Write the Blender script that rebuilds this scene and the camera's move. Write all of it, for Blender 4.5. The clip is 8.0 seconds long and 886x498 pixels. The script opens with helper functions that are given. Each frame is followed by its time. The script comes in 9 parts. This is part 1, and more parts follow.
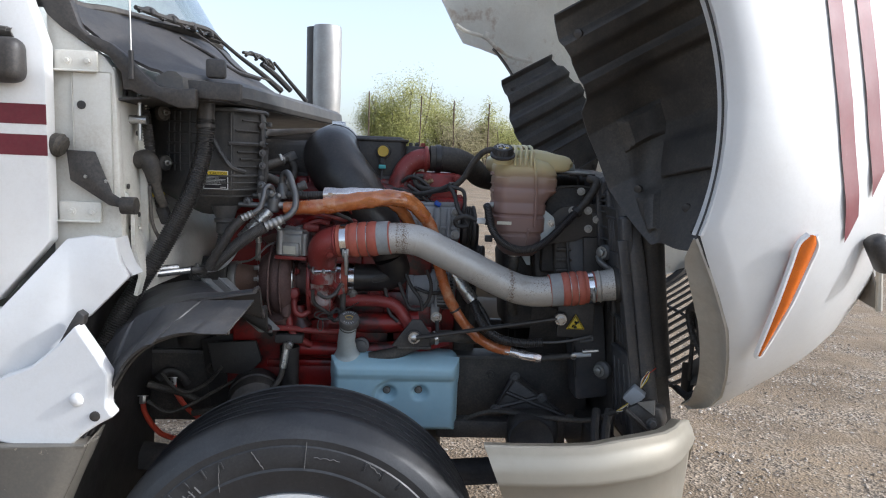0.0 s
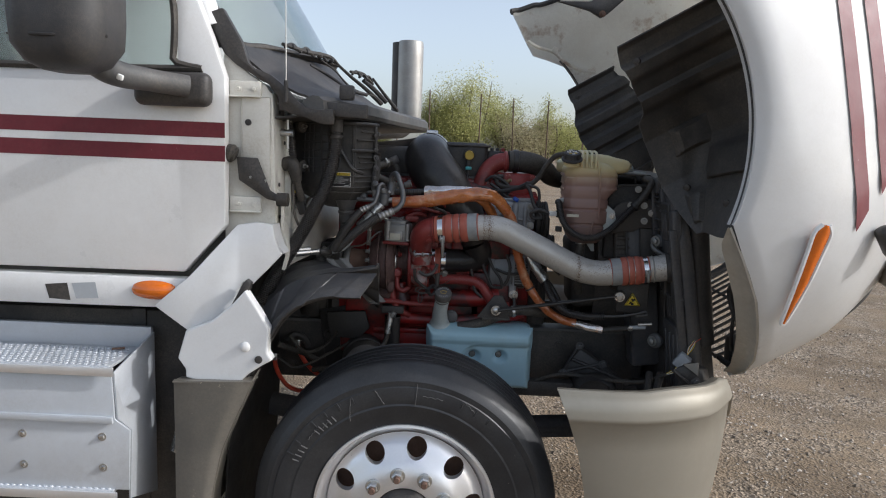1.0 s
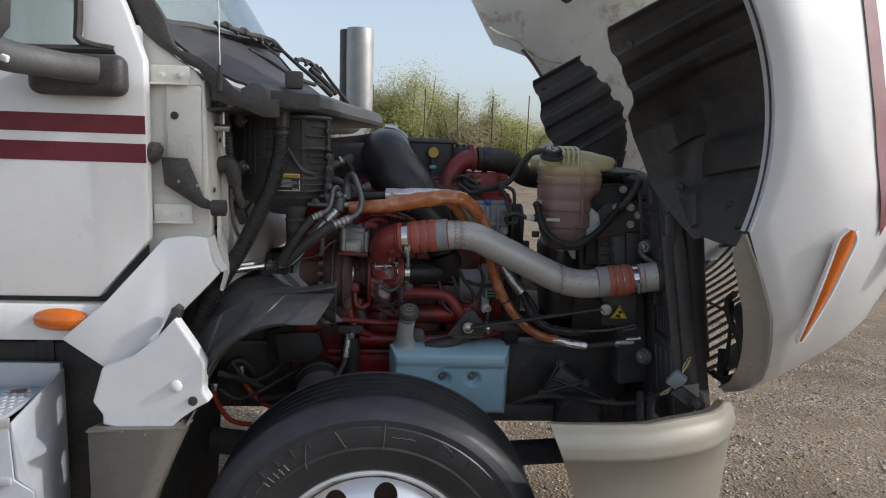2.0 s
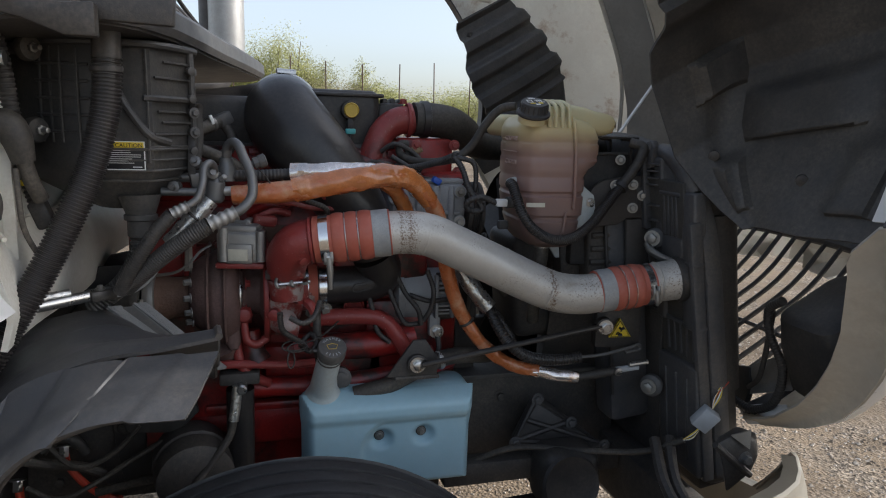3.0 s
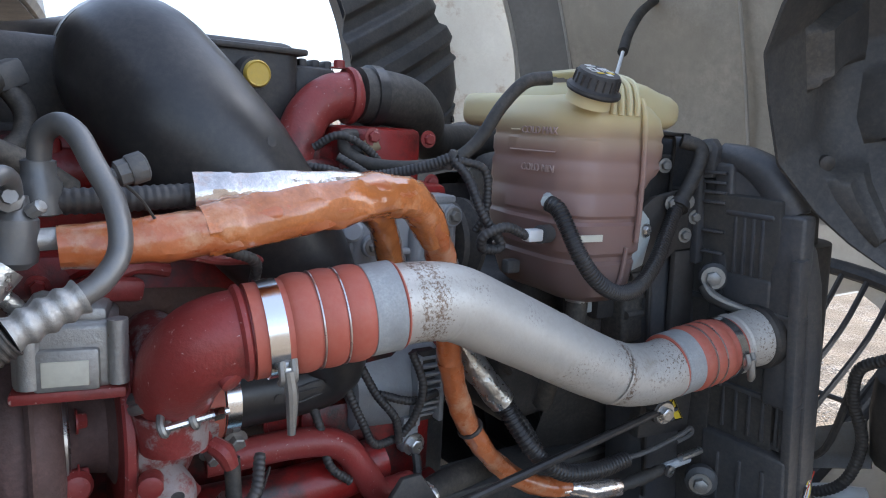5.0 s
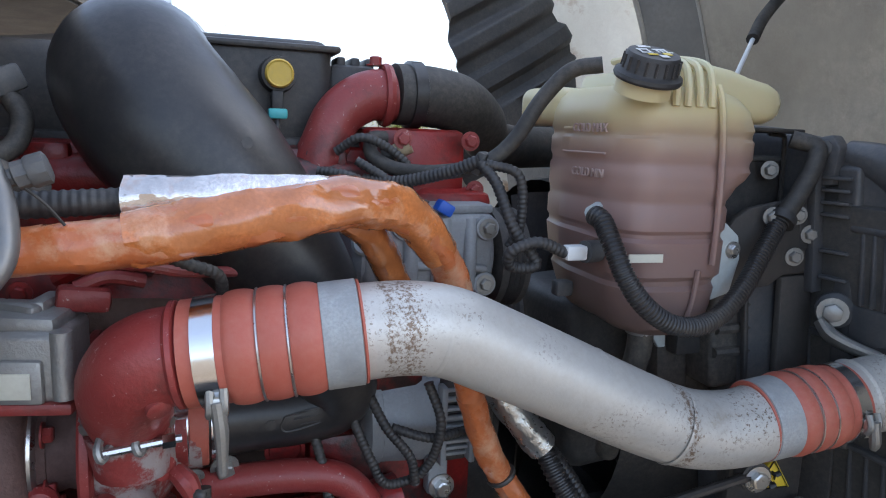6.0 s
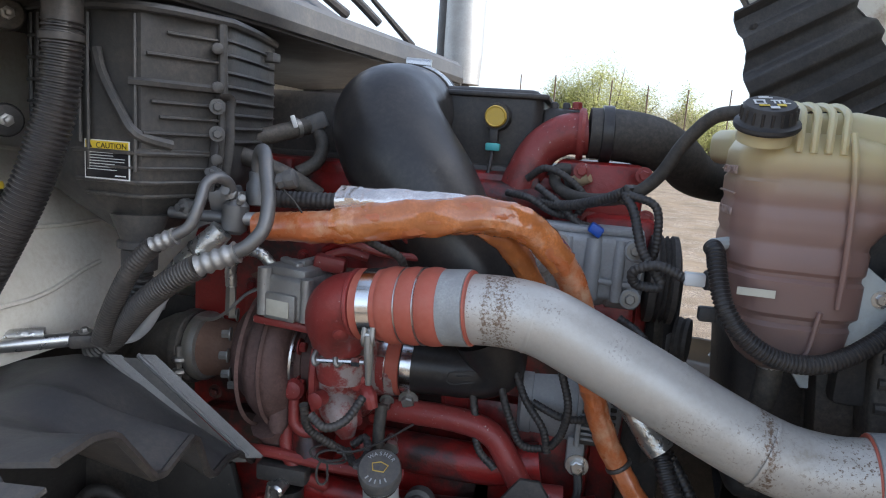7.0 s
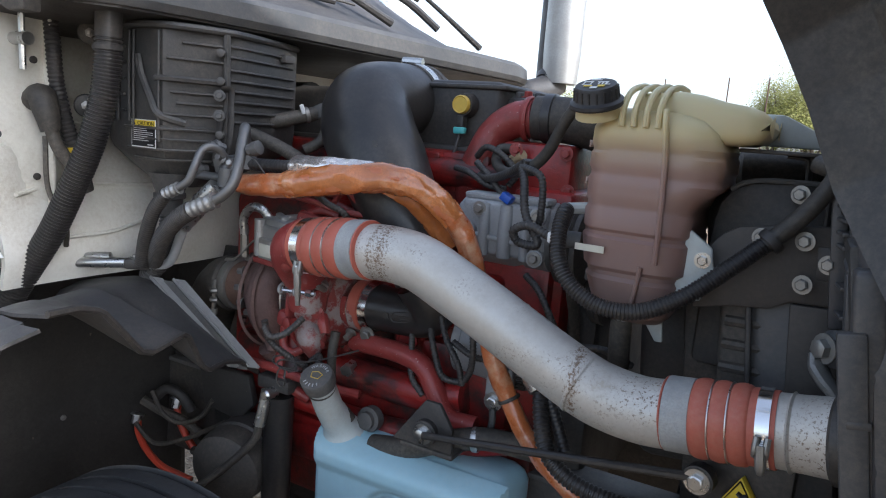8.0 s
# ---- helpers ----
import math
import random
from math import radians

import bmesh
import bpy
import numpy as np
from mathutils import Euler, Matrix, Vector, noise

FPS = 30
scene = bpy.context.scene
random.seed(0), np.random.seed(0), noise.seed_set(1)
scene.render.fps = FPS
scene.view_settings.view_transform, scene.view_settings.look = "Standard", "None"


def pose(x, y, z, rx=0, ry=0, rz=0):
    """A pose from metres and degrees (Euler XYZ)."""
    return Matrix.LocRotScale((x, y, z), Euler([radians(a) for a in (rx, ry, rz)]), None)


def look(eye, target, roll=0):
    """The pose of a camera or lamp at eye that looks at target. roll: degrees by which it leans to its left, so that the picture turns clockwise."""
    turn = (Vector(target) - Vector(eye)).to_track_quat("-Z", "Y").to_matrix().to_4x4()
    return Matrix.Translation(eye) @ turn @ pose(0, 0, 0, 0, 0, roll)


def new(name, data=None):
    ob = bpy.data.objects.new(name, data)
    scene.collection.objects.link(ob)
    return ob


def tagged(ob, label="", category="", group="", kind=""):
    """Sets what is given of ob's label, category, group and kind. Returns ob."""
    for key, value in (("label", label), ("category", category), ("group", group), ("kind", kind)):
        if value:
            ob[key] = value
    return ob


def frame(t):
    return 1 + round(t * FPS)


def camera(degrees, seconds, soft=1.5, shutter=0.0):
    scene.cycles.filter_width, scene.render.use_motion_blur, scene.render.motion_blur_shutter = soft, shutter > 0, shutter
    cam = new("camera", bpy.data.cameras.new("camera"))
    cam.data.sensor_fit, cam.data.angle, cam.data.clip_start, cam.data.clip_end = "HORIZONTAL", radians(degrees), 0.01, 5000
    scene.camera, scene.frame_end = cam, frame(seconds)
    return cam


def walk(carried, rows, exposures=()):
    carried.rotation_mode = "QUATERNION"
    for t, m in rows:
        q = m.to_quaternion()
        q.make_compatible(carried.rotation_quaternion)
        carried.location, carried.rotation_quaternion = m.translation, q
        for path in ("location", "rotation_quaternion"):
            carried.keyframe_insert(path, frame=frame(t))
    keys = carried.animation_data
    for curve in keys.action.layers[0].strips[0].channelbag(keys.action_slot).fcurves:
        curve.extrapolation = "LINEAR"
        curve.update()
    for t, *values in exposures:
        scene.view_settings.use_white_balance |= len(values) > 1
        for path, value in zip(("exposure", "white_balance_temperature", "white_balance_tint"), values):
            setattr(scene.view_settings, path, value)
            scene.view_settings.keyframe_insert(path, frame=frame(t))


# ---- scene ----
cam = camera(66.7, 8.0, soft=1.1)
PATH = [
    (0, (0.016, 0.007, 1.665), (0.155, 1.984, 1.399), 2.3),
    (0.5, (-0.025, -0.273, 1.688), (-0.034, 1.707, 1.408), 1.9),
    (1, (-0.097, -0.444, 1.687), (-0.124, 1.536, 1.405), 2.2),
    (1.2, (-0.12, -0.452, 1.703), (-0.08, 1.528, 1.422), 2.4),
    (2.3, (-0.174, 0.092, 1.669), (-0.036, 2.064, 1.369), 1.8),
    (2.5, (-0.183, 0.242, 1.652), (-0.041, 2.212, 1.338), 1.6),
    (3, (-0.264, 0.636, 1.648), (0.249, 2.536, 1.289), 1.6),
    (3.5, (-0.255, 1.034, 1.584), (0.527, 2.842, 1.238), 1.7),
    (4, (-0.303, 1.274, 1.596), (0.478, 3.076, 1.219), 1.7),
    (4.5, (-0.376, 1.391, 1.617), (0.688, 3.047, 1.257), 3.1),
    (4.7, (-0.375, 1.408, 1.62), (0.736, 3.033, 1.266), 3.3),
    (5.8, (-0.23, 1.421, 1.604), (0.703, 3.161, 1.285), 1.4),
    (6, (-0.144, 1.438, 1.61), (0.528, 3.291, 1.271), 2.2),
    (6.5, (-0.037, 1.346, 1.629), (-0.046, 3.312, 1.259), 1.1),
    (7, (0.121, 1.193, 1.641), (-0.261, 3.128, 1.311), 4.0),
    (7.5, (0.412, 1.174, 1.631), (-0.318, 3.006, 1.297), 2.5),
    (8, (0.626, 1.127, 1.63), (-0.301, 2.864, 1.278), 4.3),
]
EXPOSURES = [(0.0, 0.4, 5850, 10), (0.5, 0.15, 5950, 10), (1.0, -0.1, 6100, 10), (1.3, -0.15, 6100, 10), (2.5, -0.2, 6050, 10), (3.0, 0.15, 6150, 10), (3.5, 0.6, 5800, 10), (4.0, 0.95, 5650, 10), (4.5, 1.15, 5600, 10), (6.0, 1.3, 5600, 10), (6.5, 1.1, 5750, 10), (7.0, 0.9, 5800, 10), (7.5, 0.8, 5800, 10), (8.0, 0.9, 5800, 10)]
walk(cam, [(t, look(eye, target, roll)) for t, eye, target, roll in PATH], EXPOSURES)

# ---- world and sun ----
SUN_DIR = Vector((0.84, -0.15, 0.52)).normalized()
world = bpy.data.worlds.new("world")
scene.world = world
world.use_nodes = True
wn = world.node_tree.nodes
sky = wn.new("ShaderNodeTexSky")
sky.sky_type = "NISHITA"
sky.sun_disc = False
sky.sun_elevation = math.asin(SUN_DIR.z)
sky.sun_rotation = math.atan2(SUN_DIR.x, SUN_DIR.y)
sky.dust_density = 2.5
sky.air_density = 1.0
wn["Background"].inputs["Strength"].default_value = 0.15
# thin high haze over a pale sky
haze = wn.new("ShaderNodeHueSaturation")
haze.inputs["Saturation"].default_value = 0.55
haze.inputs["Value"].default_value = 1.5
world.node_tree.links.new(sky.outputs["Color"], haze.inputs["Color"])
world.node_tree.links.new(haze.outputs["Color"], wn["Background"].inputs["Color"])
sun_data = bpy.data.lights.new("sun", "SUN")
sun_data.energy = 2.7
sun_data.angle = radians(1.0)
sun_data.color = (1.0, 0.96, 0.91)
sun_ob = new("sun", sun_data)
sun_ob.matrix_world = look(SUN_DIR * 30, (0, 0, 0))


# ---- materials ----
def mat(name, base, rough=0.5, metal=0.0, var=0.25, scale=6.0, dust=0.0, dust_col=(0.30, 0.25, 0.19),
        bump=0.15, bump_scale=180.0, coat=0.0, spot_mask=0.0, transl=0.0, second=None, second_scale=3.0, second_edge=(0.55, 0.65),
        spots=None, spot_scale=60.0, spot_edge=(0.62, 0.68), rvar=0.15, rand=0.0):
    """Principled surface: colour grain at two scales, an optional second colour in worn patches, dust and specks."""
    m = bpy.data.materials.new(name)
    m.use_nodes = True
    nt = m.node_tree
    n, l = nt.nodes, nt.links
    p = n["Principled BSDF"]
    co = n.new("ShaderNodeTexCoord").outputs["Object"]

    def noise_tex(sc, det=4.0, rg=0.6):
        t = n.new("ShaderNodeTexNoise")
        t.inputs["Scale"].default_value = sc
        t.inputs["Detail"].default_value = det
        t.inputs["Roughness"].default_value = rg
        l.new(co, t.inputs["Vector"])
        return t.outputs["Fac"]

    def ramp(src, a, b):
        r = n.new("ShaderNodeMapRange")
        r.inputs["From Min"].default_value = a
        r.inputs["From Max"].default_value = b
        l.new(src, r.inputs["Value"])
        return r.outputs["Result"]

    def mix(fac, a, b):
        x = n.new("ShaderNodeMix")
        x.data_type = "RGBA"
        if isinstance(fac, float):
            x.inputs["Factor"].default_value = fac
        else:
            l.new(fac, x.inputs["Factor"])
        for sock, v in ((x.inputs["A"], a), (x.inputs["B"], b)):
            if isinstance(v, tuple):
                sock.default_value = (*v, 1)
            else:
                l.new(v, sock)
        return x.outputs["Result"]

    lo = tuple(c * (1 - var) for c in base)
    hi = tuple(min(1, c * (1 + var)) for c in base)
    col = mix(ramp(noise_tex(scale), 0.3, 0.7), lo, hi)
    col = mix(ramp(noise_tex(scale * 14), 0.35, 0.75), col, tuple(c * (1 - 0.6 * var) for c in base))
    if second:
        col = mix(ramp(noise_tex(second_scale, 8.0, 0.7), *second_edge), col, second)
    if spots:
        sp = ramp(noise_tex(spot_scale, 5.0, 0.7), *spot_edge)
        if spot_mask:
            mk = n.new("ShaderNodeMath")
            mk.operation = "MULTIPLY"
            l.new(sp, mk.inputs[0])
            l.new(ramp(noise_tex(spot_mask, 3.0), 0.50, 0.66), mk.inputs[1])
            sp = mk.outputs[0]
        col = mix(sp, col, spots)
    if dust:
        d = n.new("ShaderNodeMath")
        d.operation = "MULTIPLY"
        d.inputs[1].default_value = dust
        fine = n.new("ShaderNodeMath")
        fine.operation = "MULTIPLY"
        speck = n.new("ShaderNodeMapRange")
        speck.inputs["From Min"].default_value, speck.inputs["From Max"].default_value = 0.40, 0.66
        speck.inputs["To Min"].default_value, speck.inputs["To Max"].default_value = 0.55, 1.5
        l.new(noise_tex(130.0, 6.0, 0.75), speck.inputs["Value"])
        l.new(ramp(noise_tex(5.0, 9.0, 0.68), 0.32, 0.72), fine.inputs[0])
        l.new(speck.outputs["Result"], fine.inputs[1])
        l.new(fine.outputs[0], d.inputs[0])
        col = mix(d.outputs[0], col, dust_col)
    if rand:
        oi = n.new("ShaderNodeObjectInfo")
        hs = n.new("ShaderNodeHueSaturation")
        mr = n.new("ShaderNodeMapRange")
        mr.inputs["To Min"].default_value = 1 - rand
        mr.inputs["To Max"].default_value = 1 + rand
        l.new(oi.outputs["Random"], mr.inputs["Value"])
        l.new(mr.outputs["Result"], hs.inputs["Value"])
        l.new(col, hs.inputs["Color"])
        col = hs.outputs["Color"]
    l.new(col, p.inputs["Base Color"])
    rr = n.new("ShaderNodeMapRange")
    rr.inputs["To Min"].default_value = max(0.03, rough - rvar)
    rr.inputs["To Max"].default_value = min(1, rough + rvar)
    l.new(noise_tex(scale * 3, 6.0), rr.inputs["Value"])
    l.new(rr.outputs["Result"], p.inputs["Roughness"])
    p.inputs["Metallic"].default_value = metal
    p.inputs["Coat Weight"].default_value = coat
    p.inputs["Coat Roughness"].default_value = 0.12
    if bump:
        b = n.new("ShaderNodeBump")
        b.inputs["Strength"].default_value = bump
        b.inputs["Distance"].default_value = 0.002
        l.new(noise_tex(bump_scale, 3.0), b.inputs["Height"])
        l.new(b.outputs["Normal"], p.inputs["Normal"])
    if transl:
        tb = n.new("ShaderNodeBsdfTranslucent")
        ms = n.new("ShaderNodeMixShader")
        ms.inputs["Fac"].default_value = transl
        l.new(col, tb.inputs["Color"])
        l.new(p.outputs["BSDF"], ms.inputs[1])
        l.new(tb.outputs["BSDF"], ms.inputs[2])
        l.new(ms.outputs["Shader"], n["Material Output"].inputs["Surface"])
    return m


M = {}
M["hood_white"] = mat("white_painted_fibreglass", (0.82, 0.82, 0.81), 0.32, var=0.04, scale=2.0, dust=0.16, dust_col=(0.52, 0.48, 0.42), bump=0.02, coat=0.35, transl=0.30)
M["white"] = mat("white_paint", (0.78, 0.78, 0.77), 0.32, var=0.04, scale=2.0, dust=0.22, dust_col=(0.50, 0.46, 0.40), bump=0.02, coat=0.35)
M["white_dirty"] = mat("white_primer", (0.74, 0.73, 0.67), 0.5, var=0.10, scale=4.0, dust=0.6, dust_col=(0.46, 0.41, 0.33), bump=0.05)
M["inner_hood"] = mat("grp_inside", (0.58, 0.55, 0.48), 0.75, var=0.2, scale=4.0, dust=0.5, dust_col=(0.46, 0.39, 0.30), bump=0.3, transl=0.3)
M["stripe"] = mat("burgundy_vinyl", (0.135, 0.008, 0.018), 0.5, var=0.15, scale=5.0, dust=0.06, second=(0.50, 0.42, 0.41), second_scale=40.0, second_edge=(0.70, 0.73), bump=0.03)
M["hood_panel"] = mat("dusty_hood_panel", (0.47, 0.415, 0.325), 0.8, var=0.25, scale=3.0, dust=0.5, dust_col=(0.31, 0.26, 0.195), bump=0.25)
M["hood_channel"] = mat("grey_channel", (0.27, 0.25, 0.22), 0.8, var=0.25, scale=5.0, dust=0.4, dust_col=(0.26, 0.22, 0.18), bump=0.25)
M["hvac"] = mat("grey_black_case", (0.036, 0.038, 0.041), 0.5, var=0.2, scale=8.0, dust=0.24, bump=0.2)
M["black"] = mat("black_plastic", (0.022, 0.022, 0.024), 0.5, var=0.3, scale=8.0, dust=0.2, bump=0.12)
M["black_gloss"] = mat("black_moulded_duct", (0.016, 0.016, 0.018), 0.36, var=0.25, scale=8.0, dust=0.13, bump=0.05)
M["black_dusty"] = mat("dusty_black_plastic", (0.026, 0.026, 0.028), 0.6, var=0.3, scale=6.0, dust=0.25, bump=0.2)
M["liner"] = mat("black_liner_sheet", (0.042, 0.042, 0.044), 0.58, var=0.3, scale=4.0, dust=0.42, dust_col=(0.20, 0.175, 0.14), bump=0.2, bump_scale=90)
M["grey_plastic"] = mat("grey_plastic", (0.065, 0.068, 0.072), 0.55, var=0.15, scale=5.0, dust=0.25, bump=0.15)
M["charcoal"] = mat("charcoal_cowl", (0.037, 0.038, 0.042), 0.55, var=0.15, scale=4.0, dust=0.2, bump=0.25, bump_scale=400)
M["black_flat"] = mat("matt_black_sheet", (0.039, 0.041, 0.046), 0.48, var=0.25, scale=6.0, dust=0.16, bump=0.15)
M["rust_white"] = mat("rust_run_white", (0.80, 0.78, 0.71), 0.55, var=0.08, scale=4.0, dust=0.2, dust_col=(0.46, 0.36, 0.24), second=(0.34, 0.20, 0.10), second_scale=6.0, second_edge=(0.56, 0.74), bump=0.08, transl=0.58)
M["strip"] = mat("woven_strip", (0.20, 0.205, 0.21), 0.8, var=0.12, scale=60.0, dust=0.3, dust_col=(0.30, 0.28, 0.25), bump=0.6, bump_scale=700)
M["brown_black"] = mat("dusty_brown_black_plate", (0.048, 0.044, 0.041), 0.62, var=0.25, scale=8.0, dust=0.35, dust_col=(0.13, 0.11, 0.09), bump=0.15)
M["mud_black"] = mat("mud_splashed_black", (0.022, 0.0215, 0.0215), 0.6, var=0.5, scale=7.0, dust=0.3, dust_col=(0.085, 0.075, 0.065), spots=(0.16, 0.13, 0.10), spot_scale=34.0, spot_edge=(0.70, 0.74), bump=0.5, bump_scale=70)
M["cast_grey"] = mat("matt_grey_casting", (0.34, 0.355, 0.37), 0.6, metal=0.25, var=0.2, scale=16.0, dust=0.35, dust_col=(0.22, 0.20, 0.17), bump=0.3, bump_scale=320)
M["dark_alu"] = mat("grimy_cast_aluminium", (0.10, 0.10, 0.097), 0.6, metal=0.4, var=0.3, scale=14.0, dust=0.4, dust_col=(0.12, 0.10, 0.085), bump=0.4, bump_scale=240)
M["rubber"] = mat("rubber", (0.020, 0.020, 0.020), 0.62, var=0.3, scale=10.0, dust=0.30, bump=0.15)
M["tyre"] = mat("tyre_rubber", (0.019, 0.020, 0.023), 0.44, var=0.3, scale=9.0, dust=0.20, dust_col=(0.12, 0.12, 0.115), bump=0.12, spots=(0.16, 0.15, 0.13), spot_scale=70, spot_edge=(0.68, 0.76))
M["scuff"] = mat("scuffed_rubber", (0.10, 0.10, 0.098), 0.8, var=0.35, scale=40.0, bump=0.2)
M["bumper"] = mat("champagne_paint", (0.28, 0.262, 0.218), 0.42, metal=0.35, var=0.08, scale=3.0, dust=0.28, dust_col=(0.33, 0.285, 0.23), spots=(0.42, 0.40, 0.36), spot_scale=90, spot_edge=(0.72, 0.75), bump=0.03, coat=0.15)
M["mudguard"] = mat("grey_brown_plastic", (0.120, 0.114, 0.100), 0.45, var=0.12, scale=4.0, dust=0.3, spots=(0.40, 0.34, 0.26), spot_scale=25, spot_edge=(0.66, 0.72), bump=0.1)
M["alu"] = mat("cast_aluminium", (0.42, 0.42, 0.41), 0.5, metal=0.75, var=0.18, scale=12.0, dust=0.35, bump=0.35, bump_scale=260)
M["alu_clean"] = mat("polished_aluminium", (0.82, 0.82, 0.83), 0.34, metal=0.8, var=0.06, scale=6.0, dust=0.06, bump=0.05)
M["step_alu"] = mat("step_aluminium", (0.52, 0.55, 0.59), 0.42, metal=0.35, var=0.08, scale=3.0, dust=0.2, bump=0.06)
M["pipe"] = mat("aluminised_pipe", (0.56, 0.545, 0.51), 0.48, metal=0.4, var=0.10, scale=7.0, dust=0.45, dust_col=(0.36, 0.31, 0.25), spots=(0.13, 0.085, 0.055), spot_scale=230.0, spot_edge=(0.55, 0.61), spot_mask=7.0, second=(0.36, 0.31, 0.25), second_scale=9.0, second_edge=(0.62, 0.74), bump=0.12, bump_scale=220)


def rust_streaks(m, places):
    """Brown speckled streaks across the pipe, at set distances along it."""
    n, l = m.node_tree.nodes, m.node_tree.links
    p = n["Principled BSDF"]
    col = p.inputs["Base Color"].links[0].from_socket
    tc = n.new("ShaderNodeTexCoord")
    sep = n.new("ShaderNodeSeparateXYZ")
    l.new(tc.outputs["Object"], sep.inputs["Vector"])
    for at, wide, scale in places:
        d = n.new("ShaderNodeMath")
        d.operation = "SUBTRACT"
        d.inputs[1].default_value = at
        l.new(sep.outputs["X"], d.inputs[0])
        a = n.new("ShaderNodeMath")
        a.operation = "ABSOLUTE"
        l.new(d.outputs[0], a.inputs[0])
        band = n.new("ShaderNodeMapRange")
        band.inputs["From Min"].default_value, band.inputs["From Max"].default_value = wide, 0.0
        band.inputs["To Max"].default_value = 0.30
        l.new(a.outputs[0], band.inputs["Value"])
        nz = n.new("ShaderNodeTexNoise")
        nz.inputs["Scale"].default_value = scale
        nz.inputs["Detail"].default_value = 6.0
        nz.inputs["Roughness"].default_value = 0.75
        l.new(tc.outputs["Object"], nz.inputs["Vector"])
        s = n.new("ShaderNodeMath")
        s.operation = "ADD"
        l.new(nz.outputs["Fac"], s.inputs[0])
        l.new(band.outputs["Result"], s.inputs[1])
        cut = n.new("ShaderNodeMapRange")
        cut.inputs["From Min"].default_value, cut.inputs["From Max"].default_value = 0.74, 0.84
        l.new(s.outputs[0], cut.inputs["Value"])
        x = n.new("ShaderNodeMix")
        x.data_type = "RGBA"
        l.new(cut.outputs["Result"], x.inputs["Factor"])
        l.new(col, x.inputs["A"])
        x.inputs["B"].default_value = (0.19, 0.135, 0.095, 1)
        col = x.outputs["Result"]
    l.new(col, p.inputs["Base Color"])


rust_streaks(M["pipe"], ((-0.232, 0.018, 210.0), (-0.212, 0.050, 280.0), (0.124, 0.030, 190.0)))
M["steel_dull"] = mat("dusty_zinc_bolt", (0.28, 0.28, 0.27), 0.45, metal=0.7, var=0.2, scale=30.0, dust=0.45, bump=0.2)
M["radiator_black"] = mat("moulded_radiator_frame", (0.052, 0.055, 0.062), 0.44, var=0.25, scale=7.0, dust=0.26, bump=0.12)
M["steel"] = mat("zinc_steel", (0.55, 0.55, 0.54), 0.30, metal=0.95, var=0.12, scale=20.0, dust=0.15, bump=0.08)
M["chrome"] = mat("bright_band", (0.78, 0.78, 0.78), 0.18, metal=1.0, var=0.05, scale=20.0, dust=0.06, bump=0.02)
M["rust"] = mat("rusty_iron", (0.15, 0.085, 0.06), 0.8, metal=0.15, var=0.35, scale=14.0, dust=0.45, dust_col=(0.24, 0.16, 0.12), bump=0.6, bump_scale=160)
M["iron"] = mat("oxidised_turbine_iron", (0.125, 0.072, 0.062), 0.75, metal=0.1, var=0.5, scale=16.0, dust=0.38, dust_col=(0.25, 0.165, 0.14), second=(0.075, 0.05, 0.045), second_scale=9.0, second_edge=(0.5, 0.66), bump=0.6, bump_scale=120)
M["red"] = mat("red_engine_paint", (0.265, 0.014, 0.012), 0.36, var=0.25, scale=9.0, dust=0.14, dust_col=(0.20, 0.05, 0.035), second=(0.022, 0.016, 0.015), second_scale=6.0, second_edge=(0.45, 0.60), bump=0.4, bump_scale=150)
M["red_clean"] = mat("red_cast_paint", (0.25, 0.030, 0.027), 0.42, var=0.14, scale=14.0, dust=0.2, dust_col=(0.30, 0.14, 0.11), spots=(0.55, 0.42, 0.38), spot_scale=150, spot_edge=(0.64, 0.69), second=(0.09, 0.02, 0.018), second_scale=7.0, second_edge=(0.56, 0.72), bump=0.3, bump_scale=190)
M["red_flake"] = mat("flaking_red_paint", (0.26, 0.028, 0.024), 0.55, metal=0.1, var=0.3, scale=16.0, second=(0.34, 0.30, 0.285), second_scale=26.0, second_edge=(0.47, 0.56), dust=0.45, dust_col=(0.24, 0.13, 0.11), bump=0.5, bump_scale=90)
M["silicone"] = mat("red_silicone", (0.40, 0.088, 0.056), 0.5, var=0.10, scale=10.0, dust=0.28, dust_col=(0.45, 0.25, 0.18), bump=0.1)
M["silicone_grey"] = mat("grey_silicone_end", (0.30, 0.315, 0.32), 0.6, var=0.3, scale=25.0, dust=0.4, dust_col=(0.42, 0.38, 0.34), bump=0.2)
M["orange"] = mat("orange_sleeve", (0.46, 0.12, 0.03), 0.3, var=0.2, scale=14.0, second=(0.58, 0.34, 0.20), second_scale=11.0, second_edge=(0.52, 0.66), dust=0.2, dust_col=(0.5, 0.3, 0.18), bump=0.5, bump_scale=60, coat=0.5)
M["orange_cable"] = mat("red_orange_cable", (0.55, 0.05, 0.02), 0.45, var=0.1, dust=0.15, bump=0.05)
M["peach_wrap"] = mat("peach_heat_wrap", (0.50, 0.165, 0.045), 0.2, var=0.35, scale=18.0, second=(0.66, 0.36, 0.20), second_scale=11.0, second_edge=(0.54, 0.70), coat=0.9, bump=0.9, bump_scale=55, rvar=0.12)
M["foil"] = mat("silver_foil", (0.78, 0.72, 0.68), 0.14, metal=0.8, var=0.3, scale=22.0, spots=(0.62, 0.36, 0.22), spot_scale=7, spot_edge=(0.46, 0.60), coat=0.6, bump=0.8, bump_scale=70)
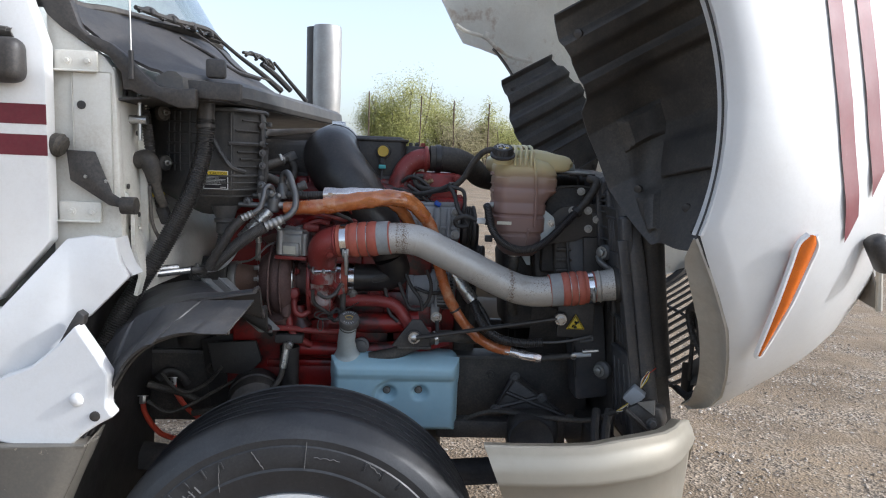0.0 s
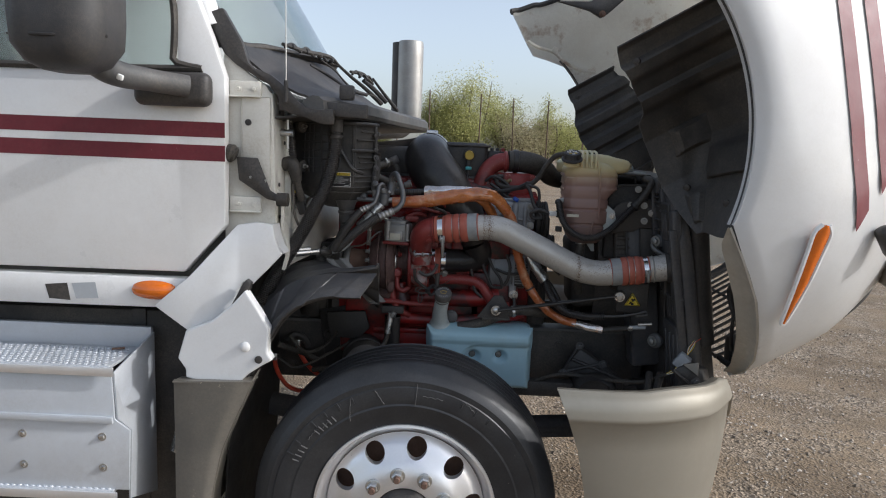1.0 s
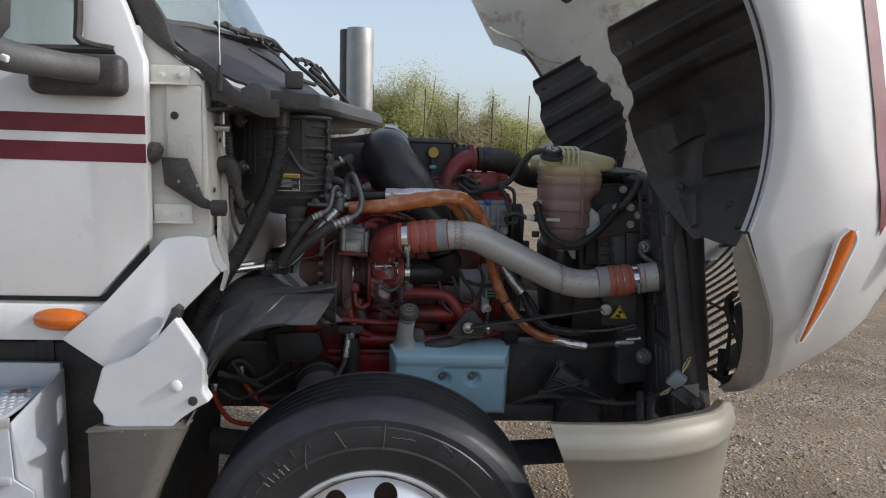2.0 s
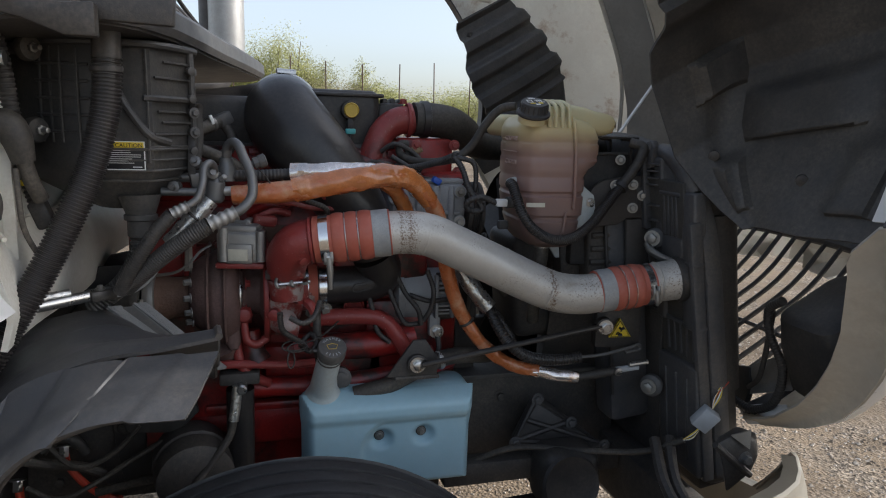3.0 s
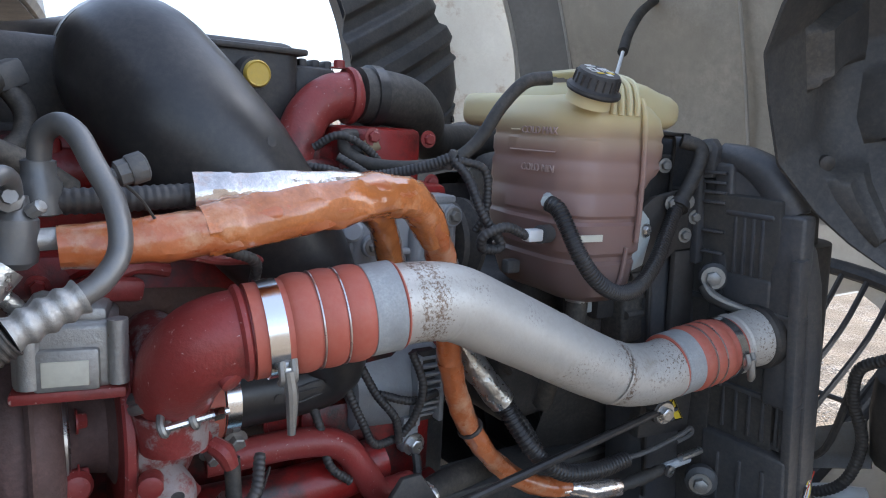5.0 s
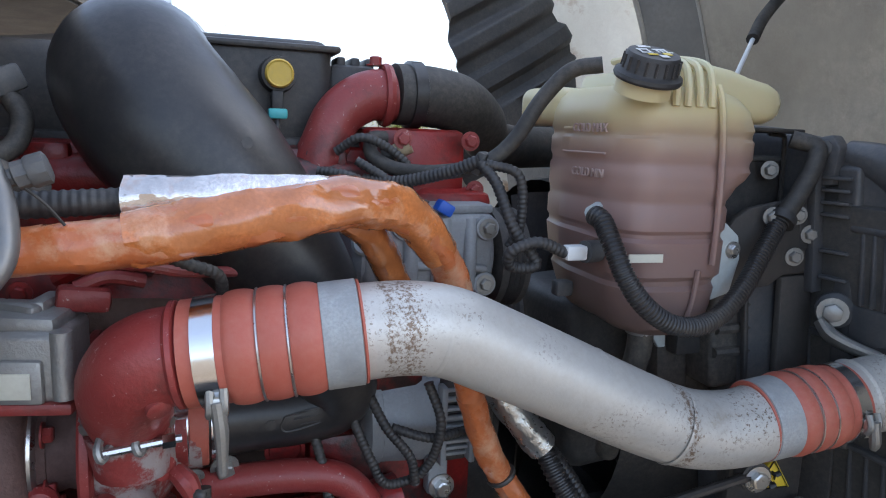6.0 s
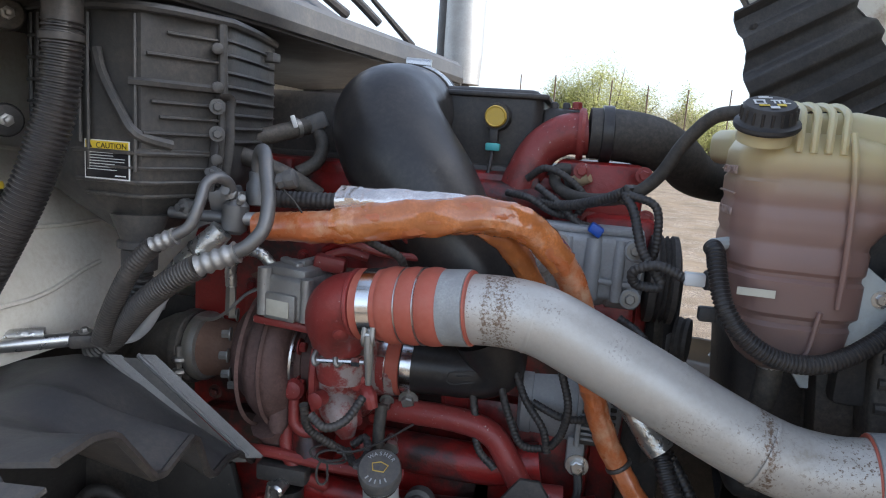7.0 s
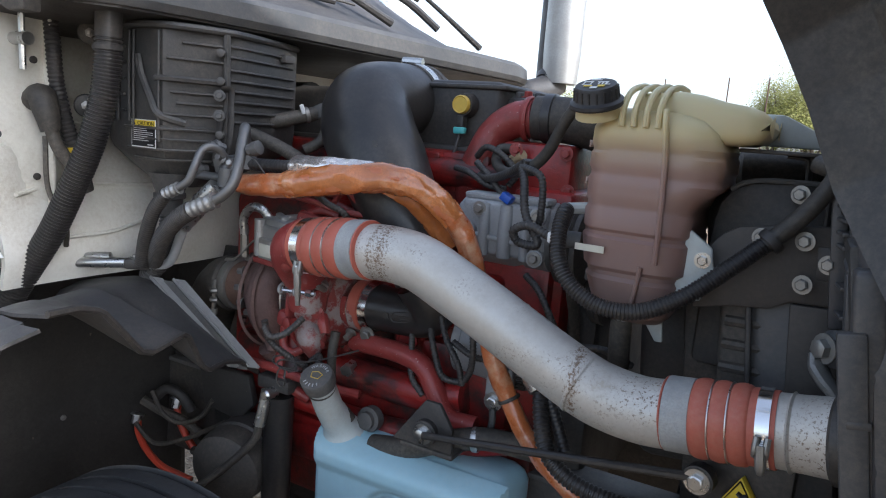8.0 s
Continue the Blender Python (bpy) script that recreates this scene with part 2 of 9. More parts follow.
M["foil_tube"] = mat("heat_foil_tube", (0.60, 0.60, 0.58), 0.3, metal=0.9, var=0.2, scale=40.0, dust=0.2, bump=0.9, bump_scale=110)
M["blue_tank"] = mat("pale_blue_tank", (0.34, 0.54, 0.63), 0.42, var=0.08, scale=4.0, dust=0.22, dust_col=(0.55, 0.58, 0.55), bump=0.08)
M["neck"] = mat("milky_neck", (0.50, 0.55, 0.55), 0.45, var=0.06, dust=0.3, bump=0.05)
M["yellow"] = mat("yellow_cap", (0.62, 0.42, 0.05), 0.5, var=0.12, dust=0.25, bump=0.1)
M["yellow_label"] = mat("yellow_label", (0.75, 0.55, 0.03), 0.4, var=0.06, dust=0.12, bump=0.02)
M["black_label"] = mat("black_label", (0.012, 0.012, 0.014), 0.35, var=0.1, bump=0.0)
M["white_label"] = mat("white_print", (0.75, 0.75, 0.73), 0.45, var=0.05, bump=0.0)
M["amber"] = mat("amber_lens", (0.66, 0.145, 0.007), 0.15, var=0.15, scale=30.0, coat=0.6, bump=0.2, bump_scale=60)
M["blue"] = mat("blue_connector", (0.02, 0.09, 0.45), 0.4, var=0.1, bump=0.02)
M["teal"] = mat("teal_clip", (0.10, 0.45, 0.45), 0.4, var=0.1, bump=0.02)
M["tan_plastic"] = mat("tan_plastic", (0.38, 0.29, 0.17), 0.45, var=0.1, dust=0.2, bump=0.05)
M["ivory"] = mat("ivory_plastic", (0.62, 0.60, 0.50), 0.45, var=0.08, dust=0.2, bump=0.05)
M["ac_pipe"] = mat("dull_aluminium_line", (0.155, 0.16, 0.165), 0.45, metal=0.6, var=0.15, dust=0.3, bump=0.1)
M["grey_con"] = mat("pale_grey_connector", (0.42, 0.45, 0.48), 0.45, var=0.08, dust=0.25, bump=0.05)
M["fin"] = mat("radiator_fin", (0.05, 0.05, 0.05), 0.6, metal=0.4, var=0.3, dust=0.3, bump=0.3)
M["bark"] = mat("grey_bark", (0.16, 0.13, 0.10), 0.9, var=0.3, bump=0.5)
M["leaf"] = mat("mesquite_leaf", (0.30, 0.30, 0.085), 0.6, var=0.35, scale=1.2, bump=0.0, rand=0.15)
M["leaf_dry"] = mat("dry_leaf", (0.30, 0.26, 0.13), 0.7, var=0.3, scale=1.5, bump=0.0, rand=0.15)
M["post"] = mat("rusty_post", (0.10, 0.06, 0.045), 0.8, var=0.25, bump=0.2)
M["stone"] = mat("gravel_stone", (0.40, 0.34, 0.27), 0.85, var=0.5, scale=40.0, bump=0.3, bump_scale=120)


def glass(name, tint=(0.75, 0.82, 0.84), rough=0.02, alpha_mix=0.55):
    m = bpy.data.materials.new(name)
    m.use_nodes = True
    n, l = m.node_tree.nodes, m.node_tree.links
    p = n["Principled BSDF"]
    p.inputs["Base Color"].default_value = (*tint, 1)
    p.inputs["Roughness"].default_value = rough
    p.inputs["Transmission Weight"].default_value = 1.0
    p.inputs["IOR"].default_value = 1.45
    return m


M["glass"] = glass("window_glass", (0.60, 0.68, 0.68))


def coolant_material():
    """Yellowed translucent plastic; the pink-brown coolant inside shows below the fill line."""
    m = bpy.data.materials.new("translucent_tank")
    m.use_nodes = True
    n, l = m.node_tree.nodes, m.node_tree.links
    p = n["Principled BSDF"]
    tc = n.new("ShaderNodeTexCoord")
    sep = n.new("ShaderNodeSeparateXYZ")
    l.new(tc.outputs["Object"], sep.inputs["Vector"])
    nz = n.new("ShaderNodeTexNoise")
    nz.inputs["Scale"].default_value = 9.0
    nz.inputs["Detail"].default_value = 6.0
    mp = n.new("ShaderNodeMapping")
    mp.inputs["Scale"].default_value = (0.6, 0.6, 3.5)
    l.new(tc.outputs["Object"], mp.inputs["Vector"])
    l.new(mp.outputs["Vector"], nz.inputs["Vector"])
    ad = n.new("ShaderNodeMath")
    ad.operation = "MULTIPLY_ADD"
    ad.inputs[1].default_value = 0.03
    l.new(nz.outputs["Fac"], ad.inputs[0])
    l.new(sep.outputs["Z"], ad.inputs[2])
    rp = n.new("ShaderNodeValToRGB")
    e = rp.color_ramp.elements
    e[0].position, e[0].color = 0.0, (0.17, 0.115, 0.10, 1)
    e[1].position, e[1].color = 1.0, (0.62, 0.56, 0.34, 1)
    for pos, c in ((0.35, (0.235, 0.145, 0.125, 1)), (0.66, (0.31, 0.20, 0.165, 1)), (0.76, (0.42, 0.31, 0.20, 1)), (0.84, (0.58, 0.48, 0.26, 1))):
        k = e.new(pos)
        k.color = c
    mr = n.new("ShaderNodeMapRange")
    mr.inputs["From Min"].default_value = 0.015
    mr.inputs["From Max"].default_value = 0.325
    l.new(ad.outputs[0], mr.inputs["Value"])
    l.new(mr.outputs["Result"], rp.inputs["Fac"])
    l.new(rp.outputs["Color"], p.inputs["Base Color"])
    p.inputs["Roughness"].default_value = 0.42
    p.inputs["Subsurface Weight"].default_value = 0.25
    p.inputs["Subsurface Radius"].default_value = (0.03, 0.02, 0.012)
    p.inputs["Subsurface Scale"].default_value = 0.5
    return m


M["tank"] = coolant_material()
M["tank_mark"] = mat("pale_raised_mark", (0.42, 0.31, 0.27), 0.5, var=0.1, bump=0.05)


def ground_material():
    m = bpy.data.materials.new("dirt_and_gravel")
    m.use_nodes = True
    n, l = m.node_tree.nodes, m.node_tree.links
    p = n["Principled BSDF"]
    co = n.new("ShaderNodeTexCoord").outputs["Object"]

    def tex(kind, sc, det=6.0):
        t = n.new(kind)
        t.inputs["Scale"].default_value = sc
        if kind == "ShaderNodeTexNoise":
            t.inputs["Detail"].default_value = det
            t.inputs["Roughness"].default_value = 0.65
        l.new(co, t.inputs["Vector"])
        return t

    r1 = n.new("ShaderNodeValToRGB")
    r1.color_ramp.elements[0].position, r1.color_ramp.elements[0].color = 0.3, (0.130, 0.091, 0.055, 1)
    r1.color_ramp.elements[1].position, r1.color_ramp.elements[1].color = 0.72, (0.295, 0.218, 0.137, 1)
    l.new(tex("ShaderNodeTexNoise", 1.3, 8).outputs["Fac"], r1.inputs["Fac"])
    vor = tex("ShaderNodeTexVoronoi", 62.0)
    mix = n.new("ShaderNodeMix")
    mix.data_type = "RGBA"
    mr = n.new("ShaderNodeMapRange")
    mr.inputs["From Min"].default_value, mr.inputs["From Max"].default_value = 0.45, 0.62
    l.new(tex("ShaderNodeTexNoise", 2.2, 5).outputs["Fac"], mr.inputs["Value"])
    sc = n.new("ShaderNodeMath")
    sc.operation = "MULTIPLY"
    sc.inputs[1].default_value = 0.92
    l.new(mr.outputs["Result"], sc.inputs[0])
    l.new(sc.outputs[0], mix.inputs["Factor"])
    l.new(r1.outputs["Color"], mix.inputs["A"])
    r2 = n.new("ShaderNodeValToRGB")
    r2.color_ramp.elements[0].color = (0.045, 0.034, 0.023, 1)
    r2.color_ramp.elements[1].color = (0.45, 0.36, 0.26, 1)
    bw = n.new("ShaderNodeSeparateColor")
    l.new(vor.outputs["Color"], bw.inputs["Color"])
    l.new(bw.outputs["Red"], r2.inputs["Fac"])
    l.new(r2.outputs["Color"], mix.inputs["B"])
    l.new(mix.outputs["Result"], p.inputs["Base Color"])
    p.inputs["Roughness"].default_value = 0.95
    b = n.new("ShaderNodeBump")
    b.inputs["Strength"].default_value = 0.9
    b.inputs["Distance"].default_value = 0.012
    ad = n.new("ShaderNodeMath")
    ad.operation = "ADD"
    l.new(tex("ShaderNodeTexNoise", 40.0, 8).outputs["Fac"], ad.inputs[0])
    l.new(vor.outputs["Distance"], ad.inputs[1])
    l.new(ad.outputs[0], b.inputs["Height"])
    l.new(b.outputs["Normal"], p.inputs["Normal"])
    return m


M["ground"] = ground_material()


def vary_stones(m):
    """Each stone its own tone, from dark brown to pale grey."""
    n, l = m.node_tree.nodes, m.node_tree.links
    g = n.new("ShaderNodeNewGeometry")
    r = n.new("ShaderNodeValToRGB")
    r.color_ramp.elements[0].color = (0.10, 0.075, 0.055, 1)
    r.color_ramp.elements[1].color = (0.56, 0.49, 0.41, 1)
    e = r.color_ramp.elements.new(0.55)
    e.color = (0.29, 0.235, 0.175, 1)
    l.new(g.outputs["Random Per Island"], r.inputs["Fac"])
    l.new(r.outputs["Color"], n["Principled BSDF"].inputs["Base Color"])


vary_stones(M["stone"])

# ---- mesh helpers ----
ORIGIN = {}


def thing(name, base, label, category, group="", kind=""):
    ob = new(name)
    ob.location = base
    ob.empty_display_size = 0.05
    ORIGIN[ob] = Vector(base)
    tagged(ob, label, category, group, kind)
    return ob


def part(name, bm, material, parent=None, label="", smooth=35):
    """Links a bmesh, given in world places, as one mesh object under a thing or a part."""
    at = ORIGIN[parent] if parent else Vector((0, 0, 0))
    bmesh.ops.recalc_face_normals(bm, faces=bm.faces)
    bmesh.ops.translate(bm, verts=bm.verts, vec=-at)
    me = bpy.data.meshes.new(name)
    bm.to_mesh(me)
    bm.free()
    for mm in material if isinstance(material, (list, tuple)) else (material,):
        me.materials.append(M[mm])
    if smooth:
        me.shade_smooth()
        me.set_sharp_from_angle(angle=radians(smooth))
    ob = new(name, me)
    if parent:
        ob.parent = parent
    ORIGIN[ob] = at
    if label:
        ob["label"] = label
    return ob


def solo(name, bm, material, label, category, group="", kind="", smooth=35):
    return tagged(part(name, bm, material, None, "", smooth), label, category, group, kind)


def curve_points(pts, per=8):
    """Catmull-Rom through pts."""
    p = [Vector(q) for q in pts]
    if len(p) == 2:
        return [p[0].lerp(p[1], i / per) for i in range(per + 1)]
    p = [2 * p[0] - p[1]] + p + [2 * p[-1] - p[-2]]
    out = []
    for i in range(1, len(p) - 2):
        a, b, c, d = p[i - 1], p[i], p[i + 1], p[i + 2]
        for k in range(per):
            t = k / per
            out.append(0.5 * ((2 * b) + (c - a) * t + (2 * a - 5 * b + 4 * c - d) * t * t + (3 * b - a - 3 * c + d) * t ** 3))
    out.append(p[-2])
    return out


def resample(pts, step):
    out, acc = [pts[0]], 0.0
    for a, b in zip(pts, pts[1:]):
        d = (b - a).length
        while d > 1e-9 and acc + d >= step:
            a = a.lerp(b, (step - acc) / d)
            d = (b - a).length
            acc = 0.0
            out.append(a)
        acc += d
    if (out[-1] - pts[-1]).length > step * 0.3:
        out.append(pts[-1])
    return out


def rings_along(pts):
    """Parallel-carried frames along a line of points."""
    t0 = (pts[1] - pts[0]).normalized()
    nrm = t0.orthogonal().normalized()
    fr = []
    for i, q in enumerate(pts):
        t = (pts[min(i + 1, len(pts) - 1)] - pts[max(i - 1, 0)]).normalized()
        nrm = (nrm - t * nrm.dot(t)).normalized()
        fr.append((q, nrm, t.cross(nrm)))
    return fr


def skin(bm, rings, caps=True, closed=True, loop=False):
    vs = [[bm.verts.new(q) for q in r] for r in rings]
    n = len(vs[0])
    for a, b in zip(vs, vs[1:] + ([vs[0]] if loop else [])):
        for i in range(n if closed else n - 1):
            j = (i + 1) % n
            bm.faces.new((a[i], a[j], b[j], b[i]))
    if caps and closed and not loop:
        bm.faces.new(vs[0][::-1])
        bm.faces.new(vs[-1])
    return bm


def tube(pts, r, seg=14, per=8, bm=None, straight=False, squash=1.0, shape=None, caps=True):
    """A pipe along pts. r: a radius, or one for each point. shape(s, u): a factor on it, by metres and turn."""
    bm = bm or bmesh.new()
    line = [Vector(q) for q in pts] if straight else curve_points(pts, per)
    if isinstance(r, (int, float)):
        rs = [r] * len(line)
    else:
        k = len(line) - 1
        rs = []
        for i in range(len(line)):
            f = i / k * (len(r) - 1)
            a = min(int(f), len(r) - 2)
            rs.append(r[a] + (r[a + 1] - r[a]) * (f - a))
    s, rings = 0.0, []
    for i, (q, a, b) in enumerate(rings_along(line)):
        if i:
            s += (line[i] - line[i - 1]).length
        ring = []
        for j in range(seg):
            u = 2 * math.pi * j / seg
            f = rs[i] * (shape(s, u) if shape else 1)
            ring.append(q + a * math.cos(u) * f + b * math.sin(u) * f * squash)
        rings.append(ring)
    return skin(bm, rings, caps)


def corrugated(pts, r, pitch=0.0075, depth=0.12, seg=16, bm=None):
    line = resample(curve_points(pts, 24), pitch / 4)
    wave = (1, 1, 1 - depth, 1 - depth)
    bm = bm or bmesh.new()
    rings = []
    for i, (q, a, b) in enumerate(rings_along(line)):
        f = r * wave[i % 4]
        rings.append([q + a * math.cos(2 * math.pi * j / seg) * f + b * math.sin(2 * math.pi * j / seg) * f for j in range(seg)])
    return skin(bm, rings)


def turned(profile, at, axis, seg=28, bm=None, caps=True):
    """A turned body: profile of (radius, height) along axis from at."""
    bm = bm or bmesh.new()
    ax = Vector(axis).normalized()
    a = ax.orthogonal().normalized()
    b = ax.cross(a)
    at = Vector(at)
    rings = [[at + ax * h + (a * math.cos(2 * math.pi * j / seg) + b * math.sin(2 * math.pi * j / seg)) * max(r, 1e-4) for j in range(seg)] for r, h in profile]
    return skin(bm, rings, caps)


def box(c, size, rot=(0, 0, 0), bevel=0.004, bm=None, segs=2):
    bm2 = bmesh.new()
    bmesh.ops.create_cube(bm2, size=1)
    bmesh.ops.scale(bm2, vec=size, verts=bm2.verts)
    if bevel:
        bmesh.ops.bevel(bm2, geom=bm2.edges[:], offset=min(bevel, min(size) * 0.45), segments=segs, affect="EDGES", profile=0.5)
    bmesh.ops.transform(bm2, matrix=pose(*c, *rot), verts=bm2.verts)
    return join(bm, bm2)


def join(bm, other):
    if bm is None:
        return other
    me = bpy.data.meshes.new("tmp")
    other.to_mesh(me)
    other.free()
    bm.from_mesh(me)
    bpy.data.meshes.remove(me)
    return bm


def plate(outline, thick, bevel=0.002, bm=None):
    """A flat plate: an outline of places, pushed along thick."""
    bm2 = bmesh.new()
    t = Vector(thick)
    a = [bm2.verts.new(Vector(q)) for q in outline]
    b = [bm2.verts.new(Vector(q) + t) for q in outline]
    bm2.faces.new(a)
    bm2.faces.new(b[::-1])
    n = len(a)
    for i in range(n):
        j = (i + 1) % n
        bm2.faces.new((a[j], a[i], b[i], b[j]))
    if bevel:
        bmesh.ops.recalc_face_normals(bm2, faces=bm2.faces)
        bmesh.ops.bevel(bm2, geom=bm2.edges[:], offset=bevel, segments=2, affect="EDGES", profile=0.5)
    return join(bm, bm2)


def sheet(fn, nu, nv, thick=0.004, bm=None):
    """A shell over fn(u, v), u and v from 0 to 1."""
    bm2 = bmesh.new()
    g = [[bm2.verts.new(Vector(fn(i / nu, j / nv))) for j in range(nv + 1)] for i in range(nu + 1)]
    for i in range(nu):
        for j in range(nv):
            bm2.faces.new((g[i][j], g[i + 1][j], g[i + 1][j + 1], g[i][j + 1]))
    if thick:
        # a second layer set back along the normals, closed round the rim
        bm2.normal_update()
        h = [[bm2.verts.new(v.co - v.normal * thick) for v in r] for r in g]
        for i in range(nu):
            for j in range(nv):
                bm2.faces.new((h[i][j], h[i][j + 1], h[i + 1][j + 1], h[i + 1][j]))
        for i in range(nu):
            bm2.faces.new((g[i][0], h[i][0], h[i + 1][0], g[i + 1][0]))
            bm2.faces.new((g[i][nv], g[i + 1][nv], h[i + 1][nv], h[i][nv]))
        for j in range(nv):
            bm2.faces.new((g[0][j], g[0][j + 1], h[0][j + 1], h[0][j]))
            bm2.faces.new((g[nu][j], h[nu][j], h[nu][j + 1], g[nu][j + 1]))
    return join(bm, bm2)


def bolt(at, axis, r=0.008, h=0.006, washer=True, bm=None):
    """A hexagon head on a washer."""
    ax = Vector(axis).normalized()
    at = Vector(at)
    bm = bm or bmesh.new()
    if washer:
        turned([(r * 1.55, 0), (r * 1.55, 0.002), (r * 1.0, 0.0022)], at, ax, 16, bm)
    turned([(r, 0.0015), (r, h), (r * 0.8, h + 0.0015)], at, ax, 6, bm)
    return bm


def lettering(name, body, size, at, ex, up, material, parent, depth=0.0003, middle=False):
    """Raised letters in the built-in font, from a point along ex with their tops towards up."""
    t = bpy.data.curves.new(name, "FONT")
    t.body, t.size, t.extrude = body, size, depth
    if middle:
        t.align_x = "CENTER"
    ob = new(name, t)
    me = bpy.data.meshes.new_from_object(ob.evaluated_get(bpy.context.evaluated_depsgraph_get()))
    bpy.data.objects.remove(ob)
    ex, up = Vector(ex).normalized(), Vector(up).normalized()
    m = Matrix((ex, up, ex.cross(up))).transposed().to_4x4()
    me.transform(parent.matrix_world.inverted() @ Matrix.Translation(Vector(at)) @ m)
    me.materials.clear()
    me.materials.append(M[material])
    o = new(name, me)
    o.parent = parent
    return o


def lerp(a, b, t):
    return a + (b - a) * t


def table(x, xs, ys):
    return float(np.interp(x, xs, ys))

# ---- ground and distance ----
YC = 2.60          # the truck's middle line
WHEEL = Vector((-0.22, 1.60, 0.525))


def ground_height(x, y):
    far = max(0.0, math.hypot(x, y - 2) - 9.0)
    rise = 0.035 * min(far, 40) + 0.004 * max(0, far - 40)
    berm = 0.35 * math.exp(-((y - 33 - 0.06 * x) / 2.2) ** 2)
    h = 0.05 * noise.noise(Vector((x * 0.35, y * 0.35, 0))) + 0.018 * noise.noise(Vector((x * 2.1, y * 2.1, 3)))
    ruts = -0.025 * math.exp(-((y + 0.25 * x - 8.5) / 0.5) ** 2) - 0.02 * math.exp(-((y + 0.25 * x - 11) / 0.5) ** 2)
    near = min(1.0, max(0.0, (math.hypot(x + 0.22, y - 2.2) - 0.9) / 1.5))
    return rise + berm + (h + ruts) * near


def build_ground():
    xs, v = [], 0.0
    while v < 900:
        xs.append(v)
        v += 0.09 + 0.055 * v
    axis = [-q for q in xs[:0:-1]] + xs
    bm = bmesh.new()
    g = [[bm.verts.new((a, b + 2, ground_height(a, b + 2))) for b in axis] for a in axis]
    for i in range(len(axis) - 1):
        for j in range(len(axis) - 1):
            bm.faces.new((g[i][j], g[i + 1][j], g[i + 1][j + 1], g[i][j + 1]))
    solo("ground", bm, "ground", "dry brown dirt yard with scattered gravel and wheel tracks", "ground", kind="structure", smooth=60)
    rnd = random.Random(5)
    bm = bmesh.new()
    verts, faces = [], []
    for k in range(36000):
        if k < 31000:
            x, y = rnd.uniform(0.7, 5.0), rnd.uniform(0.9, 6.5)
            if noise.noise(Vector((x * 1.7, y * 1.7, 3.0))) + rnd.uniform(-0.35, 0.35) < -0.05:
                continue
        else:
            x, y = rnd.uniform(-1.6, 1.2), rnd.uniform(2.0, 6.5)
        s = rnd.uniform(0.004, 0.011) * (1.8 if rnd.random() < 0.10 else 1)
        z = ground_height(x, y)
        b = len(verts)
        sq = rnd.uniform(0.5, 0.9)
        a = rnd.uniform(0, 6.28)
        for i in range(4):
            ang = a + i * 1.57 + rnd.uniform(-0.3, 0.3)
            rr = s * rnd.uniform(0.7, 1.2)
            verts.append((x + rr * math.cos(ang), y + rr * math.sin(ang), z + s * 0.1))
        verts.append((x + rnd.uniform(-0.3, 0.3) * s, y + rnd.uniform(-0.3, 0.3) * s, z + s * sq))
        faces += [(b, b + 1, b + 4), (b + 1, b + 2, b + 4), (b + 2, b + 3, b + 4), (b + 3, b, b + 4)]
    me = bpy.data.meshes.new("gravel")
    me.from_pydata(verts, [], faces)
    me.materials.append(M["stone"])
    tagged(new("gravel", me), "loose grey and tan gravel stones on the dirt", "gravel", kind="stuff")


def bush(x, y, height, spread, seed, leaf="leaf", dense=1.0):
    """A shrubby tree: several stems from the ground, limbs, and a crown of thin leaf sprays with gaps."""
    rnd = random.Random(seed)
    z0 = ground_height(x, y)
    t = thing("mesquite_tree", (x, y, z0), "shrubby mesquite tree with thin yellow-green leaves" if leaf == "leaf" else "sparse half-dry desert shrub with pale leaves", "tree", "trees along the fence")
    bm = bmesh.new()
    tips = []
    for k in range(7):
        a = rnd.uniform(0, 6.28)
        lean = rnd.uniform(0.25, 0.9)
        top = Vector((x + math.cos(a) * spread * lean * 0.6, y + math.sin(a) * spread * lean * 0.6, z0 + height * rnd.uniform(0.6, 0.95)))
        mid = Vector((x, y, z0)).lerp(top, 0.5) + Vector((rnd.uniform(-.3, .3), rnd.uniform(-.3, .3), 0.15))
        tube([(x + rnd.uniform(-.1, .1), y + rnd.uniform(-.1, .1), z0 - 0.05), mid, top], [0.07, 0.045, 0.012], 6, 4, bm)
        for j in range(8):
            s = mid.lerp(top, rnd.uniform(-0.5, 1.0))
            e = s + Vector((rnd.uniform(-1, 1), rnd.uniform(-1, 1), rnd.uniform(-0.1, 0.8))) * spread * 0.36
            tube([s, s.lerp(e, 0.5) + Vector((0, 0, 0.06)), e], [0.018, 0.012, 0.004], 4, 2, bm)
            tips.append((s, e))
    part("trunk", bm, "bark", t)
    verts, faces = [], []
    for k in range(int(21000 * dense)):
        s, e = rnd.choice(tips)
        c = s.lerp(e, rnd.uniform(0.1, 1.25)) + Vector((rnd.gauss(0, 1), rnd.gauss(0, 1), rnd.gauss(0, 1))) * 0.13 * spread
        if c.z < z0 + 0.12:
            continue
        d = Vector((rnd.uniform(-1, 1), rnd.uniform(-1, 1), rnd.uniform(-1, 0.6))).normalized()
        w = d.orthogonal().normalized() * rnd.uniform(0.012, 0.026)
        ln = d * rnd.uniform(0.05, 0.11)
        b = len(verts)
        verts += [c - w, c + w, c + ln]
        faces.append((b, b + 1, b + 2))
    me = bpy.data.meshes.new("crown")
    me.from_pydata([tuple(q - Vector((x, y, z0))) for q in verts], [], faces)
    me.materials.append(M[leaf])
    me.shade_smooth()
    ob = new("crown", me)
    ob.parent = t


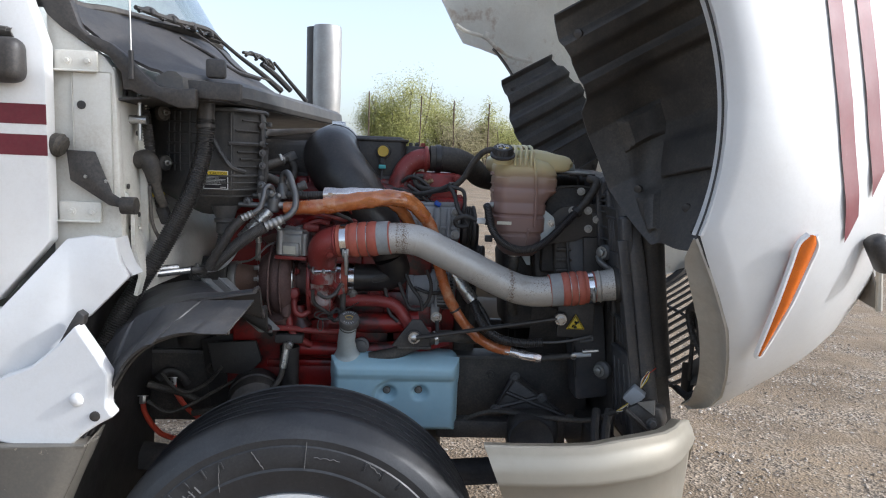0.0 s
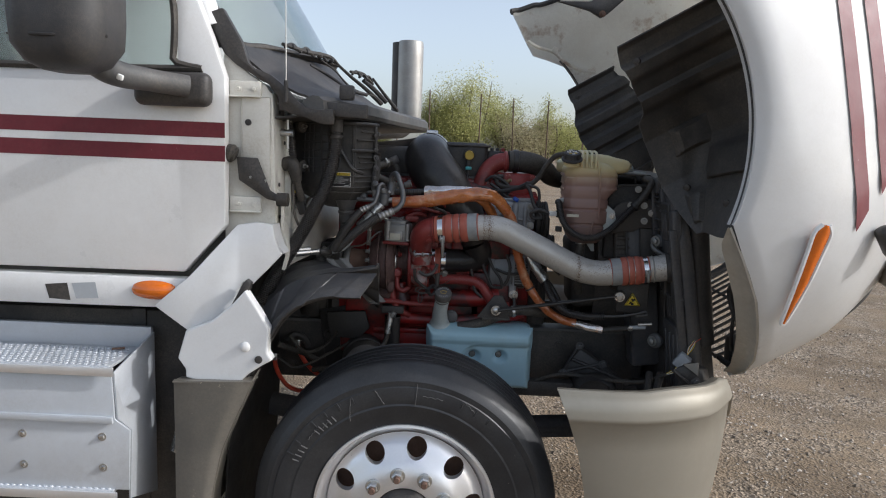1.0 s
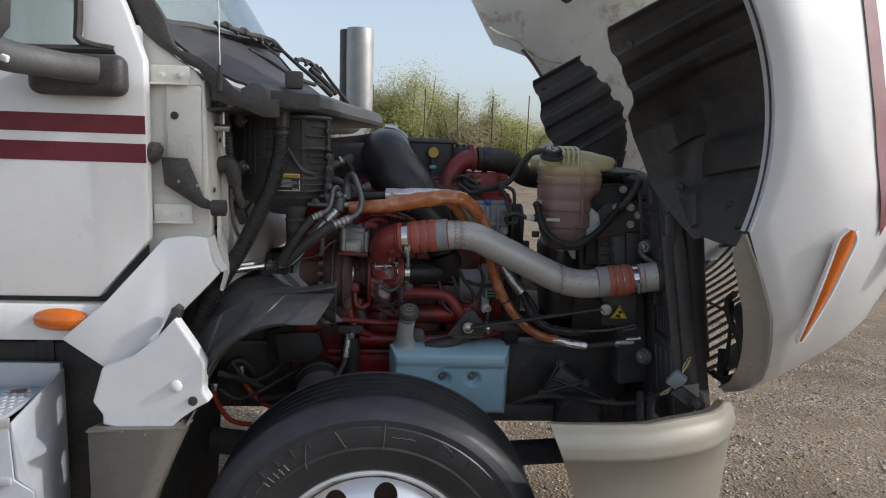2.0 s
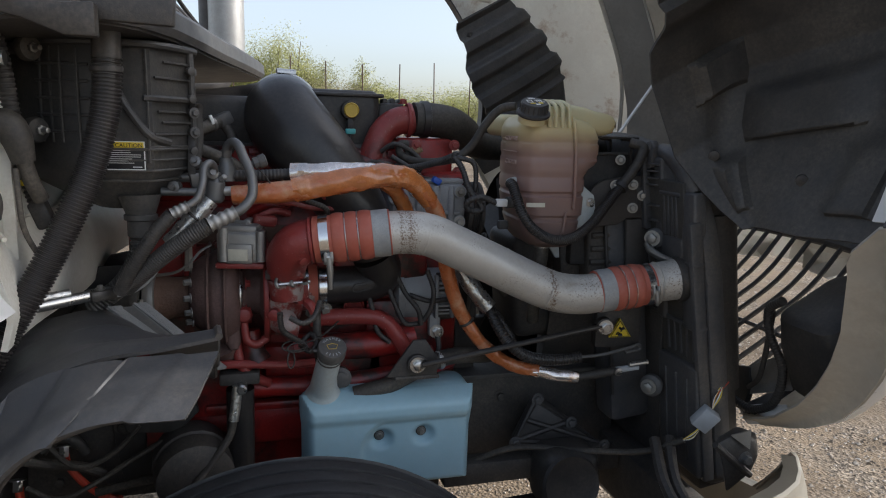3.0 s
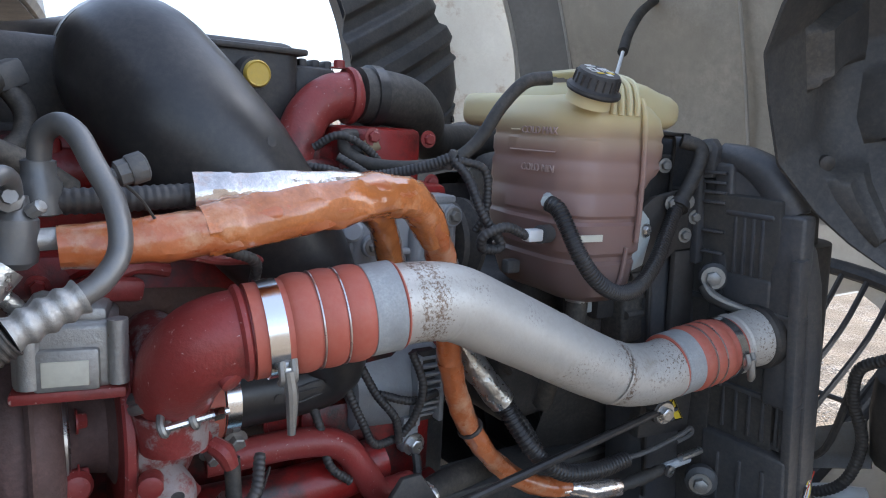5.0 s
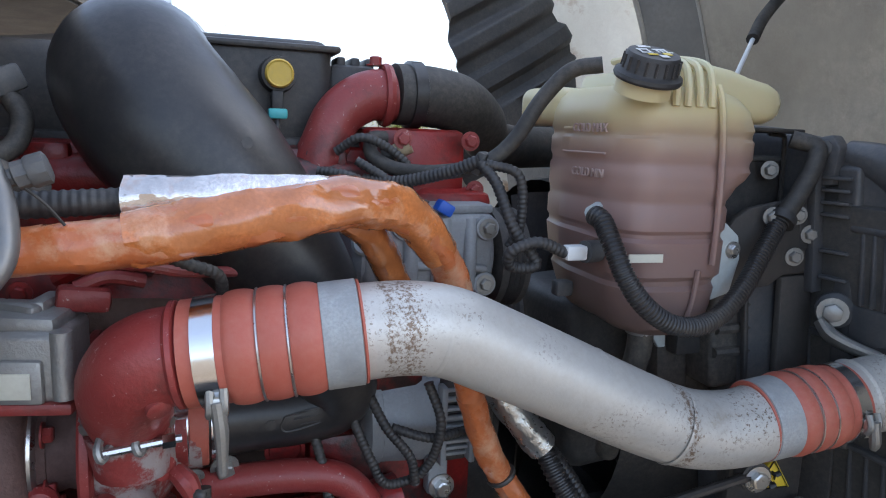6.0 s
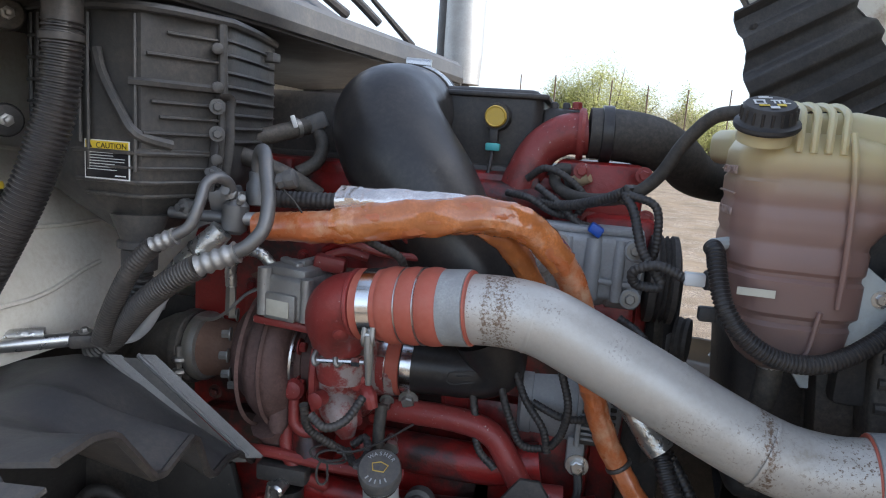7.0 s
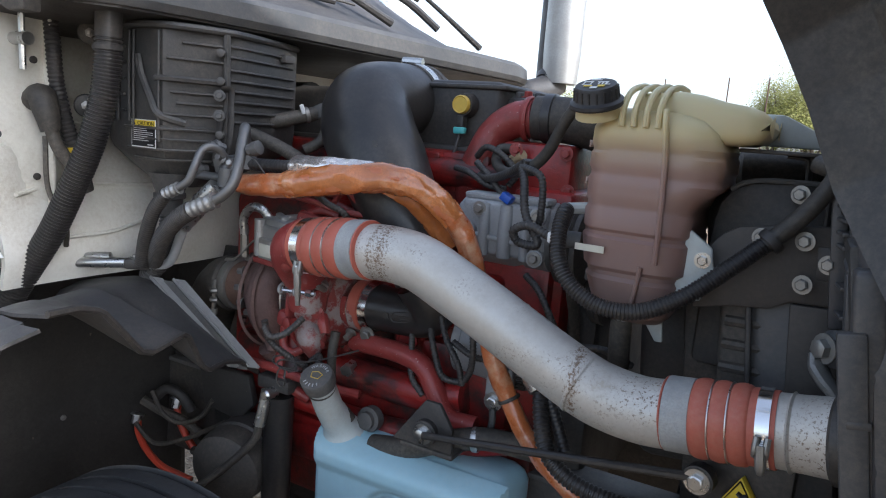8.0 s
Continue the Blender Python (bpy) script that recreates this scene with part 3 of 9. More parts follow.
def build_distance():
    for i, (x, y, h, sp, lf, de) in enumerate((
            (0.5, 32.5, 4.5, 2.5, "leaf", 1.3), (2.2, 33.5, 3.4, 1.9, "leaf", 0.9), (4.3, 32.5, 3.6, 1.25, "leaf", 0.5), (-1.2, 33.5, 3.4, 1.7, "leaf", 0.7),
            (6.4, 35.0, 2.0, 2.3, "leaf", 0.9), (3.2, 31.8, 2.0, 1.9, "leaf_dry", 0.7), (9.5, 34.0, 2.0, 2.6, "leaf", 0.8), (13.0, 33.0, 2.2, 2.5, "leaf_dry", 0.7), (5.2, 33.4, 2.2, 1.7, "leaf", 0.7),
            (-4.6, 34.0, 2.0, 2.2, "leaf", 0.7), (-9.5, 33.0, 2.6, 2.6, "leaf", 0.8), (-14.5, 35.0, 3.0, 2.6, "leaf", 0.8), (18.0, 36.0, 3.0, 3.0, "leaf", 0.7), (-19.0, 34.0, 2.6, 3.0, "leaf_dry", 0.7))):
        bush(x, y, h, sp, 40 + i, lf, de)
    f = thing("wire_fence", (0, 31, ground_height(0, 31)), "tall fence of thin rusty steel posts with wire strands", "fence")
    for k, x in enumerate((-20.5, -17.9, -15.2, -12.6, -10.1, -7.7, -5.3, -2.8, -1.35, 0.9, 2.46, 4.0, 5.63, 7.27, 8.9, 10.6, 13.0, 15.5, 18.0, 20.6)):
        y = 30.6 + 0.02 * x
        z = ground_height(x, y)
        lean = 0.05 * math.sin(k * 2.3)
        part("post", tube([(x, y, z - 0.1), (x + lean, y, z + 3.55 + 0.15 * math.sin(k))], 0.026, 8, 2), "post", f)
    for hz in (0.5, 1.1, 1.7, 2.3):
        bm = bmesh.new()
        tube([(-21 + q * 2.35, 30.6 + 0.02 * (-21 + q * 2.35), ground_height(-21 + q * 2.35, 30.6) + hz) for q in range(20)], 0.004, 4, 1, bm)
        part("wire", bm, "post", f)


# ---- cab ----
def build_cab():
    cab = thing("truck_cab", (-1.2, YC, 0.9), "white truck cab with two burgundy stripes, seen from the passenger side", "truck cab")
    ys = 1.72
    # side skin behind and above the door, then the door
    bm = plate([(-2.6, ys, 1.14), (-1.05, ys, 1.145), (-0.945, ys, 1.07), (-0.945, ys, 1.245), (-2.6, ys, 1.245)], (0, 0.05, 0), 0.004)
    part("sill", bm, "white", cab)
    door = part("door", plate([(-2.6, ys, 1.262), (-0.972, ys, 1.268), (-0.838, ys, 1.425), (-0.835, ys, 1.90), (-0.875, ys, 2.02), (-0.93, ys, 2.16), (-0.985, ys, 2.16), (-0.985, ys, 1.915), (-1.003, ys, 1.905), (-2.6, ys, 1.905)], (0, 0.045, 0), 0.006), "white", cab)
    part("door_upper", plate([(-2.6, ys, 2.9), (-2.6, ys, 2.6), (-1.35, ys, 2.6), (-1.08, ys, 2.16), (-0.93, ys, 2.16), (-1.2, ys, 2.72), (-1.35, ys, 2.9)], (0, 0.045, 0), 0.005), "white", cab)
    bm = bmesh.new()
    tube([(-2.6, ys - 0.002, 1.915), (-1.03, ys - 0.002, 1.918), (-0.998, ys - 0.002, 1.95), (-0.998, ys - 0.002, 2.14), (-1.08, ys, 2.3), (-1.36, ys, 2.6)], 0.011, 8, 6, bm)
    part("window_seal", bm, "rubber", door)
    part("window_pane", plate([(-2.6, ys + 0.012, 1.90), (-1.0, ys + 0.012, 1.90), (-1.0, ys + 0.012, 2.16), (-1.36, ys + 0.012, 2.62), (-2.6, ys + 0.012, 2.62)], (0, 0.004, 0), 0), "glass", door).visible_shadow = False
    for z0, z1 in ((1.709, 1.757), (1.634, 1.684)):
        part("stripe", plate([(-2.6, ys - 0.001, z0 + 0.002), (-0.836, ys - 0.001, z0 - 0.001), (-0.836, ys - 0.001, z1 - 0.001), (-2.6, ys - 0.001, z1 + 0.002)], (0, 0.0008, 0), 0), "stripe", door, "burgundy vinyl stripe with chips")
    for q, m in ((((-1.438, 1.209), (-1.364, 1.216), (-1.355, 1.158), (-1.426, 1.162)), "black"), (((-1.349, 1.216), (-1.270, 1.222), (-1.261, 1.169), (-1.336, 1.164)), "grey_con")):
        part("tread_patch", plate([(x, ys - 0.001, z) for x, z in q], (0, 0.0008, 0), 0), m, cab)
    # far side and roof, floor, back: plain closing walls
    part("far_side", plate([(-2.6, 3.5, 1.14), (-0.8, 3.5, 1.14), (-0.8, 3.5, 1.95), (-1.3, 3.5, 2.9), (-2.6, 3.5, 2.9)], (0, -0.05, 0), 0.004), "white", cab)
    part("roof", box((-2.0, YC, 2.92), (1.3, 1.8, 0.06), bevel=0.02), "white", cab)
    part("floor", box((-1.75, YC, 1.17), (1.7, 1.68, 0.05)), "black_dusty", cab)
    part("back_wall", box((-2.6, YC, 2.0), (0.05, 1.75, 1.7)), "grey_plastic", cab)
    part("dashboard", box((-1.05, YC, 1.80), (0.42, 1.6, 0.28), bevel=0.05), "grey_plastic", cab)
    part("seat_back", box((-1.75, 2.05, 1.95), (0.16, 0.5, 0.75), (0, -8, 0), 0.06), "grey_plastic", cab)
    # front return beside the door and the fire wall
    front = part("front_return", plate([(-0.86, 1.785, 1.29), (-0.690, 1.785, 1.41), (-0.694, 1.785, 1.62), (-0.700, 1.785, 1.85), (-0.725, 1.785, 1.885), (-0.78, 1.785, 1.92), (-0.86, 1.785, 1.985)], (0, 0.03, 0), 0.004), "white_dirty", cab, "white painted front pillar panel with rust stains")
    part("pressed_panel", plate([(-0.80, 1.782, 1.58), (-0.705, 1.782, 1.52), (-0.705, 1.782, 1.845), (-0.80, 1.782, 1.845)], (0, -0.008, 0), 0.007), "white_dirty", front)
    side = part("pillar_side", plate([(-0.692, 1.79, 1.40), (-0.692, 1.93, 1.40), (-0.698, 1.93, 1.86), (-0.700, 1.79, 1.86)], (-0.02, 0, 0), 0.003), "white_dirty", front)
    part("edge_flange", box((-0.688, 1.925, 1.63), (0.03, 0.006, 0.46), bevel=0.002), "white_dirty", side)
    for y, z in ((1.83, 1.80), (1.90, 1.70), (1.83, 1.56), (1.90, 1.48), (1.84, 1.45)):
        part("hole_plug", turned([(0.007, 0), (0.007, 0.003), (0.004, 0.004)], (-0.691, y, z), (1, 0, 0), 14), "black", side)
    part("pressed_hole", turned([(0.0105, 0), (0.0105, 0.0035), (0.008, 0.004)], (-0.777, 1.7745, 1.762), (0, -1, 0), 18), "black", front)
    for zc in (1.868, 1.495):
        br = part("mount_plate", box((-0.787, 1.775, zc), (0.105, 0.012, 0.052), bevel=0.005), "white_dirty", front)
        part("mount_lip", box((-0.787, 1.764, zc - 0.024), (0.105, 0.014, 0.005), bevel=0.002), "white_dirty", br)
        for dx in (-0.02, 0.03):
            part("screw", bolt((-0.787 + dx, 1.769, zc), (0, -1, 0), 0.007, 0.005), "white_dirty", br)
    bk = part("black_bracket", plate([(-0.812, 1.765, 1.65), (-0.742, 1.765, 1.648), (-0.70, 1.76, 1.545), (-0.665, 1.755, 1.525), (-0.668, 1.755, 1.508), (-0.71, 1.76, 1.515), (-0.805, 1.765, 1.575)], (0, -0.006, 0), 0.003), "black", front, "black painted steel fender bracket with chipped paint")
    part("bracket_rubber", tube([(-0.675, 1.75, 1.516), (-0.64, 1.75, 1.516)], 0.022, 16, 3), "rubber", bk)
    for q in ((-0.765, 1.758, 1.585), (-0.715, 1.756, 1.575)):
        part("rivet", bolt(q, (0, -1, 0), 0.005, 0.003, False), "steel", bk)
    part("door_check_boot", tube([(-0.845, 1.76, 1.66), (-0.825, 1.755, 1.66), (-0.812, 1.755, 1.655)], [0.028, 0.03, 0.022], 14, 6, shape=lambda s, u: 1 + 0.08 * math.sin(s * 900)), "rubber", front)
    # fire wall: dished white panel with the sloping toe board
    def fire(u, v):
        y = lerp(1.815, 3.4, u)
        z = lerp(1.27, 1.86, v)
        x = table(z, [1.27, 1.33, 1.40, 1.50, 1.58, 1.7, 1.86], [-0.66, -0.645, -0.665, -0.735, -0.80, -0.835, -0.84])
        x += 0.09 * math.exp(-((y - 1.83) / 0.06) ** 2) * min(1, max(0, (z - 1.40) / 0.12)) + 0.012 * math.sin(y * 9) * (1 - v)
        return x, y, z
    part("fire_wall", sheet(fire, 40, 24, 0.01), "white_dirty", cab)
    for v0, v1, u0, u1 in ((0.30, 0.34, 0.02, 0.40), (0.12, 0.20, 0.03, 0.22), (0.55, 0.50, 0.06, 0.3)):
        part("sealant_seam", tube([Vector(fire(lerp(u0, u1, k / 8), lerp(v0, v1, k / 8) + 0.01 * math.sin(k))) + Vector((0.004, 0, 0.002)) for k in range(9)], 0.004, 6, 3), "white_dirty", cab)
    # rubber mounts of the heater box, each on a stem from the fire wall
    for q in ((-0.652, 1.990, 1.762), (-0.645, 1.975, 1.622)):
        d = Vector((0.8, -0.6, 0))
        gm = part("grommet", turned([(0.010, -0.10), (0.010, -0.012), (0.022, -0.010), (0.023, 0.0), (0.020, 0.006), (0.012, 0.008)], q, d, 24), "rubber", cab)
        part("mount_nut", turned([(0.009, 0), (0.009, 0.008), (0.005, 0.009), (0.005, 0.022), (0.003, 0.023)], Vector(q) + d * 0.006, d, 6), "steel_dull", gm)
    # seat of the bonnet stay
    latch = part("latch_rod", tube([(-0.672, 1.87, 1.68), (-0.672, 1.87, 1.82)], 0.006, 8, 2), "steel", cab)
    part("latch_block", tube([(-0.700, 1.87, 1.735), (-0.652, 1.87, 1.735)], 0.012, 12, 2), "steel", latch)
    part("elbow_boot", tube([(-0.696, 1.90, 1.625), (-0.668, 1.90, 1.632), (-0.654, 1.90, 1.608), (-0.648, 1.905, 1.57)], [0.022, 0.026, 0.024, 0.018], 14, 5), "rubber", cab)
    part("pillar", tube([(-0.90, 1.80, 2.06), (-0.94, 1.81, 2.16), (-1.02, 1.82, 2.34), (-1.2, 1.85, 2.75)], [0.035, 0.04, 0.045, 0.05], 12, 8), "white", cab)
    # windscreen
    def screen(u, v):
        y = lerp(1.84, 2 * YC - 1.84, u)
        b = 1 - ((y - YC) / 0.78) ** 2
        z = lerp(2.02, 2.85, v)
        return -0.85 + 0.20 * b - (z - 2.02) * 0.62, y, z + 0.02 * b
    ws = part("windscreen", sheet(screen, 24, 8, 0.005), "glass", cab)
    ws.visible_shadow = False
    bm = bmesh.new()
    tube([screen(0, 1), screen(0, 0.5), screen(0, 0.12), screen(0.01, 0.0), screen(0.1, 0), screen(0.3, 0), screen(0.5, 0)], 0.014, 8, 6, bm)
    part("screen_seal", bm, "rubber", ws)
    part("pillar_trim", sheet(lambda u, v: Vector(screen(0, u)) + Vector((0.03 - 0.10 * v, -0.035 + 0.01 * v, -0.02)), 16, 4, 0.012), "charcoal", cab)
    return cab


def cowl_edge(u):
    """The cowl's front lip, by turn from the passenger corner to the far one."""
    y = lerp(1.80, 3.50, u)
    x = table(y, [1.80, 1.86, 1.92, 2.05, 2.26, 2.5, 2.75, 3.0, 3.2, 3.36, 3.5], [-0.555, -0.51, -0.465, -0.432, -0.400, -0.370, -0.330, -0.295, -0.270, -0.30, -0.42])
    return Vector((x, y, 1.812))


def build_cowl():
    c = thing("cowl", (-0.6, YC, 1.85), "charcoal plastic windscreen cowl with a raised front lip", "cowl")
    def top(u, v):
        e = cowl_edge(u)
        y = e.y
        b = 1 - ((y - YC) / 0.80) ** 2
        back = Vector((-0.85 + 0.20 * max(0, b), y, 2.03))
        q = e.lerp(back, v)
        q.z = table(v, [0, 0.10, 0.2, 0.5, 0.8, 1.0], [e.z + 0.012, e.z + 0.045, e.z + 0.05, e.z + 0.09, e.z + 0.16, 2.035 - 0.012 * abs(y - YC)])
        return q
    part("top_panel", sheet(top, 40, 14, 0.008), "charcoal", c)
    bm = bmesh.new()
    rings = []
    for i in range(41):
        e = cowl_edge(i / 40)
        rings.append([e + Vector(q) for q in ((0.0, 0, 0.045), (0.016, 0, 0.032), (0.020, 0, 0.0), (0.012, 0, -0.014), (-0.02, 0, -0.016), (-0.05, 0, -0.012), (-0.05, 0, 0.03), (-0.02, 0, 0.046))])
    skin(bm, rings)
    part("front_lip", bm, "grey_plastic", c)
    def under(u, v):
        e = cowl_edge(u)
        return lerp(e.x + 0.004, -0.86, v), e.y, e.z - 0.013 - 0.03 * v
    part("under_tray", sheet(under, 30, 4, 0.006), "black_dusty", c)
    # corner wing that sweeps from the lip up to the door pillar
    part("corner_wing", plate([(x, 1.775, z) for x, z in ((-0.92, 2.10), (-0.87, 2.007), (-0.855, 1.978), (-0.816, 1.944), (-0.768, 1.917), (-0.745, 1.90), (-0.712, 1.886), (-0.68, 1.844), (-0.677, 1.804), (-0.66, 1.805), (-0.64, 1.795), (-0.60, 1.787), (-0.543, 1.765), (-0.50, 1.765), (-0.50, 1.815), (-0.542, 1.812), (-0.586, 1.815), (-0.613, 1.834), (-0.646, 1.866), (-0.672, 1.892), (-0.705, 1.917), (-0.728, 1.926), (-0.761, 1.936), (-0.777, 1.953), (-0.80, 2.02), (-0.86, 2.12))], (0, 0.03, 0), 0.004), "black", c)
    part("corner_block", box((-0.475, 1.815, 1.815), (0.17, 0.02, 0.045), (0, 3, -8), 0.004), "charcoal", c)
    part("top_rib", box((-0.47, 1.86, 1.875), (0.05, 0.03, 0.05), bevel=0.008), "charcoal", c)
    w = thing("wiper", (-0.46, 2.74, 1.90), "black wiper arm with its blade bundled across the windscreen base", "wiper", "windscreen wipers")
    part("arm", tube([(-0.597, 2.40, 2.03), (-0.555, 2.50, 1.992), (-0.511, 2.62, 1.957), (-0.455, 2.75, 1.905)], [0.006, 0.007, 0.009, 0.012], 8, 6), "black", w)
    part("arm", tube([(-0.668, 2.20, 2.0), (-0.616, 2.30, 1.976), (-0.555, 2.42, 1.935), (-0.497, 2.55, 1.925)], [0.005, 0.006, 0.007, 0.008], 8, 6), "black", w)
    part("washer_tube", tube([(-0.64, 2.26, 2.03), (-0.60, 2.36, 2.0), (-0.55, 2.46, 1.945), (-0.47, 2.60, 1.925)], 0.0035, 6, 6), "rubber", w)
    bl = part("blade", tube([(-0.718, 1.98, 2.043), (-0.672, 2.15, 2.043), (-0.621, 2.32, 2.05), (-0.597, 2.40, 2.03)], [0.007, 0.010, 0.010, 0.007], 6, 6), "rubber", w)
    part("blade_strip", tube([(-0.767, 1.95, 1.972), (-0.741, 2.03, 1.999), (-0.705, 2.15, 2.025), (-0.65, 2.30, 2.030), (-0.597, 2.40, 2.024)], [0.004, 0.008, 0.010, 0.012, 0.008], 6, 6, squash=0.5), "rubber", bl)
    for f, dz in ((0.15, 0.012), (0.4, 0.016), (0.65, 0.016), (0.88, 0.010)):
        q = Vector((-0.718, 1.98, 2.043)).lerp(Vector((-0.60, 2.39, 2.035)), f)
        part("bridge", tube([q + Vector((-0.014, -0.05, -0.006)), q + Vector((0, 0, dz)), q + Vector((0.014, 0.05, -0.006))], 0.0055, 6, 4), "black", bl)
        part("bridge_pin", box(q + Vector((0, 0, 0.004)), (0.018, 0.022, 0.016), bevel=0.004), "black", bl)
    w = thing("wiper", (-0.42, 3.25, 1.90), "black wiper arm and blade parked on the far windscreen corner", "wiper", "windscreen wipers")
    part("arm", tube([(-0.527, 3.0, 2.041), (-0.487, 3.12, 1.985), (-0.424, 3.25, 1.905)], [0.006, 0.008, 0.011], 8, 6), "black", w)
    bl = part("blade", tube([(-0.60, 2.75, 2.043), (-0.566, 2.90, 2.050), (-0.527, 3.0, 2.015)], [0.007, 0.011, 0.008], 6, 6), "rubber", w)
    for f in (0.25, 0.55, 0.8):
        q = Vector((-0.60, 2.75, 2.043)).lerp(Vector((-0.527, 3.0, 2.03)), f)
        part("bridge", tube([q + Vector((-0.014, -0.04, -0.006)), q + Vector((0, 0, 0.014)), q + Vector((0.014, 0.04, -0.008))], 0.006, 6, 4), "black", bl)
    part("lower_arm", tube([(-0.56, 2.90, 2.02), (-0.52, 2.96, 1.99), (-0.46, 3.02, 1.93)], [0.010, 0.012, 0.012], 8, 5), "black", w)
    a = thing("antenna_wire", (-0.64, 1.79, 1.83), "thin whip antenna with a chrome base", "antenna")
    part("base", tube([(-0.655, 1.775, 1.83), (-0.655, 1.775, 1.90)], [0.008, 0.006], 10, 2), "black", a)
    part("whip", tube([(-0.655, 1.775, 1.90), (-0.66, 1.775, 2.5), (-0.67, 1.78, 3.1)], [0.0022, 0.0012], 6, 4), "steel", a)


def build_mirror():
    m = thing("door_mirror", (-1.0, 1.69, 1.85), "large black truck door mirror on a curved arm", "mirror")
    part("base", box((-0.985, 1.688, 1.853), (0.24, 0.06, 0.105), (0, 0, 0), 0.028, segs=4), "black", m)
    part("arm", tube([(-0.93, 1.665, 1.86), (-1.02, 1.60, 1.87), (-1.08, 1.50, 1.88), (-1.12, 1.44, 1.93)], [0.034, 0.034, 0.038, 0.05], 16, 8), "grey_plastic", m)
    bm = bmesh.new()
    rings = []
    for z, sx, sy in ((1.865, 0.05, 0.06), (1.885, 0.09, 0.09), (1.93, 0.12, 0.11), (2.0, 0.125, 0.115), (2.3, 0.125, 0.115), (2.5, 0.12, 0.11), (2.54, 0.08, 0.07)):
        rings.append([(-1.155 + 0.01 + sx * max(-1, min(1, 1.2 * math.cos(2 * math.pi * j / 24))), 1.40 + sy * max(-1, min(1, 1.15 * math.sin(2 * math.pi * j / 24))), z) for j in range(24)])
    skin(bm, rings)
    head = part("housing", bm, "charcoal", m)
    part("seam", tube([(-1.285, 1.36, 1.955), (-1.15, 1.283, 1.945), (-1.02, 1.36, 1.955)], 0.004, 6, 8), "black", head)
    part("chip", box((-1.04, 1.462, 1.862), (0.018, 0.012, 0.016), (10, 20, 0), 0.004), "white_label", m)


def build_step():
    st = thing("side_step", (-1.3, 1.68, 0.55), "bare aluminium side step box with perforated treads", "step")
    part("upper_face", plate([(-2.6, 1.805, 1.058), (-1.128, 1.805, 1.052), (-1.128, 1.805, 0.965), (-2.6, 1.805, 0.965)], (0, 0.02, 0), 0.002), "step_alu", st)
    part("front_face", plate([(-2.6, 1.60, 0.955), (-1.165, 1.60, 0.965), (-1.158, 1.60, 0.80), (-1.11, 1.60, 0.765), (-1.118, 1.60, 0.56), (-2.6, 1.60, 0.56)], (0, 0.01, 0), 0.002), "step_alu", st)
    part("face_ledge", box((-1.85, 1.594, 0.80), (1.38, 0.012, 0.025), bevel=0.006), "step_alu", st)
    part("end_plate", plate([(-1.124, 1.81, 1.035), (-1.124, 1.81, 0.45), (-1.122, 1.605, 0.53), (-1.112, 1.605, 0.765), (-1.156, 1.605, 0.80), (-1.163, 1.605, 0.955)], (0.006, 0, 0), 0.001), "step_alu", st)
    for zt in (0.975, 0.555):
        tr = part("tread", box((-1.87, 1.695, zt), (1.41, 0.215, 0.012), bevel=0.003), "step_alu", st)
        bm = bmesh.new()
        for i in range(52):
            for j in range(8):
                turned([(0.0085, 0), (0.006, 0.003), (0.004, 0.0032)], (-1.185 - i * 0.021 - 0.01 * (j % 2), 1.602 + j * 0.024, zt + 0.006), (0, 0, 1), 8, bm)
        tagged(part("tread_dimples", bm, "step_alu", tr), kind="stuff")
        part("tread_lip", box((-1.86, 1.585, zt - 0.012), (1.42, 0.006, 0.03), bevel=0.002), "alu_clean", tr)
    for x in (-1.20, -1.46, -1.85):
        for z in (0.74, 0.635):
            part("bolt", bolt((x, 1.60, z), (0, -1, 0), 0.009, 0.006), "steel", st)
    part("clip", box((-1.22, 1.76, 0.986), (0.04, 0.012, 0.006), (0, 0, 25), 0.002), "rust", st)
    # Added black box with a strap: fills the dark void behind the step.
    bx = thing("void_filler_box", (-1.5, 2.15, 0.35), "plain black strapped box added to fill the dark void under the cab", "box")
    part("case", box((-1.52, 2.18, 0.72), (1.16, 0.6, 0.75), bevel=0.012), "black_dusty", bx)
    part("strap", box((-1.2, 1.876, 0.72), (0.05, 0.008, 0.76), bevel=0.003), "black", bx)
    ex = thing("exhaust_flex_pipe", (-0.99, 1.9, 0.9), "ribbed grey exhaust bellows with a shiny bracket under the cab", "pipe")
    part("bellows", corrugated([(-1.02, 1.95, 1.12), (-0.985, 1.93, 1.04), (-0.985, 1.90, 0.93)], 0.055, 0.012, 0.1), "fin", ex)
    part("lower_pipe", tube([(-0.985, 1.90, 0.93), (-1.0, 1.90, 0.75), (-1.04, 1.92, 0.5)], 0.05, 16, 6), "rust", ex)
    part("bracket", tube([(-0.985, 1.80, 0.86), (-1.0, 1.79, 0.78), (-1.03, 1.78, 0.62)], [0.014, 0.02, 0.026], 10, 6), "steel", ex)


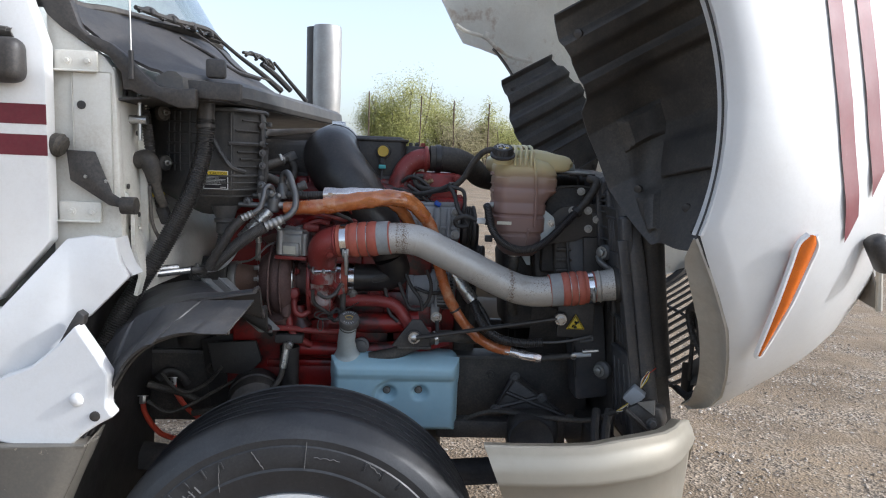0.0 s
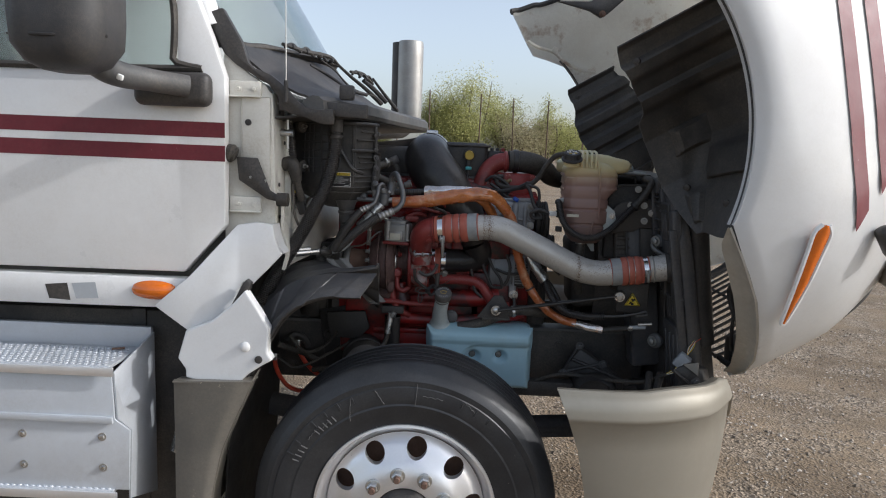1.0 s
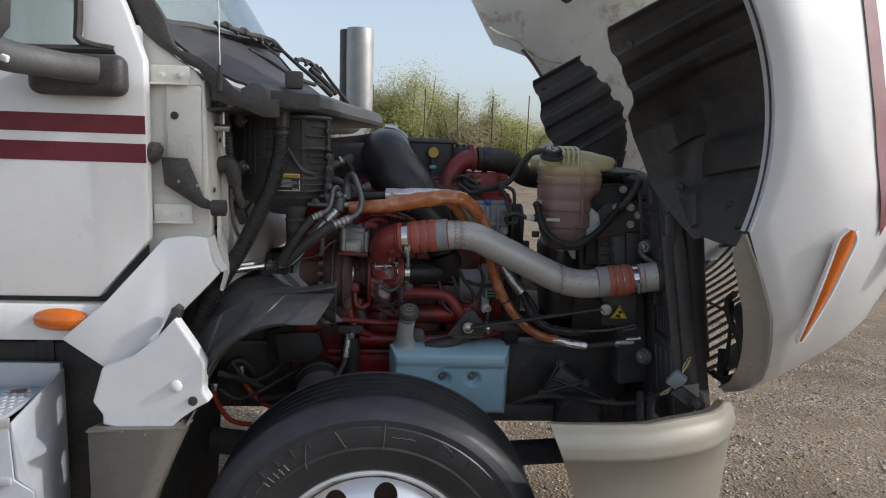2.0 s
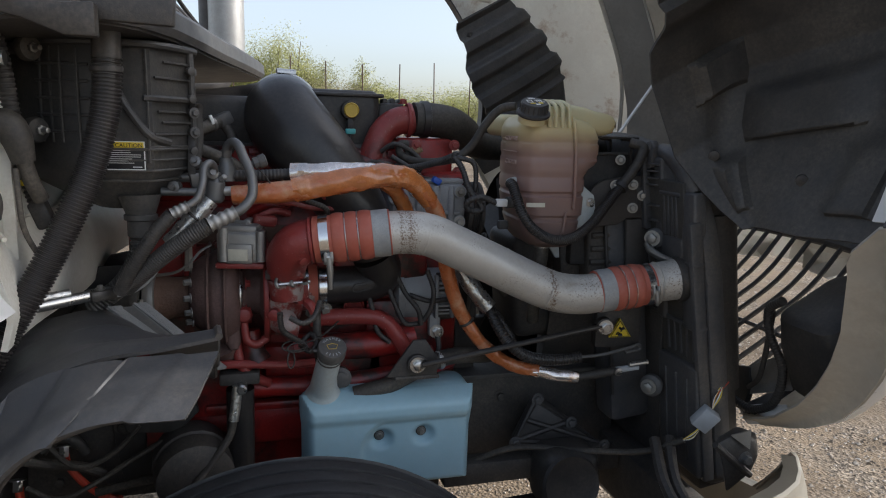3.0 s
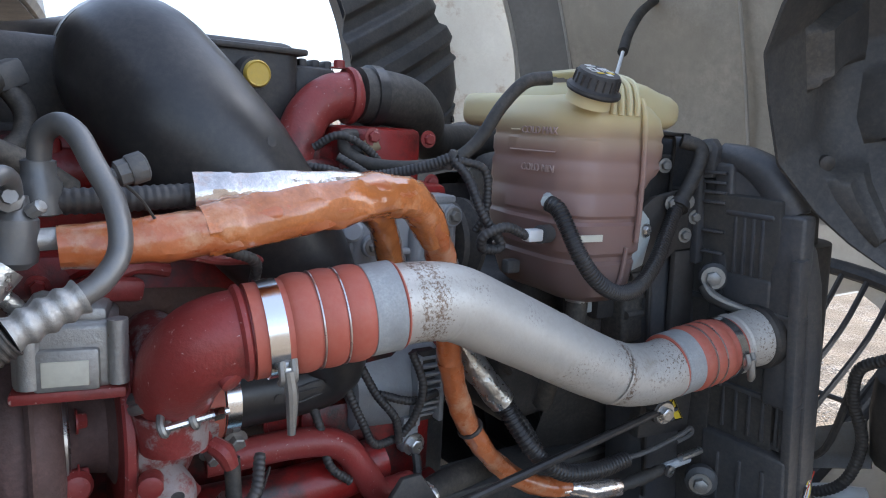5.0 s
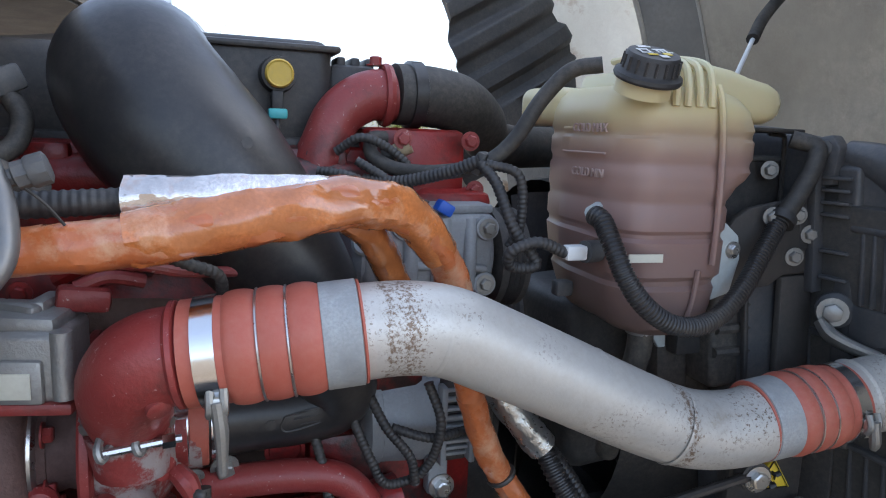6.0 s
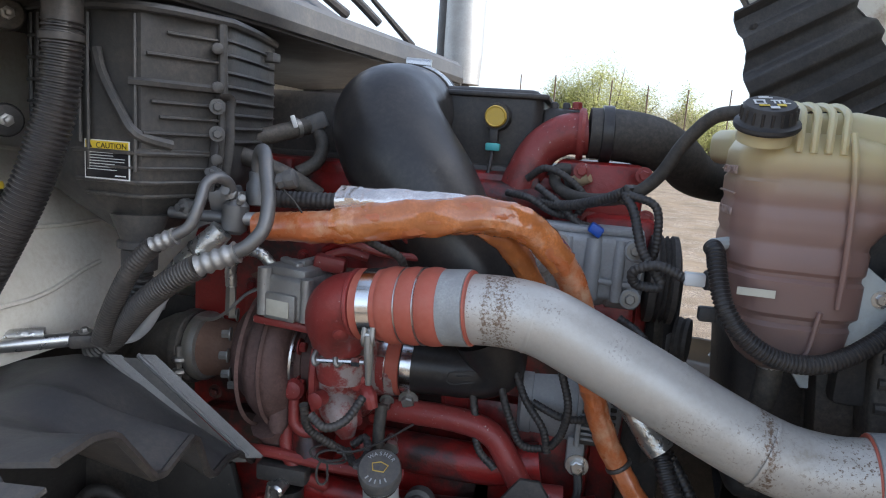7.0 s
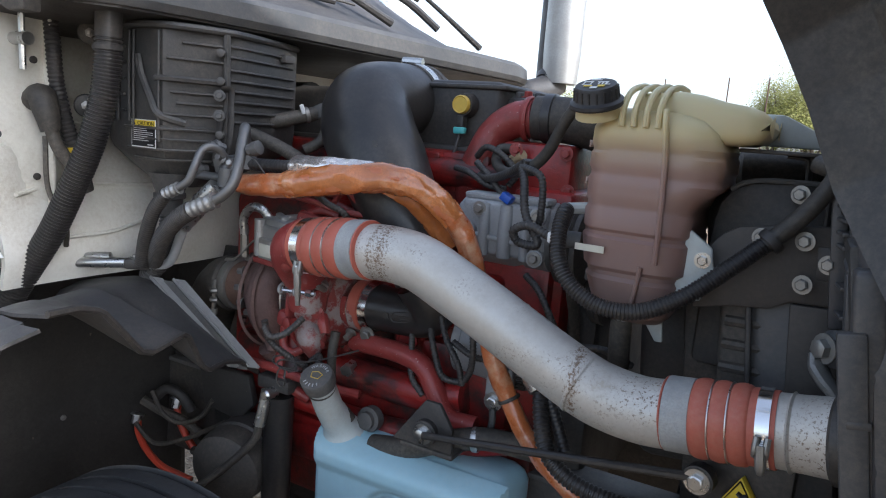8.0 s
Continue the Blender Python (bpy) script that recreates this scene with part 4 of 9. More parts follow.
def build_rear_fender():
    f = thing("cab_corner_skirt", (-0.8, 1.66, 0.95), "white lower cab corner skirt behind the wheel arch", "skirt")
    def flat(q, y0, kx, kz):
        return q[0], y0 + kx * (q[0] + 0.8) + kz * (q[2] - 1.15), q[2]
    outer = [(-1.06, 1.70, 1.16), (-0.945, 1.705, 1.262), (-0.795, 1.715, 1.432), (-0.735, 1.72, 1.442), (-0.683, 1.73, 1.436), (-0.672, 1.74, 1.375), (-0.652, 1.75, 1.338), (-0.70, 1.70, 1.285), (-0.748, 1.672, 1.235), (-0.775, 1.665, 1.245), (-0.80, 1.665, 1.195), (-0.79, 1.66, 1.18), (-0.86, 1.68, 1.12), (-0.93, 1.695, 1.062)]
    part("upper_panel", plate([flat(q, 1.702, 0.08, 0.03) for q in outer], (0, 0.02, 0), 0.004), "white", f)
    part("lower_panel", plate([flat(q, 1.640, -0.10, 0.05) for q in ((-0.945, 1.655, 1.09), (-0.86, 1.65, 1.125), (-0.79, 1.645, 1.185), (-0.748, 1.64, 1.232), (-0.70, 1.63, 1.165), (-0.668, 1.62, 1.114), (-0.672, 1.615, 1.035), (-0.655, 1.61, 1.012), (-0.69, 1.612, 0.992), (-0.735, 1.615, 0.96), (-0.79, 1.62, 0.905), (-0.945, 1.63, 0.935), (-0.945, 1.635, 0.962), (-0.972, 1.64, 0.997))], (0, 0.045, 0), 0.006), "white", f, smooth=20)
    part("slot", plate([(-0.752, 1.662, 1.262), (-0.738, 1.664, 1.25), (-0.742, 1.662, 1.228), (-0.80, 1.658, 1.175), (-0.77, 1.660, 1.232)], (0, 0.03, 0), 0.002), "black", f)
    part("dome", turned([(0.017, 0), (0.016, 0.006), (0.011, 0.010), (0.004, 0.0115)], (-0.745, 1.631, 1.05), (0, -1, 0), 20), "white", f)
    part("plug", turned([(0.0125, 0), (0.0125, 0.004), (0.008, 0.005)], (-0.70, 1.6235, 1.012), (0, -1, 0), 18), "black", f)
    def lip(u, v):
        a = lerp(0, 1, u)
        x = table(a, [0, 0.3, 0.6, 1], [-0.683, -0.677, -0.668, -0.652])
        z = table(a, [0, 0.3, 0.6, 1], [1.436, 1.40, 1.365, 1.338])
        return x + 0.004 * v, 1.73 + 0.02 * a + 0.06 * v, z
    part("return_flange", sheet(lip, 8, 2, 0.004), "white", f)
    ml = solo("side_marker_lamp", sheet(lambda u, v: (lerp(-1.148, -0.998, u), 1.716 - 0.028 * math.sqrt(max(0, math.sin(math.pi * u) * math.sin(math.pi * v))), 1.204 + (v - 0.5) * 0.064 * math.sin(math.pi * u) ** 0.36), 20, 8, 0.004), "amber", "oval amber side marker lamp on the white cab sill", "lamp")
    g = thing("mud_guard", (-0.85, 1.62, 0.7), "grey-brown plastic fender extension, scuffed and dusty", "mud guard")
    def guard(u, v):
        z = lerp(0.945, 0.36, v)
        xl = -0.972
        xr = table(z, [0.36, 0.55, 0.7, 0.81, 0.87, 0.945], [-0.87, -0.857, -0.825, -0.78, -0.752, -0.72])
        x = lerp(xl, xr, u)
        return x, 1.605 + 0.02 * (1 - u) ** 3 + 0.012 * max(0, u - 0.85) / 0.15 + 0.005 * math.sin(v * 3), z - 0.01 * (1 - u) * (1 - v)
    part("shell", sheet(guard, 16, 20, 0.006), "mudguard", g)
    def guard_in(u, v):
        q = Vector(guard(1, v))
        return q.x - 0.01 * u, q.y + 0.12 * u, q.z
    part("inner_edge", sheet(guard_in, 3, 20, 0.005), "mudguard", g)
    part("top_return", sheet(lambda u, v: (lerp(-0.972, -0.72, u), 1.605 + 0.08 * v, 0.945 - 0.01 * (1 - u) - 0.01 * v), 10, 2, 0.005), "mudguard", g)


# ---- wheel ----
def build_wheel(y0=1.60, sign=1, name="front_wheel", lab="worn black front tyre on a polished ten-stud aluminium wheel"):
    w = thing(name, (WHEEL.x, y0, 0), lab, "wheel", "front wheels")
    ax = Vector((0, sign, 0))
    c = Vector((WHEEL.x, y0, WHEEL.z - 0.008))
    R = 0.502
    prof = [(0.288, 0.045), (0.300, 0.022), (0.33, 0.010), (0.37, 0.001), (0.376, 0.0035), (0.40, 0.0), (0.43, 0.004), (0.433, 0.0075), (0.45, 0.007), (0.470, 0.018), (0.474, 0.022), (0.484, 0.032), (0.495, 0.043)]
    for k in range(5):
        g0 = 0.050 + k * 0.041
        prof += [(R - 0.002, g0), (R, g0 + 0.010), (R, g0 + 0.027), (R - 0.002, g0 + 0.030), (R - 0.012, g0 + 0.032), (R - 0.012, g0 + 0.039)]
    prof += [(R, 0.257), (0.488, 0.268), (0.45, 0.29), (0.38, 0.296), (0.30, 0.275), (0.288, 0.255), (0.288, 0.05)]
    t = part("tyre", turned(prof, c, ax, 96, caps=False), "tyre", w, "worn truck tyre with ribbed tread and scuffed sidewall", 30)
    # worn raised lettering, unreadable: plain bars
    for k, a0 in enumerate((2.0, 2.12, 2.24, 2.36, 2.55, 2.66, 0.9, 1.02, 1.14)):
        q = c + Vector((math.cos(a0), 0, math.sin(a0))) * 0.418
        part("sidewall_mark", box((q.x, y0 + sign * 0.0015, q.z), (0.006, 0.004, 0.028 if k % 2 else 0.02), (0, 90 - math.degrees(a0), 0), 0.001), "tyre", t)
    # scrapes across the sidewall and worn patches on the shoulder
    def at(a, rad):
        return c + Vector((math.cos(radians(a)), 0, math.sin(radians(a)))) * rad + ax * (table(rad, [0.33, 0.37, 0.40, 0.43, 0.45, 0.475], [0.010, 0.001, 0.0, 0.004, 0.007, 0.018]) - 0.0012)
    for a0, a2, r0, r1 in ((115, 120, 0.426, 0.36), (86, 86, 0.444, 0.376), (83, 74, 0.407, 0.41), (128, 133, 0.395, 0.392), (136, 142, 0.40, 0.398), (101, 104, 0.38, 0.43), (65, 58, 0.43, 0.415)):
        part("scrape", tube([at(lerp(a0, a2, k / 8), lerp(r0, r1, k / 8) + 0.002 * math.sin(k * 2.3)) for k in range(9)], 0.0013, 5, 1, straight=True), "scuff", t)
    for a0, n in ((126, 5), (146, 4)):
        for k in range(n):
            a = a0 + k * 2.6
            part("sidewall_mark", tube([at(a, 0.382), at(a + 0.4, 0.404)], 0.0022, 6, 2, squash=0.5), "scuff", t)
    # polished disc with ten hand holes
    seg = 120
    bm = bmesh.new()
    rim = [(0.302, 0.028), (0.300, 0.016), (0.292, 0.014), (0.284, 0.020), (0.276, 0.045), (0.262, 0.060)]
    a1 = ax.orthogonal().normalized()
    b1 = ax.cross(a1)
    turned(rim + [(0.262, 0.10), (0.302, 0.10)], c, ax, seg, bm, caps=False)
    def disc(r, a):
        return c + ax * table(r, [0.10, 0.13, 0.165, 0.20, 0.235, 0.262], [-0.014, -0.013, -0.006, 0.014, 0.032, 0.056]) + (a1 * math.cos(a) + b1 * math.sin(a)) * r
    holes, r_h, r_mid = 10, 0.0330, 0.221
    for k in range(holes):
        ac = 2 * math.pi * k / holes
        n = 24
        inner, outer_v, back = [], [], []
        for i in range(n):
            u = 2 * math.pi * i / n
            du, dr = math.cos(u), math.sin(u)
            inner.append((r_mid + r_h * dr, ac + r_h * du / r_mid))
            f = min(1 / max(abs(du), 1e-6), 1 / max(abs(dr), 1e-6))
            sa = math.pi / holes * du * f
            outer_v.append((r_mid + 0.041 * dr * f, ac + sa))
        vi = [bm.verts.new(disc(*q)) for q in inner]
        vo = [bm.verts.new(disc(*q)) for q in outer_v]
        vb = [bm.verts.new(disc(*q) + ax * 0.025) for q in inner]
        for i in range(n):
            j = (i + 1) % n
            bm.faces.new((vi[i], vi[j], vo[j], vo[i]))
            bm.faces.new((vb[i], vb[j], vi[j], vi[i]))
    turned([(0.181, 0.0032), (0.165, -0.006), (0.13, -0.013), (0.10, -0.014), (0.096, 0.0)], c, ax, seg, bm, caps=False)
    bmesh.ops.remove_doubles(bm, verts=bm.verts, dist=0.0006)
    d = part("rim", bm, "alu_clean", w, "polished aluminium wheel disc with ten round hand holes", 40)
    part("drum", turned([(0.25, 0.12), (0.25, 0.13), (0.05, 0.13)], c, ax, 40), "rust", w)
    hub = part("hub", turned([(0.096, 0.010), (0.096, -0.020), (0.09, -0.037), (0.07, -0.047), (0.055, -0.049), (0.0, -0.049)], c, ax, 40), "black", w)
    for k in range(10):
        a = 2 * math.pi * (k + 0.5) / 10
        q = c + (a1 * math.cos(a) + b1 * math.sin(a)) * 0.1429 + ax * -0.011
        nut = part("lug_nut", turned([(0.0245, 0), (0.0245, 0.004), (0.020, 0.006)], q, -ax, 20), "steel", w)
        part("nut_hex", turned([(0.0185, 0.004), (0.0185, 0.024), (0.015, 0.027)], q, -ax, 6), "steel", nut)
        part("stud", turned([(0.0105, 0.02), (0.0105, 0.038), (0.008, 0.040)], q, -ax, 12), "rust", nut)


# ---- bumper ----
BRACKET = [(0.677, 1.8, 0.982), (0.727, 1.8, 1.005), (0.780, 1.8, 0.984), (0.792, 1.8, 0.94), (0.775, 1.8, 0.90), (0.717, 1.8, 0.86), (0.699, 1.8, 0.933)]
SCRAP = [(0.706, 1.79, 1.005), (0.757, 1.79, 1.012), (0.759, 1.79, 0.967)]


def bracket_bits(b):
    """Black mounting plate and a scrap of white panel inside the bumper's corner."""
    k = part("corner_bracket", plate(BRACKET, (0.03, 0.035, 0), 0.008), "black", b)
    part("rib", tube([BRACKET[0], Vector(BRACKET[0]).lerp(Vector(BRACKET[4]), 0.6), BRACKET[4]], 0.008, 8, 3), "black", k)
    part("stud", bolt(Vector(BRACKET[2]).lerp(Vector(BRACKET[5]), 0.35), (0, -1, 0), 0.011, 0.012), "grey_plastic", k)
    part("scrap", plate(SCRAP, (0.004, 0.004, 0), 0), "steel_dull", b, "torn grey metal scrap")


def build_bumper():
    b = thing("front_bumper", (0.6, 1.6, 0.6), "champagne painted plastic truck bumper end, lightly scratched", "bumper")
    xs = [0.24, 0.32, 0.42, 0.505, 0.582, 0.657, 0.715, 0.758, 0.795, 0.834, 0.870, 0.912, 0.948, 0.974, 0.984]
    ys = [1.527, 1.523, 1.523, 1.530, 1.550, 1.578, 1.612, 1.652, 1.70, 1.755, 1.82, 1.93, 2.15, 2.42, YC]
    # past the corner the middle section sits lower than the end cap
    tops = [2] * 9 + [0.97, 0.90, 0.78, 0.72, 0.72, 0.72]
    n = len(xs)
    prof = [(0.992, 0.0), (0.989, -0.007), (0.975, -0.011), (0.962, -0.014), (0.954, -0.020), (0.930, -0.024), (0.912, -0.027), (0.905, -0.0275), (0.898, -0.024), (0.890, -0.016), (0.80, -0.012), (0.66, -0.003), (0.55, 0.01), (0.45, 0.03), (0.36, 0.06)]
    rings = []
    for i in range(n):
        t = Vector((xs[min(i + 1, n - 1)] - xs[max(i - 1, 0)], ys[min(i + 1, n - 1)] - ys[max(i - 1, 0)], 0)).normalized()
        nr = Vector((t.y, -t.x, 0))
        row = []
        for z, o in prof:
            q = Vector((xs[i], ys[i], min(z, tops[i] + 0.02 * (z - 0.9)))) - nr * o
            if i < 3:
                cut = table(z, [0.36, 0.633, 0.76, 0.84, 0.992], [0.40, 0.347, 0.325, 0.30, 0.24])
                q.x = max(q.x, cut) if i == 0 else max(q.x, cut + 0.04 * i)
            if z > 0.95 and 0.5 < xs[i] < 0.74:
                q.z += 0.008 * math.sin((xs[i] - 0.5) / 0.24 * math.pi)
            row.append(q)
        rings.append(row)
    full = rings + [[Vector((q.x, 2 * YC - q.y, q.z)) for q in r] for r in rings[-2::-1]]
    bm = bmesh.new()
    skin(bm, full, False, False)
    bmesh.ops.recalc_face_normals(bm, faces=bm.faces)
    bmesh.ops.solidify(bm, geom=bm.faces[:], thickness=0.006)
    sh = part("shell", bm, "bumper", b, smooth=50)
    bm = bmesh.new()
    skin(bm, [[r[0], r[0] + (Vector((0.35, YC, r[0].z)) - r[0]).normalized() * 0.03 + Vector((0, 0, -0.006))] for r in rings[:9]], False, False)
    bmesh.ops.solidify(bm, geom=bm.faces[:], thickness=0.004)
    part("top_return", bm, "bumper", b)
    part("fog_recess", box((0.708, 1.655, 0.70), (0.05, 0.02, 0.20), (0, 0, 52), 0.008), "bumper", sh)
    part("beam", box((0.42, 2.20, 0.76), (0.5, 0.06, 0.06), bevel=0.006), "black_dusty", b)
    part("cross_beam", box((0.72, YC, 0.70), (0.08, 1.5, 0.16), bevel=0.01), "black_dusty", b)
    bracket_bits(b)


# ---- hood, tilted forward on its front hinge ----
HINGE = Matrix.Translation((0.95, 0, 0.90)) @ Matrix.Rotation(radians(60), 4, "Y") @ Matrix.Translation((-0.95, 0, -0.90))
ARCH_R = 0.70
ARCH_X = -0.235


def tilted(q):
    return HINGE @ Vector(q)


def hood_row(x, side=1):
    """The hood's outline across, as if shut, from the lower edge up to the middle, at x."""
    xn = x + 0.04 * min(1.0, max(0.0, (x - 0.5) / 0.2))
    y0 = table(xn, [-0.7, -0.3, 0.2, 0.40, 0.55, 0.66, 0.75, 0.84, 0.92, 1.0, 1.06], [1.50, 1.455, 1.450, 1.468, 1.51, 1.56, 1.615, 1.70, 1.82, 2.0, 2.25])
    zt = table(xn, [-0.7, -0.45, 0.1, 0.5, 0.8, 1.0, 1.06], [1.92, 1.90, 1.86, 1.79, 1.70, 1.58, 1.50])
    dx = x - ARCH_X
    if x < 0.29:
        zb = min(WHEEL.z + math.sqrt(max(0.0, ARCH_R ** 2 - dx * dx)), table(x, [-0.84, -0.56, -0.50, -0.43], [1.07, 1.052, 1.10, 1.21]) if x < -0.42 else 2.0)
    else:
        zb = table(x, [0.25, 0.55, 0.75, 0.9, 1.06], [0.985, 0.975, 0.95, 0.93, 0.915])
    pts = []
    # the skin rolls inward along the lower edge
    d = zb - 1.14
    zs = 1.215 + 0.5 * (d + math.sqrt(d * d + 0.01))
    roll = min(0.050, (zs - zb) * 0.45)
    for dz, dy in ((0.0, 0.013), (roll * 0.5, 0.003), (roll, 0.0)):
        pts.append((y0 + dy, zb + dz))
    pts.append((y0 + 0.003, lerp(zb, zs, 0.75)))
    for f, dy in ((0.0, 0.012), (0.18, 0.045), (0.38, 0.10), (0.60, 0.165), (0.80, 0.225), (0.94, 0.30), (1.0, 0.42)):
        pts.append((min(y0 + dy, YC - 0.1), lerp(zs, zt, f)))
    pts.append((max(y0 + 0.6, lerp(y0 + 0.42, YC, 0.55)) if y0 < 2.0 else lerp(y0, YC, 0.5), zt + 0.015))
    pts.append((YC, zt + 0.03))
    return [Vector((x, YC + side * (q[0] - YC), q[1])) for q in pts]


def hood_skin(side):
    xs = [-0.68, -0.62, -0.55, -0.48, -0.40, -0.31, -0.22, -0.13, -0.04, 0.05, 0.12, 0.18, 0.23, 0.265, 0.289, 0.36, 0.45, 0.55, 0.64, 0.72, 0.80, 0.87, 0.93, 0.98, 1.02]
    rows = [hood_row(x, side) for x in xs]
    # the rear edge: cut back below for the cab's own panel, swept forward along the cowl
    rear = [-0.835, -0.83, -0.82, -0.805, -0.785, -0.765, -0.81, -0.82, -0.80, -0.72, -0.58, -0.45, -0.35]
    for k, r in enumerate(rows):
        for i, q in enumerate(r):
            q.x = rear[i] if k == 0 else max(q.x, rear[i] + 0.006 * k)
    return rows


def build_hood():
    h = thing("hood", (0.95, YC, 0.95), "white truck hood tilted open, burgundy stripes on its outside", "hood")
    for side, nm in ((1, "near_half"), (-1, "far_half")):
        rows = hood_skin(side)
        bm = bmesh.new()
        skin(bm, [[tilted(q) for q in r] for r in rows], False, False)
        # the grille opening goes through the nose
        shut = HINGE.inverted()
        gap = [f for f in bm.faces if (lambda c: abs(c.y - YC) < 0.535 and c.x > 0.90 and c.z < 1.56)(shut @ f.calc_center_median())]
        bmesh.ops.delete(bm, geom=gap, context="FACES")
        bmesh.ops.recalc_face_normals(bm, faces=bm.faces)
        if sum(f.normal.dot(f.calc_center_median() - Vector((0.9, YC, 1.6))) for f in bm.faces) < 0:
            bmesh.ops.reverse_faces(bm, faces=bm.faces[:])
        bm.normal_update()
        inn = bm.copy()
        inn.normal_update()
        for v, w in zip(inn.verts, bm.verts):
            v.co = w.co - w.normal * 0.012
        k = part("outer_shell", bm, "hood_white", h, "glossy white painted outer skin", 40)
        part("inner_shell", inn, "inner_hood" if side > 0 else "rust_white", h, "bare dusty tan fibreglass inside" if side > 0 else "white painted inside with rust runs", 40)
        # arch flange
        def flange(u, v):
            a = radians(lerp(41.5, 108, u))
            q = Vector((ARCH_X, 0, WHEEL.z)) + Vector((math.cos(a), 0, math.sin(a))) * ARCH_R
            y = table(q.x, [-0.7, -0.3, 0.2, 0.3], [1.50, 1.455, 1.45, 1.455]) + 0.0125 + (0.04 if side > 0 else 0.07) * v
            return tilted((q.x, YC + side * (y - YC), q.z - 0.004 * v))
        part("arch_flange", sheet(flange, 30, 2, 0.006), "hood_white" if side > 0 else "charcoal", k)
        def low_flange(u, v):
            x = lerp(0.295, 0.95, u)
            q = hood_row(x)[0]
            w = table(u, [0, 0.10, 0.35, 0.8, 1], [0.15, 0.8, 1.0, 1.0, 0.6])
            return tilted((x - 0.012 * w * v, YC + side * (q.y + 0.003 + 0.095 * w * v - YC), q.z - 0.026 * w * v + 0.014 * w * math.sin(math.pi * v)))
        part("lower_flange", sheet(low_flange, 24, 8, 0.006), "inner_hood", k, "tan lower return flange")
    stripe_on(h)
    # amber lamp let into the corner of the nose
    def lamp(u, v):
        x, z = lerp(0.408, 0.65, u), lerp(1.215, 1.02, u)
        w = 0.042 * min(1.0, u / 0.07 + 0.15) ** 0.5 * max(0.02, 1 - u) ** 0.4
        x += (v - 0.5) * w * 0.8
        z += (v - 0.5) * w
        y = table(x, [0.2, 0.40, 0.55, 0.66, 0.75], [1.450, 1.468, 1.51, 1.56, 1.615]) - 0.010 - 0.010 * math.sin(math.pi * v)
        return tilted((x, y, z))
    part("marker_lamp", sheet(lamp, 20, 6, 0.008), "amber", h, "long amber corner lamp")
    def lamp_rim(o):
        return [Vector(lamp(u, o)) for u in (0.0, 0.08, 0.25, 0.5, 0.75, 0.92, 1.0)]
    part("lamp_trim", tube(lamp_rim(0.0) + lamp_rim(1.0)[::-1], 0.0065, 6, 5), "white", h)
    part("side_vent", box(tilted((0.575, 1.565, 1.405)), (0.10, 0.05, 0.05), (0, 60, 0), 0.018, segs=3), "black", h, "small black moulding on the hood side")
    # grille: upright bars in a surround
    gr = part("grille_surround", tube([tilted(q) for q in ((0.95, 2.06, 0.94), (0.955, 2.05, 1.05), (0.955, 2.06, 1.35), (0.89, 2.12, 1.56), (0.87, YC, 1.60), (0.89, 3.08, 1.56), (0.955, 3.14, 1.35), (0.955, 3.15, 1.05), (0.95, 3.14, 0.94))], 0.022, 10, 8), "charcoal", h)
    for k in range(17):
        y = 2.075 + k * 0.066
        part("grille_bar", tube([tilted(q) for q in ((0.95, y, 0.93), (0.955, y, 1.0), (0.95, y, 1.20), (0.935, y, 1.42), (0.87, y, 1.60))], 0.0075, 6, 4), "charcoal", gr)
    for z in (0.94, 1.22):
        part("cross_bar", tube([tilted(q) for q in ((0.955, 2.06, z), (0.955, YC, z), (0.955, 3.14, z))], 0.007, 6, 3), "charcoal", gr)
    # stiffening ribs inside
    for y in (2.60,):
        part("inner_rib", tube([tilted(hood_inner(x, y)) for x in (-0.30, 0.0, 0.3, 0.6, 0.85)], 0.010, 8, 5, squash=0.5), "inner_hood", h)
    # dusty centre panel and the darker grey channels on both sides of it
    def under(x, y, drop):
        row = hood_row(x)[7:]
        yn = YC - abs(y - YC)
        return tilted((x, y, table(yn, [q.y for q in row], [q.z for q in row]) - drop))
    part("centre_panel", sheet(lambda u, v: under(lerp(-0.30, 0.80, v), lerp(1.92, 3.28, u), 0.022 + 0.004 * math.sin(v * 5)), 30, 24, 0.004), "hood_panel", h, "dusty grey-brown inner panel")
    for s in (1, -1):
        part("channel", sheet(lambda u, v: under(lerp(-0.30, 0.80, v), YC + s * lerp(0.682, 0.865, u), lerp(0.024, 0.055, u)), 6, 20, 0.004), "hood_channel", h, "darker grey channel beside the inner panel")
        part("seam", tube([under(x, YC + s * 0.868, 0.058) for x in (-0.30, 0.0, 0.3, 0.6, 0.80)], 0.009, 8, 5), "inner_hood", h)
        part("seam", tube([under(x, YC + s * 0.681, 0.030) for x in (-0.30, 0.0, 0.3, 0.6, 0.80)], 0.005, 8, 5), "inner_hood", h)
    # lip and seal at the far fender's rear edge
    rows = [tilted(q) for q in hood_skin(-1)[0]]
    part("rear_seal", tube(rows[:10], 0.018, 8, 5), "rubber", h)
    part("rear_seal", tube([tilted(q) for q in hood_skin(1)[0]][4:], 0.014, 8, 5), "rubber", h)
    # stay cable from the hood to the radiator frame
    cb = thing("hood_stay", (0.75, 2.5, 1.6), "white hood stay cable with a grey sleeve", "cable")
    part("cable", tube([(0.72, 2.46, 1.585), (1.033, 2.687, 1.852)], 0.005, 8, 3), "white_label", cb)
    part("sleeve", tube([(1.02, 2.678, 1.842), (1.10, 2.735, 1.905), (1.25, 2.83, 1.99), (1.40, 2.90, 2.06)], 0.014, 12, 6), "rubber", cb)
    lamp_back(h)
    far_wall(h)


